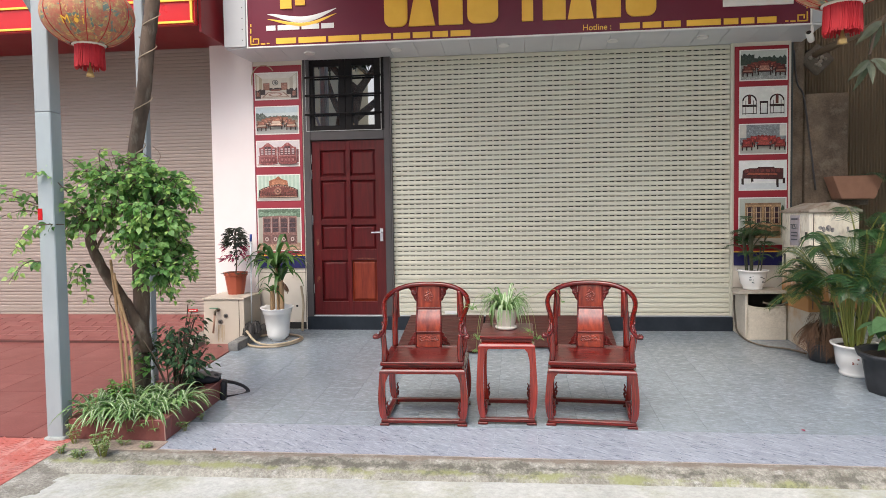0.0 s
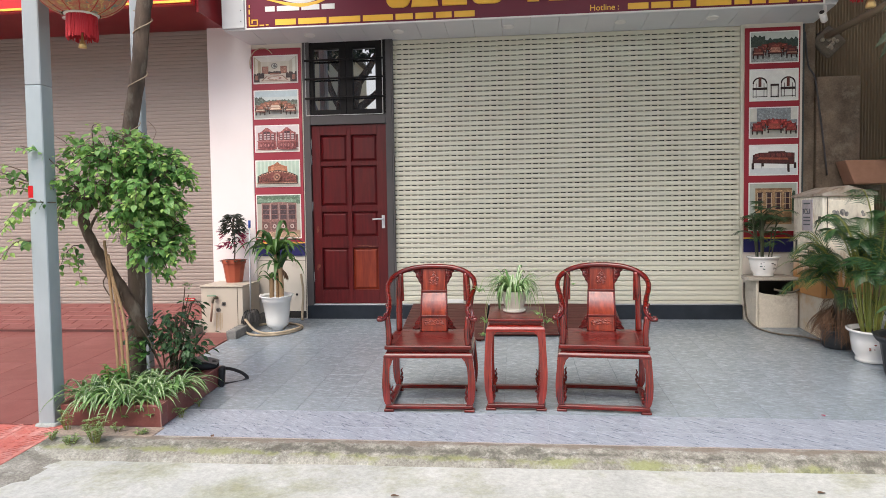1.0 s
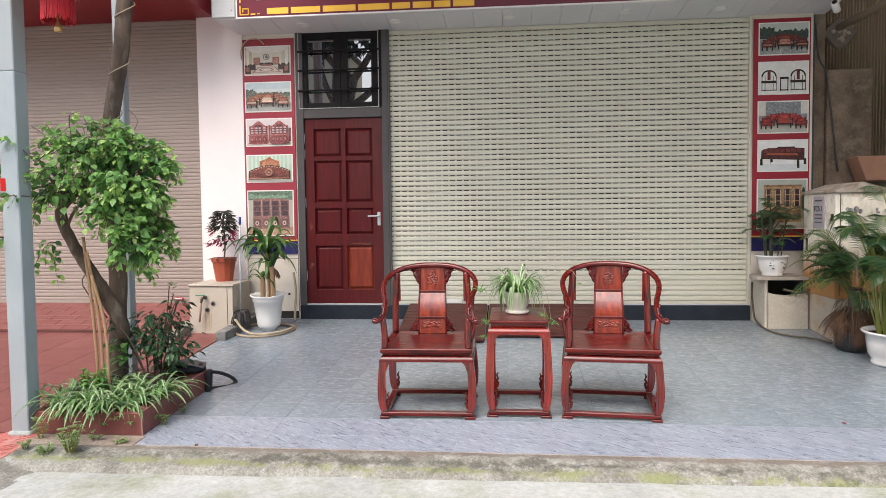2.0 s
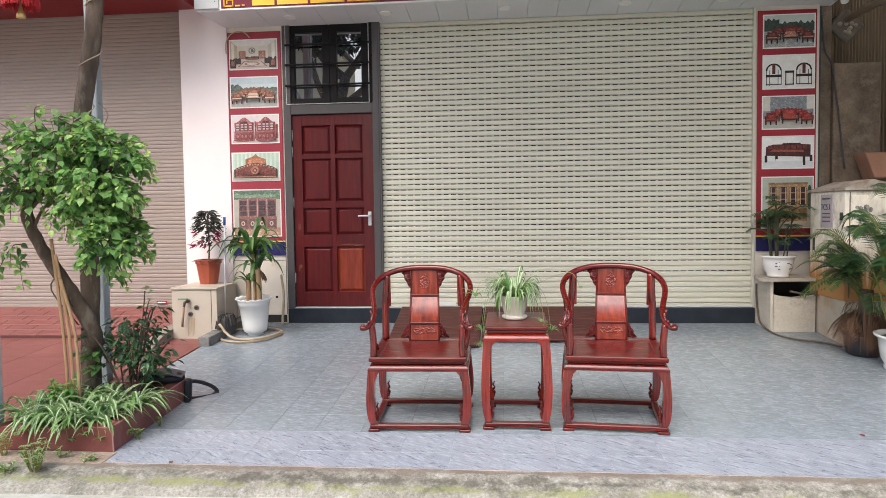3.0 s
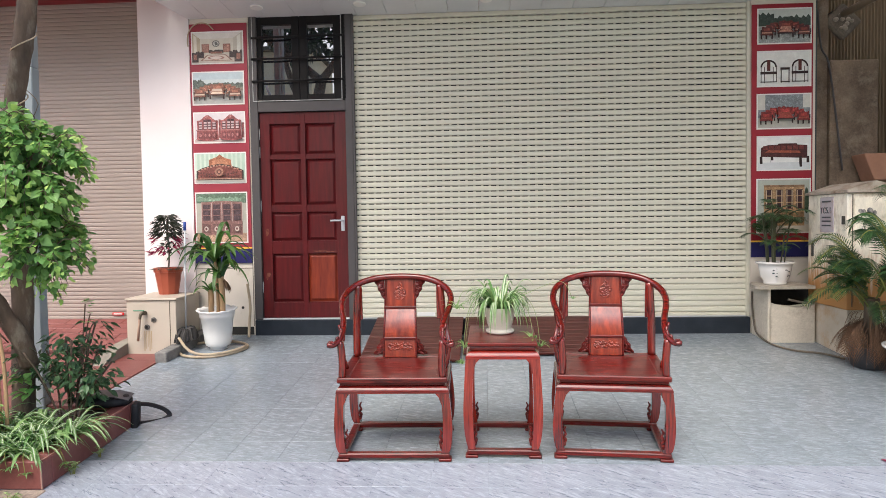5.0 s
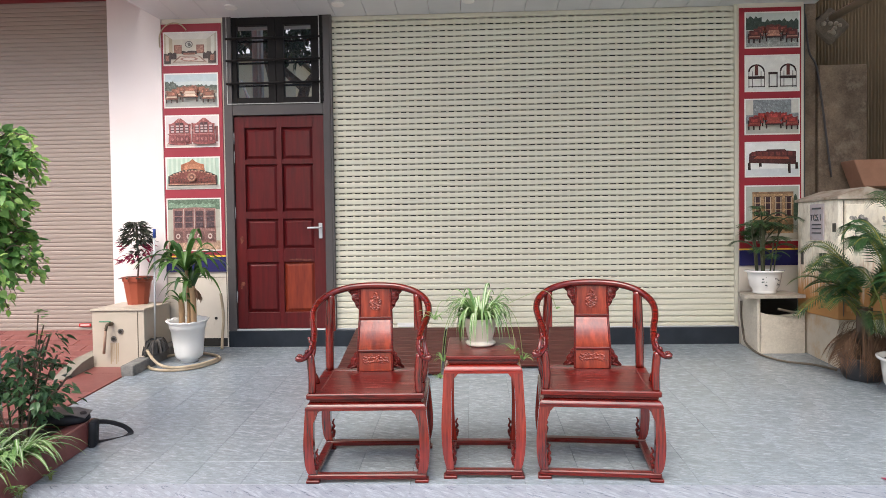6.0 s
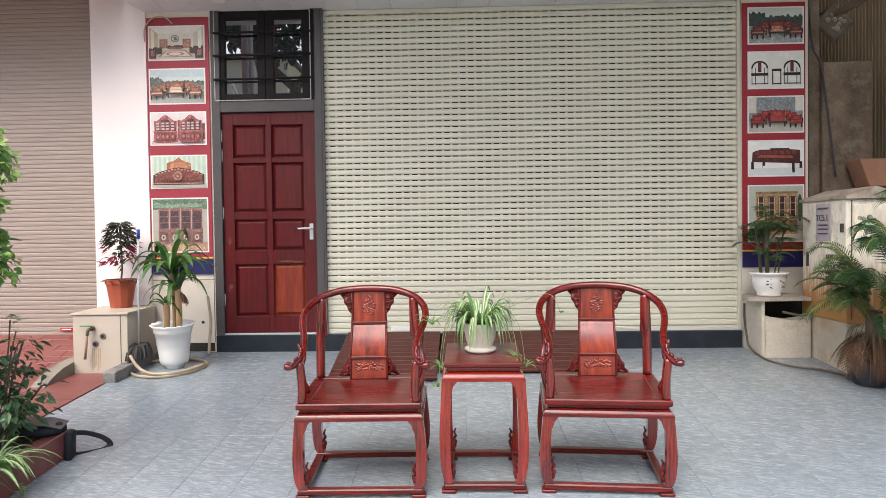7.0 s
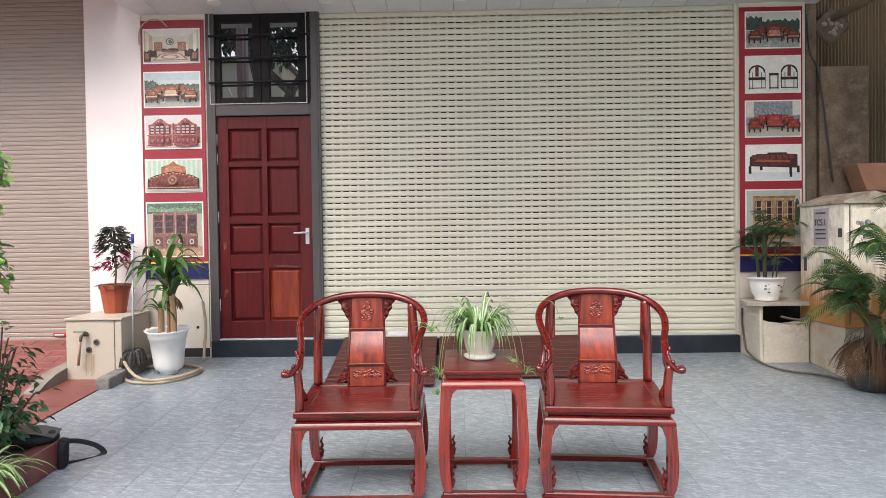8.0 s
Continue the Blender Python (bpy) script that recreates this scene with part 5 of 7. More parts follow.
seedling = thing("seedling", "bright green leafy seedling among the spider plants", "plant", pose(-2.90, 4.80, 0.12))
bm = bmesh.new()
for k in range(7):
    a = rnd.random() * 6.283
    tip = Vector((0.07 * math.cos(a), 0.05 * math.sin(a), 0.13 + 0.10 * rnd.random()))
    part("stem", sweep(bmesh.new(), [(0.02 * math.cos(a), 0.02 * math.sin(a), -0.02), tip], 0.003, 5), L_STEM, seedling)
    for j in range(9):
        q = tip * (0.55 + 0.45 * rnd.random())
        b = rnd.random() * 6.283
        oval(bm, q, (math.cos(b), math.sin(b), rnd.uniform(-0.5, 0.3)), 0.042 + 0.02 * rnd.random(), (rnd.gauss(0, 0.3), rnd.gauss(0, 0.3), 1), 0.7)
part("leaves", bm, L_FRESH, seedling)


def weed(x, y, z, stems, height, spread):
    """A tuft of thin stems with whorls of narrow leaves."""
    w = thing("weed", "small yellow-green weed in a crack of the kerb", "weed", pose(x, y, z), group="weeds by the planter")
    bl, bs = bmesh.new(), bmesh.new()
    for i in range(stems):
        a, r = rnd.random() * 6.283, spread * math.sqrt(rnd.random())
        base = Vector((0.3 * r * math.cos(a), 0.2 * r * math.sin(a), 0))
        tip = Vector((r * math.cos(a), 0.6 * r * math.sin(a), height * (0.45 + 0.55 * rnd.random())))
        ps = smoothed([base, base.lerp(tip, 0.5) + Vector((0, 0, 0.012)), tip], 4)
        sweep(bs, ps, 0.0018, 4)
        for c in ps[3:]:
            for j in range(1 if c is not ps[-1] else 6):
                b = rnd.random() * 6.283
                oval(bl, c, (math.cos(b), math.sin(b), rnd.uniform(-0.2, 0.5)), 0.018 + 0.014 * rnd.random(), (rnd.gauss(0, 0.3), rnd.gauss(0, 0.3), 1), 0.34)
    tagged(part("stemwork", bs, L_STEM, w), kind="stuff")
    tagged(part("leaves", bl, L_WEED, w), kind="stuff")


for x, y, z, stems, height, spread in ((-2.70, 4.26, -0.055, 30, 0.19, 0.10), (-2.84, 4.22, -0.07, 11, 0.09, 0.06), (-3.00, 4.27, -0.05, 8, 0.08, 0.05), (-2.66, 4.43, -0.034, 6, 0.07, 0.05), (-2.48, 4.39, -0.036, 6, 0.05, 0.05), (-3.02, 4.45, -0.034, 9, 0.16, 0.07), (-2.36, 4.72, -0.016, 5, 0.07, 0.04), (-2.34, 4.95, -0.002, 4, 0.06, 0.04)):
    weed(x, y, z, stems, height, spread)
for (x, y, z, r) in ((-2.95, 4.505, 0.095, 0.05), (-2.86, 4.50, 0.105, 0.06), (-2.665, 4.50, 0.045, 0.055), (-2.567, 4.50, 0.085, 0.05), (-2.47, 4.50, 0.06, 0.045), (-2.375, 4.69, 0.05, 0.05)):
    sprout = thing("spider_plantlet", "spider plant offshoot hanging over the planter wall", "plant", pose(x, y, z), group="offshoots on the planter")
    bm = bmesh.new()
    for i in range(10):
        a = rnd.random() * 6.283
        strap(bm, (0, 0, 0), a, r * (0.6 + 0.6 * rnd.random()), 0.009, 0.7 + 0.8 * rnd.random(), 0.3 + 0.8 * rnd.random(), 5)
    part("leaves", bm, L_SPIDER, sprout)
    out = Vector((-0.06, 0.10, 0.16 - z)) if x < -2.4 else Vector((-0.10, 0.05, 0.16 - z))
    part("runner", sweep(bmesh.new(), smoothed([(0, 0, 0), out * 0.4 + Vector((0, -0.02, 0.05)), out], 5), 0.0020, 5), L_STEM, sprout)

# ---- plants by the door ----
rnd = random.Random(8)
M_RUSTY = surf("brown_water_stain", (0.36, 0.27, 0.16), (0.45, 0.385, 0.30), 0.7, 14, (4, 4, 0.5), 0.1)
tap = thing("tap_box", "cream tiled water-tap box beside the pier", "utility box")


def skewed(x0, x1, y0, y1, z0, z1, shift, drop, bv):
    """A box whose back end is shifted sideways and dropped a little."""
    bm = boxed(x0, x1, y0, y1, z0, z1, bevel=bv)
    for v in bm.verts:
        t = (v.co.y - y0) / (y1 - y0)
        v.co.x -= shift * t
        v.co.z -= drop * t * (1 if v.co.z > 0.3 else 0)
    return bm


part("body", skewed(-3.42, -2.955, 7.27, 7.985, 0.06, 0.634, 0.09, 0.014, 0.004), M_BOXTILE, tap)
part("lid_tile", skewed(-3.43, -2.945, 7.258, 7.987, 0.635, 0.652, 0.09, 0.014, 0.002), M_BOXTILE, tap)
part("tile_joint", boxed(-3.016, -3.011, 7.2665, 7.2697, 0.15, 0.633), M_OLDCONC, tap)
part("lid_joint", boxed(-3.43, -2.95, 7.262, 7.268, 0.630, 0.6345), M_OLDCONC, tap)
bm = bmesh.new()
for k in range(5):
    vs = [bm.verts.new((-3.262 + 0.016 * k + (0.003 if j in (2, 3) else 0) + 0.010 * (j in (1, 2)), 7.2685, z)) for j, z in enumerate((0.17 + 0.02 * (k % 3), 0.17 + 0.02 * (k % 3), 0.355, 0.355))]
    bm.faces.new(vs)
part("water_stain", bm, M_RUSTY, tap, "brown water stain")
valve = part("tap", sweep(bmesh.new(), smoothed([(-3.245, 7.275, 0.522), (-3.245, 7.235, 0.522), (-3.258, 7.215, 0.515), (-3.268, 7.21, 0.47)], 4), [0.018] * 5 + [0.013] * 8, 9), surf("tarnished_brass", (0.16, 0.13, 0.09), (0.09, 0.075, 0.055), 0.45, 20, metal=0.7), tap, "tarnished brass tap", smooth=True)
part("tap_lever", boxed(-3.335, -3.235, 7.222, 7.24, 0.540, 0.550, bevel=0.003), surf("green_plastic", (0.06, 0.24, 0.14), (0.05, 0.19, 0.11), 0.4), valve, "green tap lever")
part("tap_hose", sweep(bmesh.new(), [(-3.268, 7.21, 0.485), (-3.28, 7.213, 0.38), (-3.297, 7.225, 0.27)], 0.012, 7), surf("pinkish_rubber_hose", (0.40, 0.27, 0.20), (0.33, 0.22, 0.16), 0.6, 15), valve, smooth=True)
for x, z in ((-3.165, 0.455), (-3.228, 0.390)):
    part("pipe_hole", lathe(bmesh.new(), [(0.024, 0.0), (0.024, 0.010), (0.015, 0.012), (0.012, 0.004)], 14), surf("grey_pipe_end", (0.14, 0.13, 0.12), (0.08, 0.07, 0.065), 0.6), tap, m=pose(x, 7.270, z, 90))
    # near-black plug for the shade inside the pipe end
    part("pipe_bore", lathe(bmesh.new(), [(0.0125, 0.0), (0.0125, 0.0135)], 10), M_DARK, tap, m=pose(x, 7.270, z, 90))
bm = boxed(-0.055, 0.055, 0.0, 0.98, -0.02, 0.088, bevel=0.010, seg=2)
for v in bm.verts:
    v.co += 0.005 * noise.noise_vector(v.co * 9)
tagged(part("kerb_stone", bm, surf("grey_kerb_stone", (0.19, 0.185, 0.175), (0.105, 0.10, 0.095), 0.85, 8, bump=0.6, stain=(0.27, 0.26, 0.24), stain_scale=5, stain_at=0.6), m=lying(-2.962, 6.965, -1.0)), "weathered grey kerb stone beside the tap box", "kerb")
rp = thing("red_leaf_plant", "dark and magenta leaved plant in an orange pot on a box", "potted plant", pose(-3.25, 7.76, 0.6435))
part("pot", lathe(bmesh.new(), [(0.092, 0.0), (0.100, 0.05), (0.126, 0.215), (0.136, 0.217), (0.139, 0.258), (0.128, 0.258), (0.120, 0.225)], 11, close=False), M_TERRA, rp)
part("soil", lathe(bmesh.new(), [(0.121, 0.22), (0.11, 0.23), (0.05, 0.24)], 12), M_SOIL, rp)
part("stem", sweep(bmesh.new(), smoothed([(0, 0, 0.22), (0.015, 0, 0.40), (0.0, 0, 0.72)], 5), 0.008, 6), M_BARK, rp, smooth=True)
bm, bq = bmesh.new(), bmesh.new()
for i in range(230):
    tier = i % 4
    a, z = rnd.random() * 6.283, 0.595 + 0.052 * tier + rnd.gauss(0, 0.012)
    r = (0.125, 0.115, 0.09, 0.05)[tier] * (0.35 + 0.65 * rnd.random())
    oval(bm, (r * math.cos(a), r * math.sin(a), z), (math.cos(a), math.sin(a), rnd.uniform(-0.75, 0.25)), 0.085, (rnd.gauss(0, 0.6), rnd.gauss(0, 0.6), 1), 0.27)
for i in range(84):
    cl = ((3.3, 0.13, 0.42), (2.9, 0.05, 0.45), (5.9, 0.11, 0.46), (6.1, 0.10, 0.53), (3.5, 0.10, 0.555), (0.3, 0.05, 0.55), (4.6, 0.09, 0.43))[i % 7]
    a = cl[0] + rnd.gauss(0, 0.25)
    z = cl[2] + rnd.gauss(0, 0.018)
    r = cl[1] + rnd.gauss(0, 0.018)
    oval(bq, (r * math.cos(a), r * math.sin(a), z), (math.cos(a), math.sin(a), rnd.uniform(-0.8, 0.4)), 0.065, (rnd.gauss(0, 0.6), rnd.gauss(0, 0.6), 1), 0.33)
for i in range(46):
    a, z = rnd.random() * 6.283, 0.36 + 0.30 * rnd.random()
    r = 0.05 * rnd.random()
    oval(bm, (r * math.cos(a), r * math.sin(a), z), (rnd.gauss(0, 1), rnd.gauss(0, 1), rnd.gauss(0.3, 0.6)), 0.07, (rnd.gauss(0, 1), rnd.gauss(0, 1), 1), 0.30)
for i in range(14):
    a = rnd.random() * 6.283
    oval(bm, (0.08 * math.cos(a), 0.08 * math.sin(a), 0.25), (math.cos(a), math.sin(a), 0.1), 0.10, (0, 0, 1), 0.5)
part("dark_leaves", bm, L_BLACK, rp, "near-black upper leaves")
part("magenta_leaves", bq, L_MAGENTA, rp, "magenta lower leaves")
cp = thing("corn_plant", "corn plant with cane stems in a white pot beside the door", "potted plant", lying(-2.638, 7.45))
bm = lathe(bmesh.new(), [(0.070, 0.0), (0.078, 0.004), (0.074, 0.020), (0.092, 0.030), (0.112, 0.042), (0.121, 0.070), (0.126, 0.12), (0.148, 0.285), (0.157, 0.290), (0.158, 0.318), (0.166, 0.334), (0.184, 0.352), (0.178, 0.357), (0.160, 0.338), (0.150, 0.300)], 60, close=False)
for v in bm.verts:
    if v.co.z > 0.325 and v.co.xy.length > 0.155:
        a = math.atan2(v.co.y, v.co.x)
        v.co.z += 0.004 * math.cos(14 * a)
        v.co.x *= 1 + 0.018 * math.cos(14 * a)
        v.co.y *= 1 + 0.018 * math.cos(14 * a)
    elif 0.10 < v.co.z < 0.28:
        a = math.atan2(v.co.y, v.co.x)
        v.co.x *= 1 + 0.006 * math.sin(9 * a)
        v.co.y *= 1 + 0.006 * math.sin(9 * a)
for v in bm.verts:
    v.co.z *= 1.07
part("pot", bm, M_WHITE, cp, "white plastic pot with scalloped rim", smooth=True)
part("soil", lathe(bmesh.new(), [(0.150, 0.315), (0.147, 0.325), (0.06, 0.337)], 18), M_SOIL, cp)
bm = bmesh.new()
for x, y, zt, nl in ((-0.055, 0.0, 0.56, 10), (0.0, 0.02, 0.88, 24), (0.060, -0.02, 0.70, 14), (0.03, 0.05, 0.66, 0)):
    part("cane", sweep(bmesh.new(), smoothed([(x, y, 0.31), (x + 0.008, y, 0.5), (x + 0.002, y, zt)], 4), 0.014 if zt > 0.8 else 0.026, 10), M_CANE, cp, smooth=True)
    for i in range(nl):
        a = rnd.random() * 6.283
        k = 0.42 if zt < 0.6 else 1.0 if zt > 0.8 else 0.75
        up = rnd.random()
        strap(bm, (x, y, zt - 0.10 * rnd.random() * k), a, (0.40 + 0.16 * rnd.random()) * k * (1 - 0.2 * up * up), (0.046 + 0.016 * rnd.random()) * (0.5 + 0.5 * k), 0.75 + 1.75 * up * up, 0.4 + 0.7 * rnd.random(), 10, 0.3 * (rnd.random() - 0.5), 0.35)
part("leaves", bm, L_CORN, cp)
bm = bmesh.new()
for i in range(9):
    strap(bm, (0.075, 0.0, 0.66 - 0.03 * rnd.random()), rnd.uniform(-0.9, 0.9), 0.11, 0.022, -0.2, 1.4, 5, 0.3)
part("dead_leaves", bm, L_DRY, cp, "withered brown lower leaves")
mop = thing("mop", "mop with pale handle standing on the kerb stone", "mop", lying(-2.925, 7.40, 0, 0.089))
part("handle", sweep(bmesh.new(), [(0.0, 0, 0.06), (-0.005, 0.11, 1.02)], 0.008, 8), M_ALU, mop, smooth=True)
part("grip", sweep(bmesh.new(), [(-0.005, 0.11, 1.02), (-0.005, 0.118, 1.10)], 0.014, 8), surf("blue_plastic", (0.03, 0.07, 0.32), (0.02, 0.05, 0.25), 0.4), mop, "blue grip", smooth=True)
bm = bmesh.new()
for i in range(110):
    a = rnd.random() * 6.283
    r = 0.07 + 0.07 * rnd.random()
    sweep(bm, smoothed([(0, 0, 0.10), (r * 0.5 * math.cos(a), r * 0.8 * math.sin(a), 0.09 + 0.03 * rnd.random()), (r * 0.7 * math.cos(a), r * 1.25 * math.sin(a), 0.012)], 3), 0.008, 4)
part("mop_head", bm, surf("grey_mop_yarn", (0.085, 0.078, 0.075), (0.045, 0.042, 0.040), 0.95), mop, "grey yarn head")
hose = thing("garden_hose", "coiled beige garden hose round the white pot", "hose", lying(-2.69, 7.37))
ps = [(0.30 * math.cos(a) * (1 + 0.05 * math.sin(3 * a)) + 0.02, 0.30 * math.sin(a) + 0.02, 0.014 + (0.02 if k > 26 else 0) + 0.12 * max(0, math.sin(a - 2.2)) ** 6 * (1 if k > 20 else 0)) for k, a in ((k, -2.6 + k * 0.2) for k in range(46))]
part("coil", sweep(bmesh.new(), ps, 0.013, 7), M_HOSE, hose, smooth=True)
tagged(part("downpipe", sweep(bmesh.new(), smoothed([(-2.52, 7.93, 0.72), (-2.50, 7.94, 0.5), (-2.51, 7.93, 0.32), (-2.50, 7.88, 0.19)], 4), 0.014, 7), M_HOSE, smooth=True), "pale hose hanging on the tiled wall base", "hose")

# ---- bag on the planter ----
M_BAG = surf("black_bag_cloth", (0.014, 0.015, 0.020), (0.007, 0.008, 0.010), 0.6, 12, bump=0.4, fine=200)
bag = thing("shoulder_bag", "flat black shoulder bag lying on the planter edge", "bag", pose(-2.575, 5.40, G(5.40) + 0.162, TILT, 4, 14))
bm = bmesh.new()
lathe(bm, [(0.155, 0.0), (0.175, 0.016), (0.172, 0.036), (0.145, 0.052), (0.06, 0.062)], 26)
for v in bm.verts:
    v.co.y *= 0.62
part("body", bm, M_BAG, bag, smooth=True)
# lighter grey top: sheen of the black cloth put into the colour
part("flap", extrude_outline(bmesh.new(), [(-0.10, 0.060), (0.08, 0.058), (0.165, 0.040), (0.165, 0.044), (0.08, 0.064), (-0.10, 0.066)], -0.075, 0.075), surf("sheen_grey_bag_flap", (0.075, 0.080, 0.092), (0.045, 0.048, 0.055), 0.35, 14, bump=0.2), bag, "flap in a lighter grey for the bag's sheen")
part("pouch", boxed(0.178, 0.222, -0.06, 0.03, -0.150, 0.012, bevel=0.014, seg=2), M_BAG, bag, "hanging side pouch", smooth=True)
part("strap", sweep(bmesh.new(), smoothed([(0.19, 0.03, -0.015), (0.25, 0.09, -0.035), (0.33, 0.13, -0.075), (0.375, 0.135, -0.118), (0.35, 0.10, -0.140), (0.27, 0.05, -0.143), (0.20, 0.02, -0.143)], 4), 0.018, 8, 0.25, Vector((0.3, -0.5, 0.8))), M_BAG, bag, "black webbing strap")

# ---- service corner plants ----
def ink(th, x, y, z, seed, r, mm):
    rn = random.Random(seed)
    for i in range(7):
        a = rn.uniform(-0.16, 0.16)
        part("painted_leaf", lathe(bmesh.new(), [(0.006 + 0.005 * rn.random(), 0), (0.003, 0.002)], 7), mm, th, m=Matrix.Rotation(a + x, 4, "Z") @ pose(0, -r, z + rn.uniform(-0.04, 0.04), 90) @ Matrix.Diagonal((1, 0.6, 1, 1)))


rnd = random.Random(14)
bam = thing("parlour_palm", "small palm in a white footed ceramic pot on the cement slab", "potted plant", pose(2.535, 7.72, 0.689))
pot(bam, [(0.0, 0.008), (0.085, 0.0), (0.10, 0.004), (0.10, 0.020), (0.098, 0.028), (0.125, 0.07), (0.138, 0.14), (0.145, 0.185), (0.165, 0.195), (0.168, 0.208), (0.150, 0.210), (0.136, 0.19)], M_CERAM, 0.138, 0.185)
ink(bam, -0.35, 0, 0.115, 1, 0.138, M_INK)
ink(bam, 0.45, 0, 0.12, 2, 0.138, M_INK)
bm, st = bmesh.new(), bmesh.new()
for k in range(10):
    x, y = rnd.uniform(-0.08, 0.08), rnd.uniform(-0.06, 0.06)
    zt = 0.42 + 0.36 * rnd.random()
    sweep(st, smoothed([(x, y, 0.18), (x * 1.3, y, zt * 0.6), (x * 1.7, y * 1.3, zt)], 3), 0.006, 6)
    for j in range(4):
        a = rnd.random() * 6.283
        frond(bm, (x * 1.5, y * 1.2, zt - 0.06 * j), a, 0.18 + 0.10 * rnd.random(), 0.6 + 1.1 * rnd.random(), 0.55, 19, 0.078, 0.0070, st, 0.6)
part("ribwork", st, surf("dark_green_cane", (0.085, 0.085, 0.045), (0.05, 0.06, 0.03), 0.5), bam)
part("fronds", bm, L_PALM, bam)

M_GRIME = surf("dull_dark_grime", (0.085, 0.075, 0.065), (0.05, 0.045, 0.04), 0.8, 20)
M_CAB = surf("weathered_cream_cabinet_paint", (0.90, 0.84, 0.72), (0.78, 0.70, 0.57), 0.6, 3.0, (1, 1, 0.5), 0.2, 40, stain=(0.40, 0.30, 0.20), stain_scale=4.5, stain_at=0.58, speck=0.16, speck_scale=25)


def rust_runs(m, z0, z1, colour):
    """Rust that has run over the lower part of the paint, broken up by noise."""
    n, l = m.node_tree.nodes, m.node_tree.links
    tc, sep, no = n.new("ShaderNodeTexCoord"), n.new("ShaderNodeSeparateXYZ"), n.new("ShaderNodeTexNoise")
    mp = n.new("ShaderNodeMapping")
    mp.inputs["Scale"].default_value = (9, 9, 1.1)
    l.new(tc.outputs["Object"], sep.inputs[0])
    l.new(tc.outputs["Object"], mp.inputs[0])
    l.new(mp.outputs[0], no.inputs["Vector"])
    no.inputs["Detail"].default_value = 6
    hgt = n.new("ShaderNodeMapRange")
    hgt.inputs["From Min"].default_value, hgt.inputs["From Max"].default_value = z0, z1
    hgt.inputs["To Min"].default_value, hgt.inputs["To Max"].default_value = 0.56, -0.28
    l.new(sep.outputs["Z"], hgt.inputs["Value"])
    add = n.new("ShaderNodeMath")
    l.new(hgt.outputs[0], add.inputs[0])
    l.new(no.outputs["Fac"], add.inputs[1])
    edge = n.new("ShaderNodeMapRange")
    edge.inputs["From Min"].default_value, edge.inputs["From Max"].default_value = 0.40, 0.80
    l.new(add.outputs[0], edge.inputs["Value"])
    b = n["Principled BSDF"]
    src = b.inputs["Base Color"].links[0].from_socket
    mix = n.new("ShaderNodeMix")
    mix.data_type = "RGBA"
    mix.inputs["B"].default_value = (*colour, 1)
    l.new(src, mix.inputs["A"])
    l.new(edge.outputs[0], mix.inputs["Factor"])
    l.new(mix.outputs["Result"], b.inputs["Base Color"])


rust_runs(M_CAB, 0.52, 1.12, (0.46, 0.22, 0.075))
M_SMEAR = surf("rubbed_grey_paint", (0.22, 0.21, 0.21), (0.55, 0.50, 0.44), 0.7, 30, stain=(0.10, 0.10, 0.11), stain_scale=25, stain_at=0.55)
M_LID = surf("dirty_cabinet_lid_paint", (0.46, 0.40, 0.33), (0.30, 0.25, 0.20), 0.8, 5.0, bump=0.3, stain=(0.22, 0.15, 0.10), stain_scale=5, stain_at=0.58)
M_FOUND = surf("stained_cement_footing", (0.62, 0.55, 0.44), (0.50, 0.435, 0.34), 0.85, 4.0, bump=0.4, stain=(0.46, 0.29, 0.15), stain_scale=2.6, stain_at=0.58)
for o in list(cabn.children):
    if o.name.startswith(("body", "lid", "foundation")):
        o.data.materials.clear()
        o.data.materials.append(M_LID if o.name.startswith("lid") else M_CAB if o.name.startswith("body") else M_FOUND)
part("door_leaf", boxed(2.895, 3.26, 7.048, 7.059, 0.60, 1.46, bevel=0.003), M_CAB, cabn)
part("door_gap", boxed(2.878, 2.884, 7.052, 7.059, 0.56, 1.49), M_OLDCONC, cabn)
part("side_latch", boxed(2.828, 2.839, 7.085, 7.13, 1.24, 1.31, bevel=0.003), M_GRIME, cabn)
part("side_slot", boxed(2.830, 2.839, 7.63, 7.66, 0.95, 1.07), M_GRIME, cabn)
pl = part("notice_plate", boxed(2.830, 2.839, 7.27, 7.50, 1.17, 1.475, bevel=0.002), surf("faded_lilac_notice", (0.50, 0.45, 0.48), (0.42, 0.37, 0.38), 0.6, 12, stain=(0.40, 0.28, 0.20), stain_scale=12), cabn, "worn grey notice plate")
lettering("TC5.1", 0, 0, 0, 0.075, M_INK, pl, m=pose(2.8285, 7.49, 1.335, 90, 0, -90))
for z, hh in ((1.43, 0.014), (1.295, 0.011), (1.262, 0.011), (1.225, 0.010)):
    part("text_bar", boxed(2.826, 2.829, 7.31, 7.46, z, z + hh), M_INK, pl)
for z, a, b, hh in ((1.02, 7.20, 7.31, 0.038), (0.945, 7.17, 7.33, 0.034), (0.895, 7.18, 7.32, 0.026), (0.855, 7.18, 7.32, 0.026), (0.815, 7.20, 7.30, 0.022)):
    for j in range(4):
        part("text_bar", boxed(2.835, 2.839, a + 0.05 + (b - a) * j / 4, a + 0.05 + (b - a) * (j + 0.58) / 4, z, z + hh), M_GRIME, cabn)
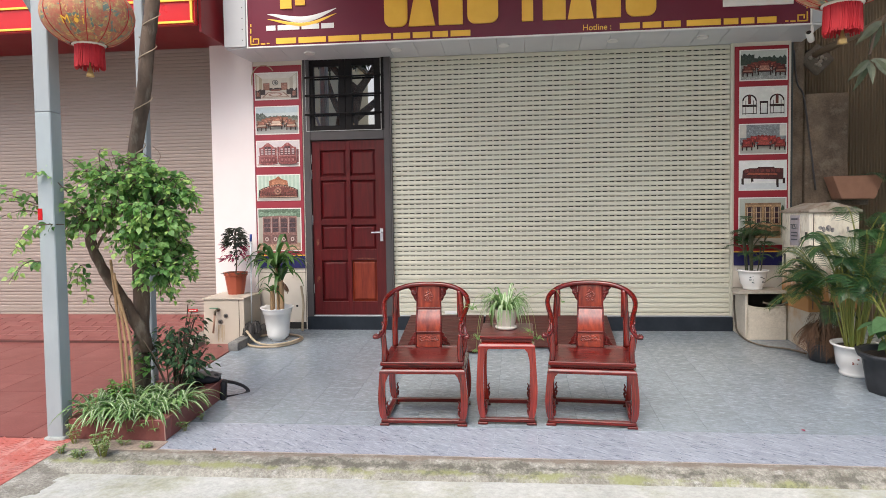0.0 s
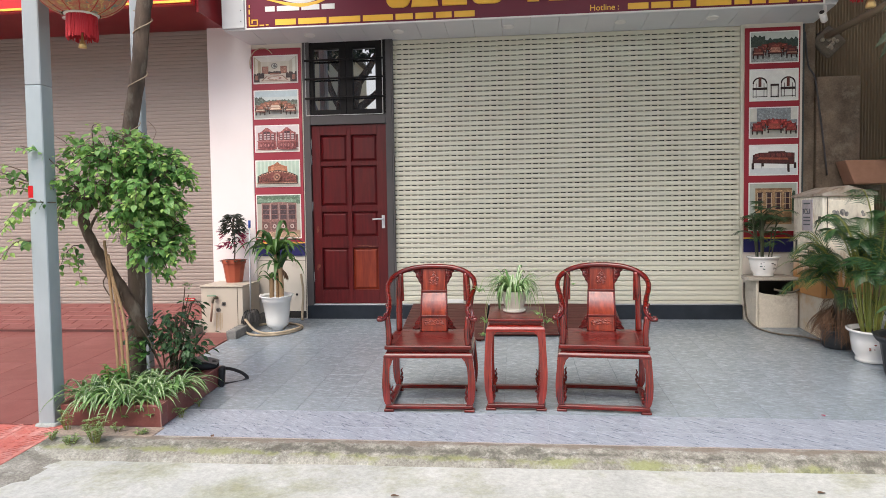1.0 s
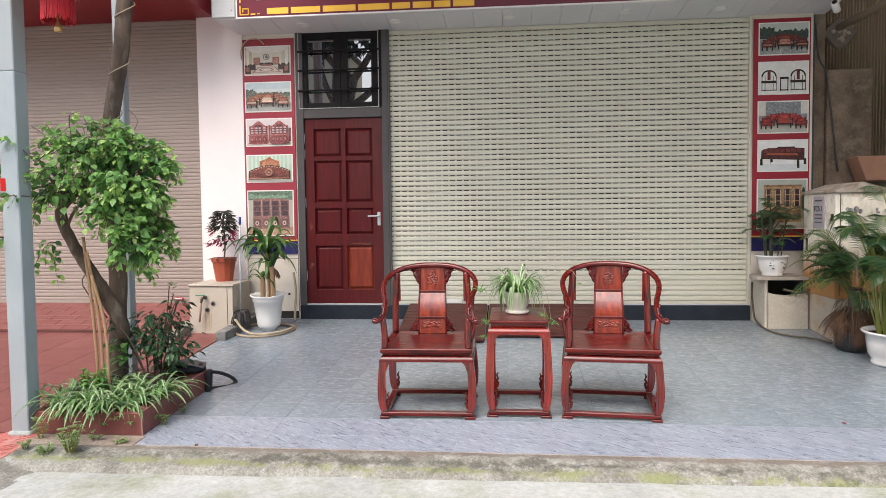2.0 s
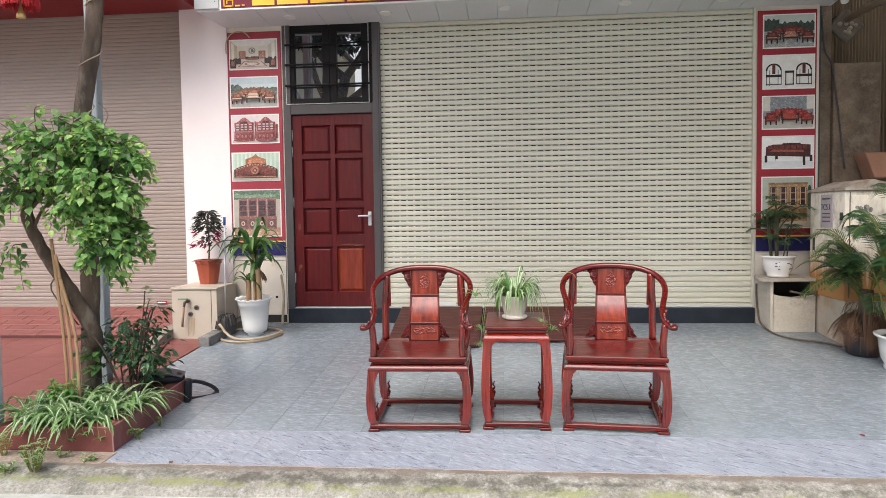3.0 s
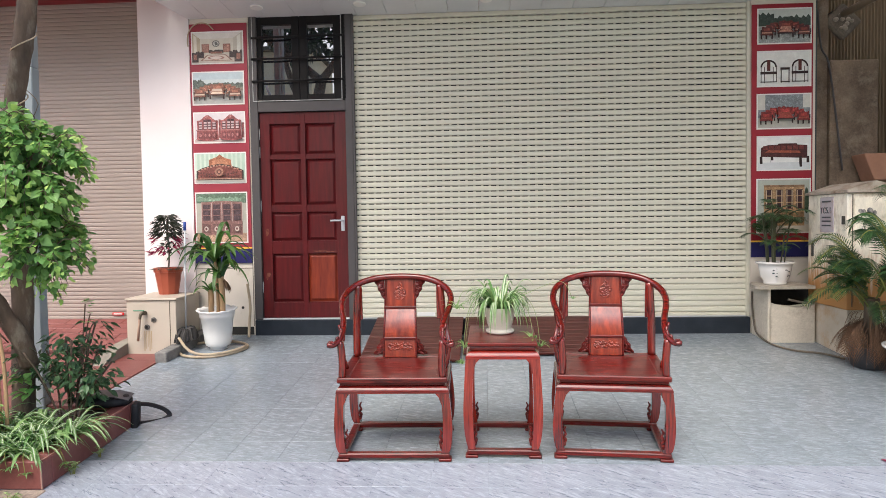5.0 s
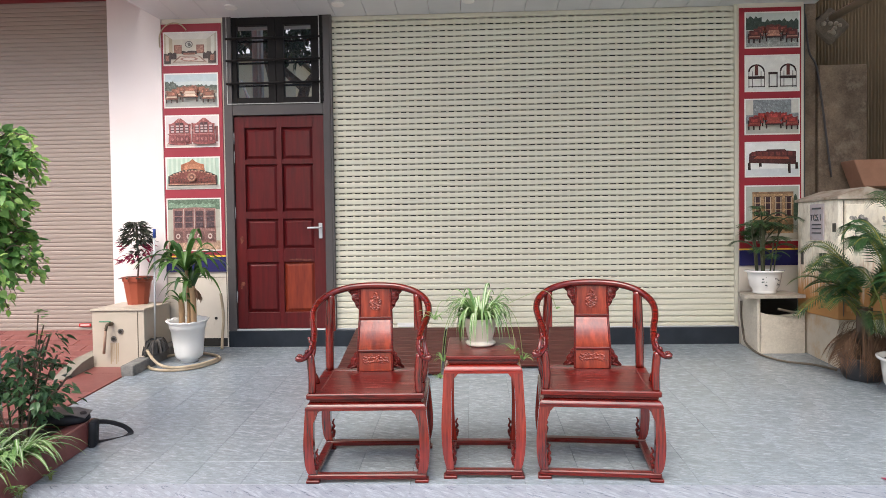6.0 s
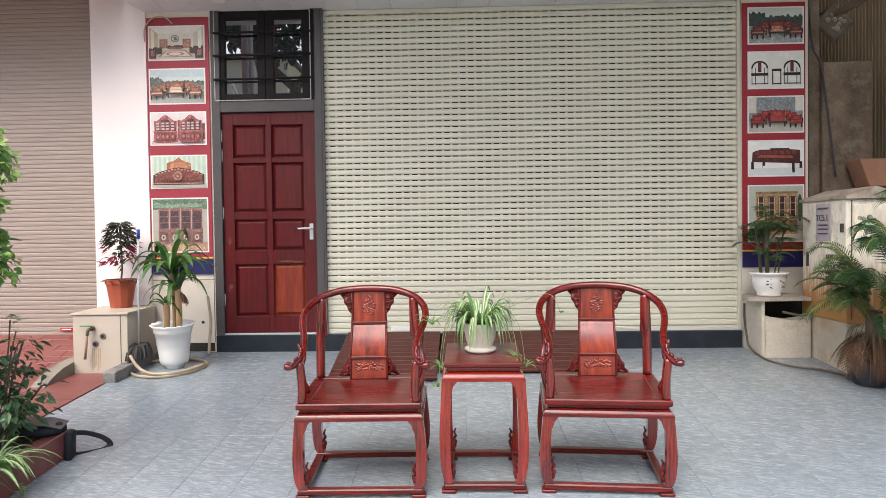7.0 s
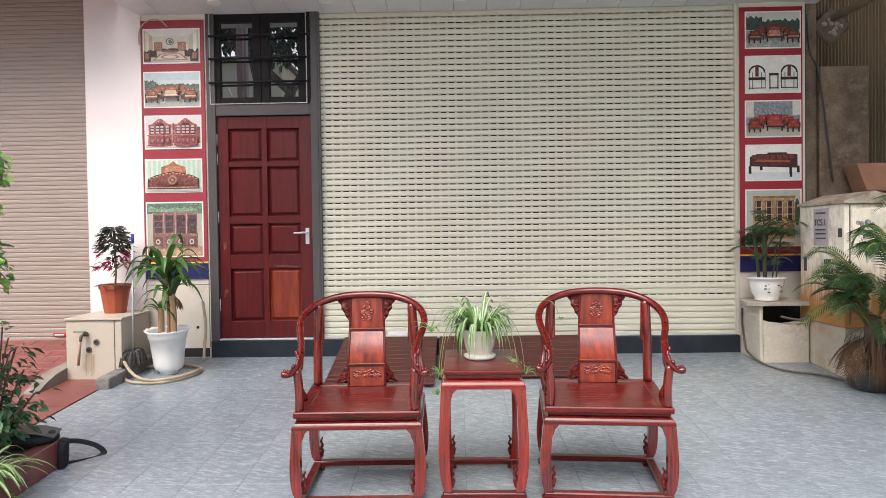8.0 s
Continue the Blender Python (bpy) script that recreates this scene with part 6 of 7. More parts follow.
for x, z, w, hh in ((2.89, 1.35, 0.035, 0.03), (2.92, 1.335, 0.03, 0.05), (2.965, 1.345, 0.045, 0.055), (3.00, 1.33, 0.03, 0.04), (3.14, 1.345, 0.02, 0.03), (3.15, 1.32, 0.03, 0.02), (2.90, 1.17, 0.012, 0.08), (2.93, 1.18, 0.014, 0.10), (2.97, 1.16, 0.014, 0.07), (3.02, 1.18, 0.016, 0.09)):
    part("paint_smear", lathe(bmesh.new(), [(w * 0.6, 0.0), (w * 0.4, 0.002)], 9), M_SMEAR, cabn, "dark paint smear", m=pose(x + 0.05, 7.0475, z, 90, 20 * math.sin(40 * x), 0) @ Matrix.Diagonal((1, hh / w, 1, 1)))

big = thing("areca_palm", "tall areca palm in a white painted ceramic pot", "potted plant", lying(2.945, 6.34))
pot(big, [(0.0, 0.008), (0.108, 0.0), (0.126, 0.006), (0.126, 0.03), (0.120, 0.04), (0.150, 0.09), (0.166, 0.18), (0.175, 0.250), (0.203, 0.264), (0.206, 0.279), (0.184, 0.281), (0.168, 0.25)], M_CERAM, 0.170, 0.245)
ink(big, -0.45, 0, 0.15, 4, 0.164, surf("red_pot_paint", (0.35, 0.03, 0.03), (0.1, 0.08, 0.03), 0.4, 40))
bm, st, bb = bmesh.new(), bmesh.new(), bmesh.new()
for k in range(34):
    a = rnd.uniform(-1.9, 1.9) if k % 3 else rnd.uniform(1.9, 4.4)
    x, y = 0.08 * math.cos(a), 0.08 * math.sin(a)
    base = Vector((x, y, 0.24))
    top = Vector((x * 3.0 + 0.05, y * 2.4, 0.56 + 0.72 * rnd.random()))
    sweep(st, smoothed([base, base.lerp(top, 0.5) + Vector((-0.01, 0, 0.02)), top], 3), 0.007, 6)
    frond(bm, top, a + rnd.gauss(0, 0.4), (0.42 if k % 3 else 0.20) + 0.15 * rnd.random(), (0.9 if k % 3 else 1.8) + 0.9 * rnd.random(), 0.5 + 0.5 * rnd.random(), 28, 0.15, 0.0095, st, 0.8)
for a, z, ln, rise in ((2.9, 0.86, 0.24, 2.6), (3.5, 0.80, 0.20, 2.9), (0.4, 0.90, 0.34, 2.2), (-0.6, 0.82, 0.32, 2.4)):
    strap(bb, (0.05 + 0.07 * math.cos(a), 0.10 * math.sin(a), z), a, ln, 0.085, rise, 0.2, 9, 0.2)
part("ribwork", st, surf("yellow_green_palm_stem", (0.24, 0.22, 0.045), (0.12, 0.16, 0.04), 0.45, 14, (1, 1, 0.4)), big, "yellow-green stems")
part("fronds", bm, L_PALM, big)
part("broad_leaves", bb, L_CORN, big, "broad upright leaves")

dry = thing("drying_palm", "palm with dead brown skirt in a black pot", "potted plant", lying(2.885, 6.80))
pot(dry, [(0.0, 0.0), (0.12, 0.0), (0.14, 0.02), (0.152, 0.10), (0.156, 0.155), (0.172, 0.165), (0.172, 0.18), (0.146, 0.175)], M_BLACKPOT, 0.146, 0.165, 10)
bm, st, bd = bmesh.new(), bmesh.new(), bmesh.new()
for k in range(42):
    a = rnd.uniform(1.7, 5.9)
    z0 = 0.48 + 0.26 * rnd.random()
    frond(bm, (0.05 * math.cos(a), 0.05 * math.sin(a), z0), a, 0.34 + 0.26 * rnd.random(), 0.5 + 1.7 * rnd.random(), 0.40 + 0.5 * rnd.random(), 32, 0.105, 0.0095, st, 0.35)
for k in range(200):
    a = rnd.random() * 6.283
    strap(bd, (0.08 * math.cos(a), 0.08 * math.sin(a), 0.24 + 0.20 * rnd.random()), a + rnd.gauss(0, 0.3), 0.12 + 0.12 * rnd.random(), 0.007, 0.35, 1.5 + 0.9 * rnd.random(), 5, 0.2)
for k in range(30):
    a = rnd.random() * 6.283
    frond(bd, (0.05 * math.cos(a), 0.05 * math.sin(a), 0.26 + 0.12 * rnd.random()), a, 0.20 + 0.10 * rnd.random(), 0.0 + 0.4 * rnd.random(), 1.1 + 0.7 * rnd.random(), 15, 0.10, 0.008, None, 1.0)
part("trunk", sweep(bmesh.new(), [(0, 0, 0.19), (0, 0, 0.55)], 0.055, 9), M_BARK, dry, smooth=True)
part("ribwork", st, L_STEM, dry)
part("fronds", bm, L_PALM, dry)
part("dead_skirt", bd, L_DRY, dry, "hanging dead brown fronds")

br = thing("broad_leaf_plant", "broad-leaved plant in a speckled black scalloped pot", "potted plant", lying(3.00, 5.86))
pot(br, [(0.0, 0.0), (0.17, 0.0), (0.18, 0.03), (0.205, 0.17), (0.225, 0.27), (0.268, 0.30), (0.275, 0.33), (0.235, 0.325), (0.215, 0.28)], M_BLACKPOT, 0.22, 0.29, 10)
bm, st, bf = bmesh.new(), bmesh.new(), bmesh.new()
for k in range(22):
    a = rnd.random() * 6.283
    p = Vector((0.24 * math.cos(a) * rnd.random(), 0.22 * math.sin(a) * rnd.random(), 0.42 + 0.22 * rnd.random()))
    sweep(st, [(0.05 * math.cos(a), 0.05 * math.sin(a), 0.29), p], 0.006, 5)
    oval(bm, p, (math.cos(a), math.sin(a), -0.25), 0.14 + 0.07 * rnd.random(), (rnd.gauss(0, 0.3), rnd.gauss(0, 0.3), 1), 0.72, 0.12)
for k in range(10):
    a = rnd.uniform(-1.6, 1.6) if k % 3 else rnd.uniform(1.8, 2.4)
    frond(bf, (0.05 * math.cos(a), 0.05 * math.sin(a), 0.55), a, 0.55, 1.5 + rnd.random(), 0.5, 20, 0.17, 0.014, st, 0.7)
part("ribwork", st, L_STEM, br)
part("leaves", bm, L_DARK, br)
part("fronds", bf, L_PALM, br)

# ---- oddments on the side wall ----
tb = thing("hanging_planter", "old terracotta trough on the side wall with a trailing fern", "planter", pose(3.66, 7.98, 1.64))
bm = boxed(-0.25, 0.25, -0.12, 0.12, 0.0, 0.25, bevel=0.012, seg=2)
for v in bm.verts:
    v.co.x *= 0.68 + 1.5 * v.co.z
part("trough", bm, surf("dull_terracotta", (0.38, 0.20, 0.13), (0.28, 0.145, 0.095), 0.8, 5, bump=0.3), tb)
bm = bmesh.new()
for k in range(5):
    a = rnd.uniform(-1.2, 1.2)
    frond(bm, (0.1 * math.cos(a), 0.04 * math.sin(a), 0.20), a, 0.34, 0.9, 0.8, 12, 0.10, 0.010, None, 0.6)
part("fern", bm, L_PALM, tb)
part("bracket", boxed(-0.2, 0.2, 0.10, 0.17, -0.06, -0.005), M_OLDCONC, tb)
dia = thing("stone_plaque", "weathered diamond-shaped stone plaque hung on the side fence", "plaque", pose(3.385, 8.26, 3.212, 0, 45, 0))
part("plate", boxed(-0.135, 0.135, -0.03, 0.03, -0.135, 0.135, bevel=0.035, seg=3), M_OLDCONC, dia)
bm = bmesh.new()
for i in range(16):
    bmesh.ops.create_uvsphere(bm, u_segments=7, v_segments=5, radius=0.012 + 0.014 * rnd.random(), matrix=Matrix.Translation((rnd.uniform(-0.07, 0.07), -0.028, rnd.uniform(-0.06, 0.06))))
part("relief", bm, surf("pale_lichen_stone", (0.34, 0.30, 0.25), (0.24, 0.20, 0.16), 0.9), dia, "pale carved relief", smooth=True)
part("hook", sweep(bmesh.new(), [(-0.11, 0.0, 0.11), (-0.11, 0.30, 0.11)], 0.008, 6), M_CHAR, dia)
tagged(part("pipe", sweep(bmesh.new(), [(3.22, 7.9, 3.19), (3.25, 6.9, 3.18), (3.27, 6.3, 3.20)], 0.035, 10), M_FENCE, smooth=True), "brown round pipe beside the sign", "pipe")
tagged(part("dark_trim", boxed(3.025, 3.075, 8.10, 8.19, 0.9, 4.4), surf("dark_green_grey_paint", (0.07, 0.085, 0.085), (0.05, 0.06, 0.06), 0.7)), "dark green-grey strip at the wall corner", "trim", kind="structure")
tagged(part("wall_cable", sweep(bmesh.new(), smoothed([(3.09, 8.13, 3.3), (3.12, 8.12, 2.95), (3.20, 8.14, 2.8), (3.25, 8.12, 2.4), (3.33, 8.12, 1.75)], 5), 0.010, 6), M_CHAR, smooth=True), "black cable running down the side wall", "cable")
cc = thing("security_camera", "small white bullet security camera under the sign", "security camera", pose(3.05, 7.56, 3.43))
part("bracket", sweep(bmesh.new(), smoothed([(0.0, 0, 0.0), (-0.01, -0.03, -0.08), (-0.03, -0.05, -0.12)], 4), 0.016, 8), M_WHITE, cc, smooth=True)
body = part("barrel", lathe(bmesh.new(), [(0.030, -0.06), (0.034, -0.055), (0.034, 0.06), (0.02, 0.066)], 16), M_WHITE, cc, smooth=True, m=pose(-0.045, -0.07, -0.145, 62, 0, -35))
part("lens", lathe(bmesh.new(), [(0.024, 0.066), (0.010, 0.068)], 14), M_DARK, body)
tagged(part("conduit", sweep(bmesh.new(), smoothed([(-3.085, 7.99, 3.10), (-3.08, 7.975, 3.20), (-3.03, 7.965, 3.285), (-2.95, 7.97, 3.325), (-2.87, 7.975, 3.31), (-2.82, 7.985, 3.26)], 6), 0.0062, 6), M_HOSE, smooth=True), "loose beige cable looped over the picture panel", "cable")
tagged(part("floor_cable", sweep(bmesh.new(), smoothed([(2.410, 7.935, 0.60), (2.410, 7.935, 0.48), (2.410, 7.888, 0.32), (2.410, 7.815, 0.22), (2.416, 7.534, G(7.534) + 0.012), (2.511, 7.284, G(7.284) + 0.012), (2.698, 7.168, G(7.168) + 0.012), (2.80, 7.0, G(7.0) + 0.012)], 6), 0.0095, 6), M_OLDCONC, smooth=True), "grey cable running from the meter box along the floor", "cable")
tagged(part("meter_cable", sweep(bmesh.new(), smoothed([(2.60, 7.60, 0.56), (2.74, 7.55, 0.535), (2.86, 7.58, 0.56), (2.90, 7.60, 0.45), (2.93, 7.61, 0.30)], 6), 0.012, 6), M_OLDCONC, smooth=True), "grey cable hanging out of the meter box", "cable")

# ---- lanterns ----
M_SILK = surf("faded_red_and_gold_brocade", (0.44, 0.105, 0.075), (0.40, 0.17, 0.10), 0.55, 9, (1, 1, 1), 0.15, 40, stain=(0.36, 0.30, 0.13), stain_scale=26, stain_at=0.55, speck=0.25, speck_scale=40)


def brocade(m):
    """Teal and gold flowers woven into the silk."""
    n, l = m.node_tree.nodes, m.node_tree.links
    b, tc = n["Principled BSDF"], n.new("ShaderNodeTexCoord")
    for scale, at, colour in ((15, 0.60, (0.10, 0.20, 0.17)), (34, 0.60, (0.56, 0.40, 0.14))):
        no, edge, mix = n.new("ShaderNodeTexNoise"), n.new("ShaderNodeMapRange"), n.new("ShaderNodeMix")
        no.inputs["Scale"].default_value, no.inputs["Detail"].default_value, no.inputs["Distortion"].default_value = scale, 3, 1.2
        edge.inputs["From Min"].default_value, edge.inputs["From Max"].default_value, edge.inputs["To Max"].default_value = at - 0.02, at + 0.04, 0.85
        mix.data_type = "RGBA"
        mix.inputs["B"].default_value = (*colour, 1)
        l.new(tc.outputs["Object"], no.inputs["Vector"])
        l.new(no.outputs["Fac"], edge.inputs["Value"])
        l.new(b.inputs["Base Color"].links[0].from_socket, mix.inputs["A"])
        l.new(edge.outputs[0], mix.inputs["Factor"])
        l.new(mix.outputs["Result"], b.inputs["Base Color"])


brocade(M_SILK)
M_TASSEL = surf("bright_red_tassel", (0.48, 0.025, 0.032), (0.36, 0.014, 0.02), 0.7, 20, (6, 6, 0.5))
M_BRASS = surf("gold_lantern_trim", (0.62, 0.42, 0.18), (0.50, 0.33, 0.12), 0.35, 9, metal=0.6)


def lantern(x, y, z, label):
    """Round ribbed lantern; z is the height of the tassel's lower end."""
    L = thing("lantern", label, "lantern", pose(x, y, z), group="red festival lanterns")
    bm = bmesh.new()
    n, rows_ = 48, 14
    rings = []
    for j in range(rows_ + 1):
        t = math.pi * (0.13 + 0.74 * j / rows_)
        r, zz = 0.295 * math.sin(t), 0.365 - 0.215 * math.cos(t)
        rings.append([bm.verts.new((r * (1 - 0.022 * abs(math.cos(6 * a)) ** 6) * math.cos(a), r * (1 - 0.022 * abs(math.cos(6 * a)) ** 6) * math.sin(a), zz)) for a in (2 * math.pi * i / n for i in range(n))])
    for p, q in zip(rings, rings[1:]):
        for i in range(n):
            bm.faces.new((p[i], p[(i + 1) % n], q[(i + 1) % n], q[i]))
    part("silk_body", bm, M_SILK, L, "ribbed faded red silk body", smooth=True)
    part("lower_ring", lathe(bmesh.new(), [(0.085, 0.158), (0.108, 0.164), (0.108, 0.172), (0.102, 0.176), (0.104, 0.205), (0.122, 0.212)], 24), M_CREAMPOT, L, smooth=True)
    part("upper_ring", lathe(bmesh.new(), [(0.13, 0.55), (0.12, 0.56), (0.12, 0.59), (0.02, 0.60)], 24), M_BRASS, L, smooth=True)
    bm = bmesh.new()
    rn = random.Random(3)
    for i in range(110):
        a = 2 * math.pi * i / 110
        r = 0.082 + 0.010 * rn.random()
        sweep(bm, [(r * math.cos(a), r * math.sin(a), 0.172), (1.03 * r * math.cos(a + 0.05), 1.03 * r * math.sin(a + 0.05), 0.09), (1.05 * r * math.cos(a), 1.05 * r * math.sin(a), 0.005 + 0.03 * rn.random())], 0.0045, 4)
    part("tassel", bm, M_TASSEL, L, "red silk fringe")
    part("bell", lathe(bmesh.new(), [(0.026, -0.045), (0.022, -0.02), (0.012, 0.0), (0.006, 0.03), (0.006, 0.16)], 12), M_BRASS, L, "small brass bell", smooth=True)
    part("cord", sweep(bmesh.new(), [(0, 0, 0.59), (0, 0, 4.502 - z)], 0.004, 5), M_TASSEL, L)
    for k in range(12):
        ps = []
        for j in range(15):
            t = math.pi * (0.13 + 0.74 * j / 14)
            ps.append((0.2905 * math.sin(t) * math.cos(k * math.pi / 6), 0.2905 * math.sin(t) * math.sin(k * math.pi / 6), 0.365 - 0.215 * math.cos(t)))
        part("rib", sweep(bmesh.new(), ps, 0.0028, 5), M_TASSEL, L)
    for word, zz, a0, sz in (("Năm", 0.42, -1.30, 0.070), ("Mới", 0.265, -1.62, 0.080)):
        ct = (0.365 - zz) / 0.215
        sn = math.sqrt(1 - ct * ct)
        tilt = math.degrees(math.atan2(ct / 0.215, sn / 0.295))
        rr = 0.295 * sn + 0.004
        a = a0
        for chr_, wide in zip(word, (0.80, 0.62, 0.88) if word[0] == "N" else (0.92, 0.68, 0.32)):
            lettering(chr_, 0, 0, 0, sz, M_GOLD, L, m=Matrix.Rotation(a + math.pi / 2, 4, "Z") @ pose(0, -rr, zz, 90 + tilt) @ pose(0, -0.3 * sz, 0))
            a += wide * sz / rr
    return L


lantern(-2.842, 4.50, 2.535, "large faded red and gold festival lantern with fringe")
lantern(1.818, 4.10, 2.465, "red festival lantern with bright fringe near the sign")
tagged(part("canopy_beam", boxed(-3.4, 4.6, 4.55, 4.618, 4.70, 4.78), M_POST), "grey steel canopy edge beam", "beam")
tagged(part("brace", sweep(bmesh.new(), [(-3.22, 4.57, 2.85), (-3.55, 4.35, 3.6)], 0.022, 8), M_POST, smooth=True), "thin steel brace on the post", "brace")

# ---- overhanging branch ----
ob_ = thing("street_tree", "street tree with hanging long pale green leaves", "tree", pose(2.05, 4.35, 2.75))
part("trunk", sweep(bmesh.new(), smoothed([(2.35, -0.75, -2.85), (2.32, -0.7, -1.0), (2.2, -0.6, 0.6), (2.1, -0.6, 1.4)], 5), 0.09, 10), M_BARK, ob_, smooth=True)
rnd = random.Random(9)
part("twig", sweep(bmesh.new(), smoothed([(2.2, -0.6, 0.6), (1.2, -0.1, 0.62), (0.40, 0.03, 0.10), (0.10, 0, -0.14), (0.03, 0, -0.34)], 5), 0.008, 6), M_BARK, ob_, smooth=True)
bm = bmesh.new()
for cx, cz, ways in ((0.03, -0.36, ((-0.75, -0.75), (-0.1, -1.0), (0.55, -0.8), (0.95, -0.3), (-0.35, -0.9))), (0.10, -0.14, ((-0.8, -0.7), (-0.3, -1.0), (0.2, -0.9), (0.8, -0.55), (0.5, 0.3))), (0.28, -0.02, ((-0.6, -0.8), (0.1, -1.0), (0.7, -0.6), (0.9, 0.2))), (0.45, 0.14, ((-0.7, -0.7), (0.0, -1.0), (0.6, -0.7), (0.9, 0.1)))):
    for dx, dz in ways:
        oval(bm, (cx + 0.02 * dx, rnd.gauss(0, 0.03), cz + 0.02 * dz), (dx, rnd.gauss(-0.1, 0.25), dz), 0.16 + 0.05 * rnd.random(), (rnd.gauss(0, 0.4), -1, 0.3), 0.27, 0.10)
L_LONG = leafmat("long_pale_leaf", (0.06, 0.085, 0.045), (0.15, 0.17, 0.105), 0.35)
part("leaves", bm, L_LONG, ob_)
# ---- street behind the camera; the first house and the forked tree show in the panes ----
# crown of the right-hand tree, out of view, placed to shade that side
bm = bmesh.new()
for k in range(120):
    q = Vector((1.5 + rnd.gauss(0, 0.65), -1.2 + rnd.gauss(0, 0.6), 2.1 + rnd.gauss(0, 0.5)))
    q.z = max(q.z, 1.2)
    for j in range(9):
        v_ = Vector((rnd.gauss(0, 0.18), rnd.gauss(0, 0.18), rnd.gauss(0, 0.15)))
        oval(bm, q + v_, v_ + Vector((0, 0, -0.15)), 0.18 + 0.10 * rnd.random(), (rnd.gauss(0, 0.4), rnd.gauss(0, 0.4), 1), 0.34)
part("crown", bm, L_LONG, ob_, "unseen crown of long pale green leaves, placed to shade the right")

opp = thing("opposite_house", "cream two-storey house across the road", "house", pose(-9.6, -14.0, -0.1))
part("wall", boxed(-4.5, 2.2, -4, 0, 0, 8.7), surf("cream_house_paint", (0.84, 0.75, 0.55), (0.78, 0.69, 0.50), 0.8, 1), opp)
part("roof", extrude_outline(bmesh.new(), [(-4.7, 8.7), (2.4, 8.7), (2.4, 8.85), (-4.7, 8.85)], -4.4, 0.4), M_OLDCONC, opp)
for x in (-2.6, 1.2):
    w_ = part("window", boxed(x, x + 1.3, 0.002, 0.03, 1.0, 2.6), M_CHAR, opp)
    part("pane", boxed(x + 0.08, x + 1.22, 0.031, 0.036, 1.08, 2.52), M_GLASS, w_)

opp["group"] = "houses across the road"
# more unseen copies, added to cut low sky light on the shopfront
for x in (0.2, 8.0, 16.0, -18.6):
    copy_thing(opp, pose(x, -14.0 - 0.04 * abs(x), -0.1))
far = thing("street_tree", "large dark forked tree across the road", "tree", pose(-5.0, -6.0, -0.1))
rnd = random.Random(61)
part("trunk", sweep(bmesh.new(), smoothed([(-0.3, 0, 0), (-0.35, 0, 2.5), (-0.3, 0, 4.6), (-0.05, 0, 5.9)], 5), [0.24 - 0.006 * i for i in range(16)], 10), M_BARK, far, smooth=True)
for p_, q_, r_ in (((-0.1, 0, 5.75), (-0.95, 0.1, 6.6), (-1.9, 0.1, 8.2)), ((-0.05, 0, 5.8), (0.55, 0.1, 6.6), (1.1, 0, 8.0)), ((-0.3, 0, 4.4), (-0.9, 0.3, 5.6), (-1.3, 0.5, 7.4)), ((-0.3, 0, 4.8), (0.7, -0.3, 5.7), (1.7, -0.4, 7.0)), ((-0.95, 0.1, 6.5), (-1.9, 0, 7.2), (-3.0, 0, 8.1))):
    part("limb", sweep(bmesh.new(), smoothed([p_, q_, r_], 4), [0.14 - 0.011 * i for i in range(9)], 8), M_BARK, far, smooth=True)
bm = bmesh.new()
# crown spread wide, its leaf colour darkened so the panes mirror it dark
for k in range(330):
    a = rnd.random() * 6.283
    r = math.sqrt(rnd.random())
    x = -1.0 + 3.6 * r * math.cos(a)
    c = Vector((x, 1.3 * r * math.sin(a), 6.95 + (0.60 if x < -1.3 else 0.0) + 3.4 * rnd.random() ** 1.5))
    for j in range(14):
        v_ = Vector((rnd.gauss(0, 0.26), rnd.gauss(0, 0.3), rnd.gauss(0, 0.2)))
        oval(bm, c + v_, v_ + Vector((0, 0, -0.2)), 0.27, (rnd.gauss(0, 0.4), rnd.gauss(0, 0.4), 1), 0.55)
part("crown", bm, leafmat("shaded_dark_leaf", (0.012, 0.026, 0.012), (0.030, 0.055, 0.022), 0.15), far)

# ---- picture panels ----
INKS = {}


def ink_of(c):
    if c not in INKS:
        plain = sum(c) > 1.1
        INKS[c] = surf("printed_colour", c, tuple((0.88 if plain else 0.6) * v for v in c), 0.35, 14.0 if plain else 34.0, bump=0.0, stain=tuple(min(0.8, (1.05 if plain else 1.7) * v + 0.01) for v in c), stain_scale=20 if plain else 46, stain_at=0.60, speck=0.06 if plain else 0.45, speck_scale=110)
    return INKS[c]


def photo(panel, x0, x1, z0, z1, y, ground, shapes, glare=0.0):
    """A print with a pale margin; shapes are (colour, outline) with outlines in 0..1 of the print."""
    ph = part("photo_print", boxed(x0, x1, y - 0.003, y, z0, z1), ink_of((0.78, 0.74, 0.70)), panel, "furniture photograph with pale margin")
    mx, mz = 0.012, 0.012
    a0, a1, b0, b1 = x0 + mx, x1 - mx, z0 + mz, z1 - mz

    def flat(c, o, k):
        bm = bmesh.new()
        bm.faces.new([bm.verts.new((a0 + (a1 - a0) * u, y - 0.0035 - 0.0005 * k, b0 + (b1 - b0) * v)) for u, v in o])
        # inks mixed towards a pale tone for glare on the gloss
        part("printed_shape", bm, ink_of(tuple(round(v + (w - v) * glare, 3) for v, w in zip(c, (0.60, 0.52, 0.49)))), ph)

    flat(ground, [(0, 0), (1, 0), (1, 1), (0, 1)], 0)
    for k, (c, o) in enumerate(shapes):
        flat(c, o, k + 1)


def R(u0, u1, v0, v1):
    return [(u0, v0), (u1, v0), (u1, v1), (u0, v1)]


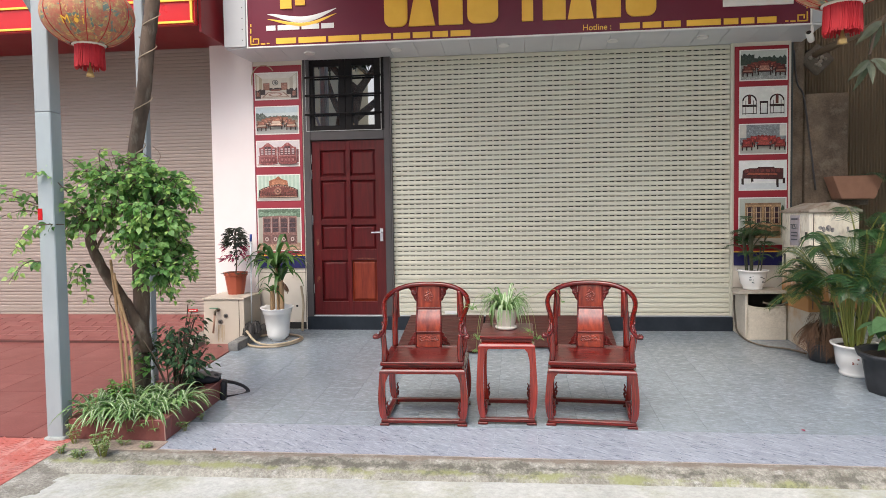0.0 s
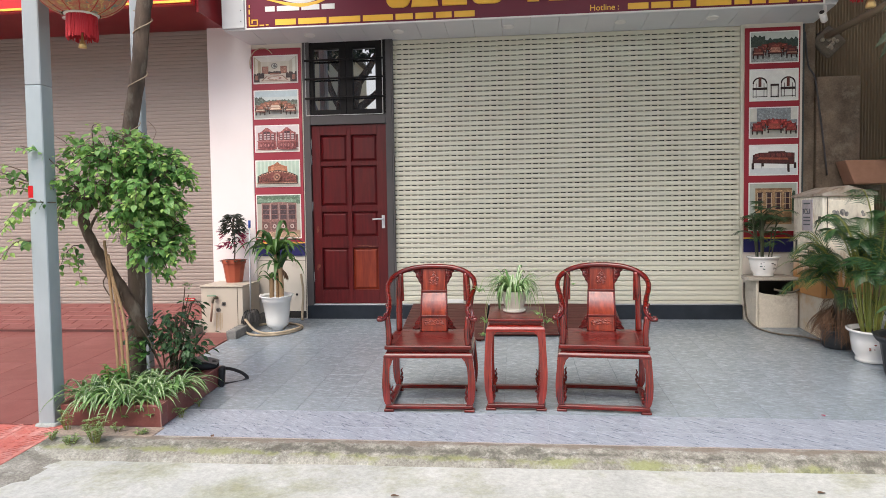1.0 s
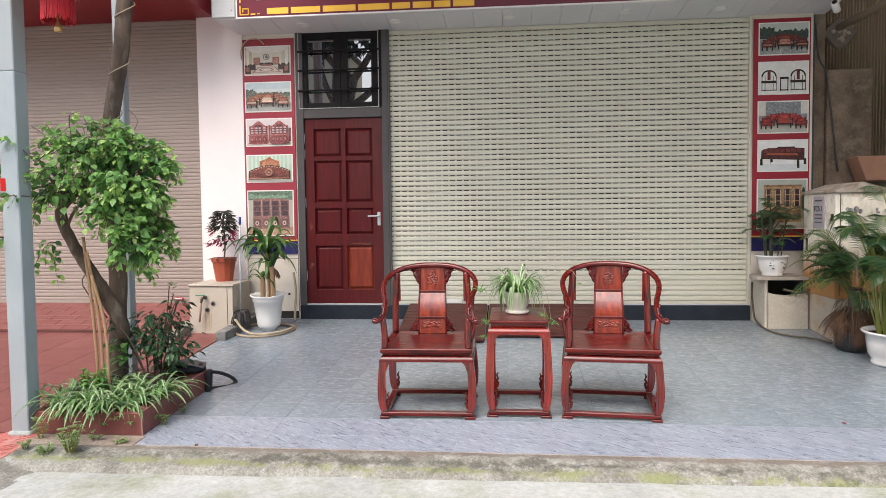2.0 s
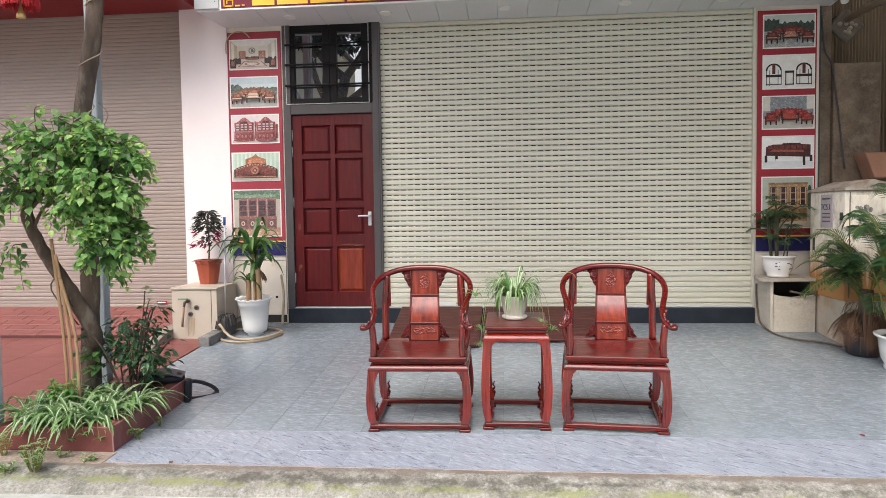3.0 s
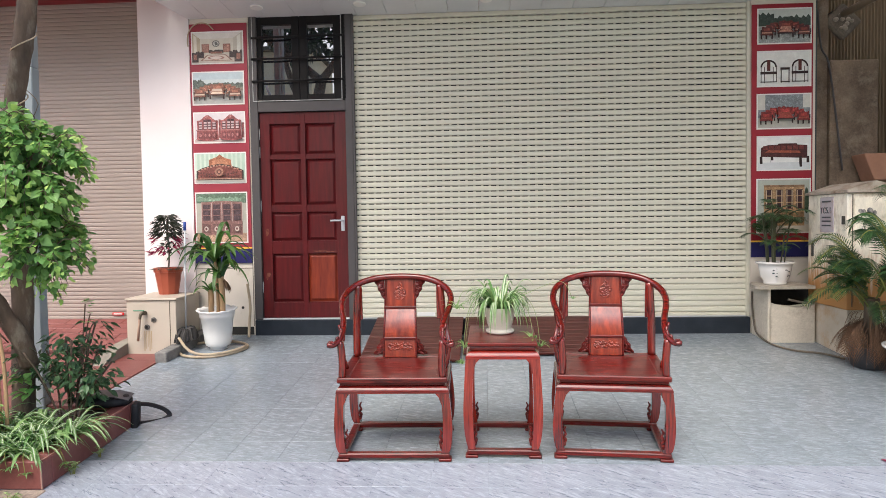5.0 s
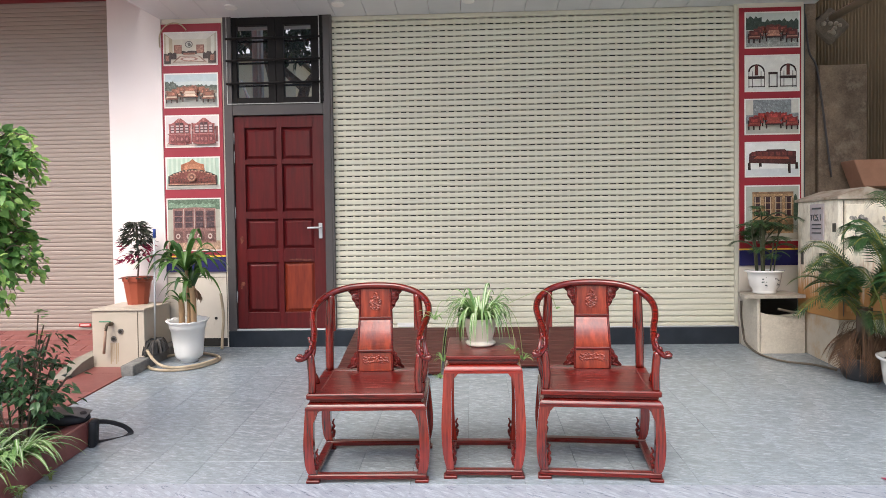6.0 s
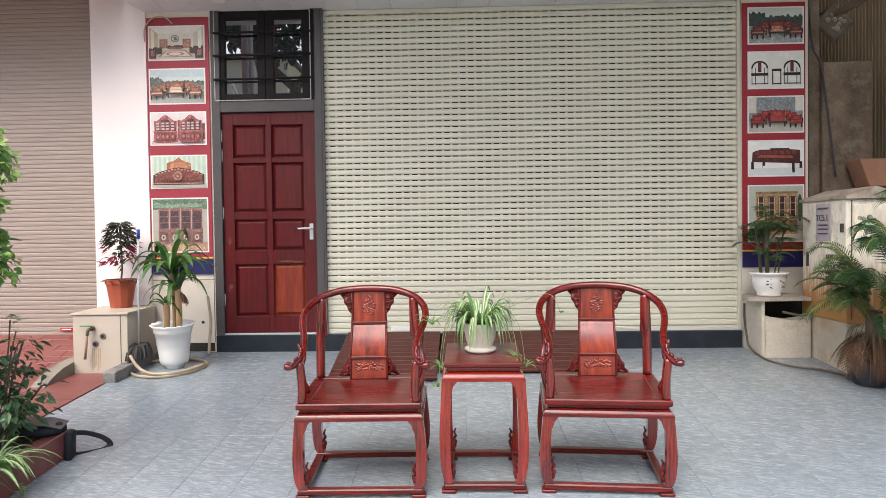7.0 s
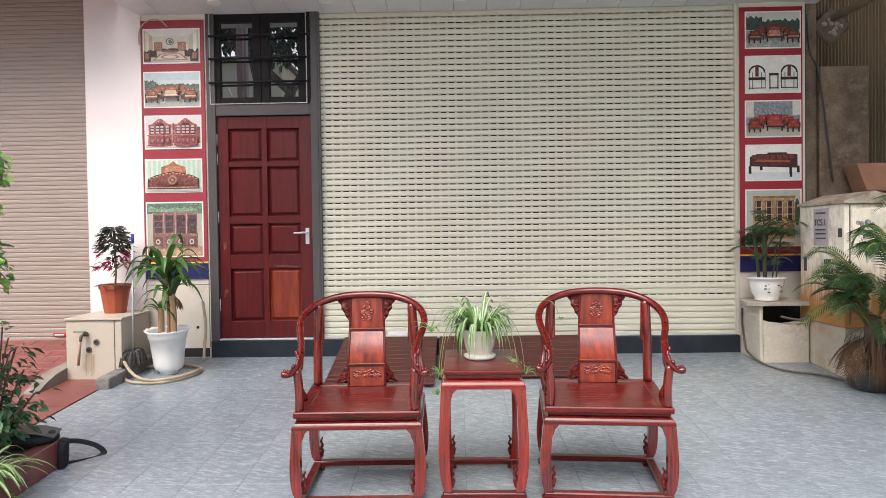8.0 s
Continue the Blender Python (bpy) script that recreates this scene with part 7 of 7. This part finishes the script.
def bumps(u0, u1, v0, v1, amp, n, seed):
    rn = random.Random(seed)
    return [(u0, v0), (u1, v0)] + [(u1 + (u0 - u1) * i / n, v1 + amp * rn.uniform(-1, 1)) for i in range(n + 1)]


def disc(u, v, ru, rv, n=16):
    return [(u + ru * math.cos(6.283 * i / n), v + rv * math.sin(6.283 * i / n)) for i in range(n)]


BR, DB, RB = (0.12, 0.026, 0.018), (0.030, 0.012, 0.010), (0.19, 0.04, 0.028)


def lighter(c, k):
    return tuple(min(0.8, v * k) for v in c)


def printed_chair(u, v, w, h, c, seat, seed):
    """A carved armchair in a print: legs, apron, seat, lattice back and arms."""
    out = [(DB, R(u + w * x, u + w * (x + 0.12), v, v + 0.36 * h)) for x in (0.02, 0.40, 0.84)]
    out += [(c, R(u, u + w, v + 0.28 * h, v + 0.42 * h)), (c, bumps(u + 0.1 * w, u + 0.9 * w, v + 0.5 * h, v + 0.94 * h, 0.05 * h, 6, seed)), (lighter(c, 2.1), bumps(u + 0.26 * w, u + 0.74 * w, v + 0.6 * h, v + 0.80 * h, 0.04 * h, 5, seed + 1)), (seat, R(u + 0.06 * w, u + 0.94 * w, v + 0.42 * h, v + 0.52 * h))]
    out += [(DB, R(u + x * w, u + (x + 0.10) * w, v + 0.42 * h, v + 0.70 * h)) for x in (0.0, 0.90)]
    return out


def sofa_set(c, seat, seed):
    out = []
    for j in (2, 1, 0):
        w, h = 0.25 - 0.035 * j, 0.40 - 0.05 * j
        out += printed_chair(0.02 + 0.095 * j, 0.10 + 0.11 * j, w, h, lighter(c, 0.8 + 0.25 * j), seat, seed + j)
        out += printed_chair(0.98 - w - 0.095 * j, 0.10 + 0.11 * j, w, h, lighter(c, 0.8 + 0.25 * j), seat, seed + 5 + j)
    out += [(c, bumps(0.36, 0.64, 0.38, 0.62, 0.03, 9, seed + 9)), (lighter(c, 1.8), bumps(0.42, 0.58, 0.44, 0.56, 0.02, 6, seed + 10)), (seat, [(0.38, 0.36), (0.62, 0.36), (0.59, 0.46), (0.41, 0.46)])]
    out += [(lighter(c, 1.3), [(0.34, 0.28), (0.66, 0.28), (0.61, 0.38), (0.39, 0.38)]), (lighter(seat, 1.2), [(0.37, 0.30), (0.63, 0.30), (0.595, 0.365), (0.405, 0.365)]), (DB, R(0.34, 0.66, 0.24, 0.28))]
    out += [(DB, R(x, x + 0.03, 0.13, 0.26)) for x in (0.35, 0.62)]
    return out


def cabinet(u0, u1, v0, v1, doors, c, pane, arch):
    w = (u1 - u0) / doors
    top = [(u1 - (u1 - u0) * i / 12, v1 + (arch * math.sin(math.pi * i / 12) ** 2)) for i in range(13)]
    out = [(c, [(u0, v0), (u1, v0)] + top)]
    vm = v0 + (v1 - v0) * 0.40
    for d in range(doors):
        for j in range(3):
            hh = (v1 - vm - 0.06) / 3
            out.append((pane, R(u0 + w * d + 0.16 * w, u0 + w * (d + 1) - 0.16 * w, vm + 0.03 + j * hh, vm + 0.03 + (j + 0.85) * hh)))
        out.append((tuple(0.6 * v for v in c), R(u0 + w * d + 0.12 * w, u0 + w * (d + 1) - 0.12 * w, v0 + 0.05, vm - 0.04)))
    return out


def chair_drawing(u, w, flip):
    s = -1 if flip else 1
    arch = [(u + w * math.cos(a), 0.55 + 0.22 * math.sin(a)) for a in (math.pi * i / 10 for i in range(11))]
    inner = [(u + 0.8 * w * math.cos(a), 0.55 + 0.17 * math.sin(a)) for a in (math.pi * i / 10 for i in range(11))][::-1]
    out = [(DB, arch + inner), (BR, R(u - 0.2 * w, u + 0.2 * w, 0.44, 0.76)), (DB, R(u - w, u + w, 0.34, 0.42))]
    for x in (-0.95, -0.55, 0.50, 0.90):
        out.append((DB, R(u + w * x, u + w * x + 0.013, 0.08 if x * s < 0 else 0.10, 0.56)))
    return out + [(DB, R(u - w, u + w, 0.10, 0.125))]


def panel(x0, x1, z1, label, red):
    p = thing("picture_panel", label, "picture panel", group="picture panels beside the shopfront")
    part("board", boxed(x0, x1, 7.995, 8.010, 1.085, z1, bevel=0.001), red, p)
    part("gold_line", boxed(x0, x1, 7.996, 8.010, 1.070, 1.0845), M_GOLD, p)
    part("navy_band", boxed(x0, x1, 7.995, 8.010, 0.925, 1.0695), M_NAVY, p, "navy blue lower band")
    return p


TREE, PAVE = (0.035, 0.05, 0.035), (0.42, 0.42, 0.39)
# left board and prints paled: reflected glare put into their colours
pl_ = panel(-3.072, -2.487, 3.322, "crimson panel of five furniture photographs beside the door, paled for glare", surf("glare_paled_crimson_board", (0.32, 0.042, 0.060), (0.275, 0.031, 0.048), 0.40, 2.0, bump=0.02))
YP = 7.994
GLARE = 0.08
MUTED = (0.30, 0.12, 0.08)
photo(pl_, -3.053, -2.520, 2.922, 3.245, YP, (0.62, 0.57, 0.47), [((0.70, 0.66, 0.60), [(0, 1), (0.16, 0.80), (0.82, 0.80), (1, 1)]), ((0.46, 0.38, 0.26), [(0, 1), (0.16, 0.80), (0.16, 0.34), (0, 0.22)]), ((0.68, 0.63, 0.52), [(0.03, 0.93), (0.09, 0.86), (0.09, 0.34), (0.03, 0.30)]), ((0.50, 0.45, 0.36), [(1, 1), (0.82, 0.80), (0.82, 0.34), (1, 0.22)]), ((0.70, 0.68, 0.60), [(0.97, 0.95), (0.90, 0.86), (0.90, 0.34), (0.97, 0.28)]), ((0.58, 0.50, 0.42), R(0, 1, 0, 0.28)), (MUTED, R(0.19, 0.34, 0.34, 0.62)), ((0.42, 0.20, 0.14), R(0.21, 0.32, 0.38, 0.58)), (MUTED, R(0.62, 0.77, 0.34, 0.62)), ((0.42, 0.20, 0.14), R(0.64, 0.75, 0.38, 0.58)), ((0.16, 0.14, 0.13), disc(0.48, 0.63, 0.075, 0.11)), ((0.55, 0.54, 0.48), disc(0.48, 0.63, 0.055, 0.08)), ((0.16, 0.15, 0.14), [(0.47, 0.56), (0.53, 0.60), (0.49, 0.70), (0.45, 0.66)]), (DB, bumps(0.34, 0.63, 0.32, 0.41, 0.02, 9, 5)), (MUTED, R(0.37, 0.60, 0.30, 0.36)), ((0.30, 0.17, 0.13), [(0.16, 0.06), (0.82, 0.06), (0.68, 0.26), (0.30, 0.26)]), ((0.60, 0.50, 0.42), [(0.21, 0.08), (0.77, 0.08), (0.66, 0.24), (0.32, 0.24)]), ((0.40, 0.20, 0.16), disc(0.48, 0.16, 0.17, 0.065)), ((0.62, 0.53, 0.46), disc(0.48, 0.16, 0.12, 0.045)), (DB, bumps(0.0, 0.13, 0.02, 0.34, 0.05, 6, 1)), (DB, bumps(0.12, 0.24, 0.16, 0.36, 0.04, 6, 21)), (MUTED, bumps(0.03, 0.10, 0.10, 0.28, 0.03, 5, 22)), (DB, bumps(0.85, 1.0, 0.02, 0.36, 0.05, 6, 2)), (DB, bumps(0.75, 0.87, 0.16, 0.36, 0.04, 6, 23)), (MUTED, bumps(0.89, 0.97, 0.10, 0.28, 0.03, 5, 24))], GLARE)
photo(pl_, -3.055, -2.521, 2.515, 2.849, YP, (0.46, 0.56, 0.60), [((0.56, 0.62, 0.62), R(0, 1, 0.60, 0.78)), (PAVE, R(0, 1, 0, 0.45)), ((0.09, 0.12, 0.10), bumps(0, 1, 0.42, 0.66, 0.035, 34, 3)), ((0.14, 0.17, 0.13), bumps(0.3, 1, 0.42, 0.60, 0.03, 28, 31)), ((0.09, 0.12, 0.10), bumps(0, 0.22, 0.50, 0.76, 0.05, 10, 32)), ((0.30, 0.25, 0.20), R(0, 1, 0.40, 0.50))] + sofa_set((0.24, 0.09, 0.055), (0.60, 0.47, 0.36), 4), GLARE)


def china_cabinet(u0, u1):
    """A carved glazed cabinet in a print: bowed base, three glazed doors and a crested top."""
    w = u1 - u0
    c, dk, lt = (0.34, 0.085, 0.085), (0.075, 0.022, 0.03), (0.56, 0.40, 0.40)
    top = [(u1 - w * i / 16, 0.74 + 0.19 * math.sin(math.pi * i / 16) ** 3 + 0.012 * (i % 2)) for i in range(17)]
    out = [(dk, disc((u0 + u1) / 2, 0.10, 0.55 * w, 0.06, 18)), (c, [(u0 - 0.01, 0.10), (u0 + 0.3 * w, 0.05), (u1 - 0.3 * w, 0.05), (u1 + 0.01, 0.10), (u1, 0.40), (u0, 0.40)]), (c, [(u0 + 0.03 * w, 0.38), (u1 - 0.03 * w, 0.38)] + top)]
    for a, b, v in ((0.08, 0.26, 0.70), (0.32, 0.49, 0.78), (0.51, 0.68, 0.78), (0.74, 0.92, 0.70)):
        out.append((dk, R(u0 + a * w, u0 + b * w, 0.44, v)))
        out += [(lt, R(u0 + (a + 0.02) * w, u0 + (b - 0.02) * w, z, z + 0.055)) for z in (0.46, 0.55, 0.64)]
        out += [((0.20, 0.045, 0.05), R(u0 + a * w, u0 + b * w, 0.13, 0.34)), ((0.44, 0.16, 0.15), disc(u0 + (a + b) / 2 * w, 0.235, 0.05 * w, 0.06, 8))]
    return out + [((0.48, 0.19, 0.18), R(u0 - 0.01, u1 + 0.01, 0.385, 0.415)), ((0.46, 0.17, 0.16), disc((u0 + u1) / 2, 0.86, 0.07 * w, 0.045, 9))]


photo(pl_, -3.054, -2.520, 2.133, 2.446, YP, (0.66, 0.60, 0.61), [((0.52, 0.40, 0.36), R(0, 1, 0, 0.09)), ((0.22, 0.06, 0.06), R(0.49, 0.53, 0.14, 0.78)), ((0.24, 0.07, 0.07), R(0.95, 1, 0.14, 0.66))] + china_cabinet(0.05, 0.48) + china_cabinet(0.54, 0.95), GLARE)
bed = [((0.55, 0.66, 0.56), R(0.09 * i, 0.09 * i + 0.04, 0.3, 1)) for i in range(11)] + [((0.50, 0.47, 0.42), R(0, 1, 0, 0.12))]
bed += [((0.36, 0.12, 0.05), [(0.28, 0.5), (0.74, 0.5), (0.72, 0.78), (0.62, 0.83), (0.56, 0.88), (0.50, 0.97), (0.44, 0.88), (0.36, 0.83), (0.28, 0.78)]), ((0.50, 0.20, 0.10), [(0.33, 0.55), (0.68, 0.55), (0.66, 0.74), (0.50, 0.82), (0.35, 0.74)])]
bed += [(DB, [(0.03, 0.08), (0.97, 0.08), (0.97, 0.40), (0.86, 0.50), (0.66, 0.60), (0.50, 0.64), (0.34, 0.60), (0.14, 0.50), (0.03, 0.40)]), (RB, [(0.06, 0.13), (0.94, 0.13), (0.93, 0.37), (0.84, 0.46), (0.66, 0.55), (0.50, 0.59), (0.34, 0.55), (0.16, 0.46), (0.07, 0.37)])]
bed += [((0.46, 0.24, 0.16), disc(0.08 + 0.06 * i, 0.40 + 0.17 * math.sin(math.pi * i / 14) + 0.02 * (i % 2), 0.024, 0.026, 7)) for i in range(15)]
bed += [((0.08, 0.02, 0.016), disc(0.13 + 0.055 * (i % 14), 0.20 + 0.10 * (i // 14) + 0.03 * math.sin(i), 0.019, 0.030, 6)) for i in range(28)]
bed += [((0.42, 0.20, 0.13), disc(0.50, 0.36, 0.085, 0.15, 10)), ((0.12, 0.03, 0.022), disc(0.50, 0.36, 0.05, 0.09, 10)), ((0.40, 0.19, 0.12), disc(0.50, 0.36, 0.025, 0.05, 8)), ((0.42, 0.22, 0.15), R(0.04, 0.96, 0.105, 0.135))]
photo(pl_, -3.058, -2.521, 1.729, 2.042, YP, (0.42, 0.56, 0.46), bed, GLARE)
photo(pl_, -3.058, -2.520, 1.129, 1.643, YP, (0.42, 0.40, 0.33), [((0.09, 0.16, 0.10), bumps(0, 1, 0.80, 1.0, 0.0, 12, 6)), ((0.20, 0.32, 0.22), bumps(0.02, 0.9, 0.84, 0.92, 0.03, 18, 7)), ((0.44, 0.28, 0.18), R(0, 1, 0, 0.18))] + cabinet(0.10, 0.92, 0.14, 0.82, 4, (0.26, 0.12, 0.105), (0.055, 0.025, 0.035), 0.02) + [((0.50, 0.40, 0.36), R(0.10 + 0.205 * i, 0.112 + 0.205 * i, 0.42, 0.81)) for i in range(5)] + [((0.55, 0.45, 0.40), disc(0.20 + 0.205 * i, 0.27, 0.045, 0.055, 8)) for i in range(4)] + [((0.14, 0.03, 0.03), disc(0.20 + 0.205 * i, 0.27, 0.022, 0.028, 7)) for i in range(4)], GLARE)
pr_ = panel(2.424, 2.990, 3.330, "crimson panel of five furniture photographs beside the shutter", M_RED)
photo(pr_, 2.471, 2.975, 2.952, 3.289, YP, (0.50, 0.52, 0.48), [((0.33, 0.34, 0.32), R(0, 1, 0, 0.48)), (TREE, bumps(0, 1, 0.50, 0.78, 0.06, 22, 8)), (TREE, bumps(0, 0.3, 0.50, 0.88, 0.05, 8, 9))] + sofa_set(BR, (0.42, 0.20, 0.14), 12))
photo(pr_, 2.470, 2.974, 2.548, 2.890, YP, (0.74, 0.73, 0.69), chair_drawing(0.20, 0.16, False) + chair_drawing(0.80, 0.16, True) + [(DB, R(0.42, 0.60, 0.46, 0.53)), (DB, R(0.425, 0.445, 0.08, 0.5)), (DB, R(0.575, 0.595, 0.08, 0.5)), (DB, R(0.42, 0.60, 0.09, 0.12))])
photo(pr_, 2.468, 2.976, 2.148, 2.485, YP, (0.24, 0.26, 0.27), [((0.46, 0.44, 0.38), R(0, 1, 0, 0.30)), ((0.60, 0.57, 0.50), R(0, 0.14, 0.55, 1)), ((0.62, 0.60, 0.55), R(0.86, 1, 0.6, 1))] + sofa_set((0.24, 0.03, 0.025), (0.32, 0.06, 0.04), 17))
photo(pr_, 2.470, 2.976, 1.752, 2.084, YP, (0.76, 0.76, 0.73), [((0.62, 0.64, 0.64), R(0, 1, 0, 0.22)), ((0.075, 0.018, 0.016), [(0.05, 0.40), (0.95, 0.34), (0.95, 0.74), (0.76, 0.76), (0.74, 0.80), (0.40, 0.80), (0.38, 0.76), (0.20, 0.76), (0.06, 0.68)]), ((0.36, 0.09, 0.05), [(0.14, 0.53), (0.82, 0.50), (0.80, 0.57), (0.20, 0.60)])] + [((0.16, 0.035, 0.03), R(0.10 + 0.115 * i, 0.19 + 0.115 * i, 0.61, 0.73)) for i in range(7)] + [(DB, [(u, 0.40), (u + 0.05, 0.40), (u + 0.055, b), (u + 0.01, b), (u, 0.2)]) for u, b in ((0.03, 0.18), (0.24, 0.28), (0.79, 0.07), (0.93, 0.20))])
photo(pr_, 2.468, 2.976, 1.153, 1.677, YP, (0.40, 0.42, 0.36), [((0.50, 0.46, 0.38), R(0, 1, 0, 0.14)), ((0.05, 0.08, 0.05), disc(0.94, 0.6, 0.05, 0.25)), ((0.26, 0.15, 0.08), R(0.12, 0.90, 0.86, 0.90))] + cabinet(0.12, 0.90, 0.12, 0.86, 4, (0.40, 0.25, 0.13), (0.05, 0.022, 0.025), 0.0) + [((0.56, 0.45, 0.32), R(0.135 + 0.195 * i + 0.075 * j, 0.150 + 0.195 * i + 0.075 * j, 0.46, 0.80)) for i in range(4) for j in (0.3, 1.6)])

# ---- small things on the floor ----
tagged(part("paper_label", boxed(-0.09, 0.09, 0, 0.003, -0.02, 0.02), M_WHITE, m=pose(-0.735, 8.026, 0.388, 4)), "small white printed label on the shutter's lowest slat", "label")
for x, y in ((1.98, 4.95), (-2.0, 4.42), (1.5, 3.9), (-0.7, 3.7)):
    bm = bmesh.new()
    oval(bm, (0, 0, 0), (1, 0.3, 0.1), 0.05, (0, 0, 1), 0.5)
    tagged(part("fallen_leaf", bm, L_MAGENTA if y > 4.9 else L_DRY, m=lying(x, y, 40 * x, 0.004) if y > 4.4 else pose(x, y, -0.095)), "small fallen leaf lying flat", "leaf", group="fallen leaves")

tagged(part("cement_patch", boxed(-0.36, 0.34, -0.085, 0.078, -0.01, 0.006, bevel=0.004), surf("pinkish_dirty_cement", (0.34, 0.27, 0.22), (0.24, 0.185, 0.15), 0.9, 9, bump=0.5, stain=(0.16, 0.14, 0.10), stain_scale=6, stain_at=0.6, speck=0.4), m=lying(-2.72, 4.448)), "dirty pinkish cement strip before the planter", "cement strip", kind="structure")
ps = [(-3.04 + 0.052 * i + 0.01 * math.sin(3 * i), 4.285 + 0.0085 * i + 0.012 * math.sin(1.7 * i), -0.062 + 0.0022 * i) for i in range(13)]
tagged(part("crack", sweep(bmesh.new(), ps, [0.009 - 0.0005 * i for i in range(13)], 5), M_DARK), "dark crack in the crumbling kerb", "crack", kind="structure")

# ---- tiles, last ----
T = 0.2945


def tile_mesh(name, w, d, material, th=0.012, seed=0):
    bm = boxed(-w / 2, w / 2, -d / 2, d / 2, -th, 0.0, bevel=0.0006)
    return mesh_of(name, bm, material)


rnd = random.Random(77)
TILES = tile_mesh("tile", T - 0.0013, T - 0.0013, M_TILE)
v = 0.2475 - 3 * T
row = 0
while v < 3.06:
    lo, hi = max(v, -0.565), min(v + T, 3.06)
    mt = M_TILE if v > -0.1 else M_TILEF
    me = TILES if hi - lo > T - 0.001 and mt is M_TILE else tile_mesh("tile", T - (0.0013 if mt is M_TILE else 0.0004), hi - lo - 0.0013, mt)
    x = -1.605 - 5 * T
    while x < 3.45:
        a, b = max(x, -2.985), min(x + T, 3.55)
        if b - a > 0.03:
            mm = me if b - a > T - 0.001 else tile_mesh("tile", b - a - 0.0013, hi - lo - 0.0013, mt)
            t = new("tile", mm)
            t.parent, t.location = floor, ((a + b) / 2, (lo + hi) / 2, 0.0006 * rnd.random())
            t.rotation_euler = (0.0012 * rnd.gauss(0, 1), 0.0012 * rnd.gauss(0, 1), 0)
        x += T
    v += T
    row += 1
RT = 0.50
REDS = tile_mesh("red_tile", RT - 0.004, RT - 0.004, M_REDTILE)
for i in range(13):
    for j in range(6):
        y0 = -0.40 + RT * j
        if y0 > 2.3:
            continue
        d = min(RT, 2.35 - y0)
        t = new("red_tile", REDS if d > RT - 0.001 else tile_mesh("red_tile", RT - 0.004, d - 0.004, M_REDTILE))
        t.parent, t.location = redfloor, (-3.005 - RT * (i + 0.5), y0 + d / 2, 0.0)
        t.rotation_euler = (0.001 * rnd.gauss(0, 1), 0.001 * rnd.gauss(0, 1), 0)
bm = boxed(-0.148, 0.148, -0.148, 0.148, -0.012, 0.0, bevel=0.002)
for k in range(6):
    for s in (-1, 1):
        p = Matrix.Translation((s * 0.07, -0.115 + 0.046 * k, 0.001)) @ Matrix.Rotation(s * 0.7, 4, "Z")
        vs = bmesh.ops.create_cube(bm, size=1.0, matrix=p @ Matrix.Diagonal((0.11, 0.016, 0.006, 1)))
PAVE_ME = mesh_of("paving_slab", bm, M_PAVER)
for i in range(9):
    for j in range(7):
        t = new("paving_slab", PAVE_ME)
        t.parent, t.location = pavement, (-3.065 - 0.30 * (i + 0.5), -0.415 - 0.30 * (j + 0.5), 0.0)
BRK = mesh_of("ramp_brick", boxed(-0.145, 0.145, -0.064, 0.064, -0.02, 0.0, bevel=0.003), M_REDTILE)
for j in range(6):
    for i in range(16):
        x = -3.545 - 0.295 * i - (0.147 if j % 2 else 0)
        t = new("ramp_brick", BRK)
        t.parent, t.location = nramp, (x, 0.07 + 0.1335 * j, 0.046)
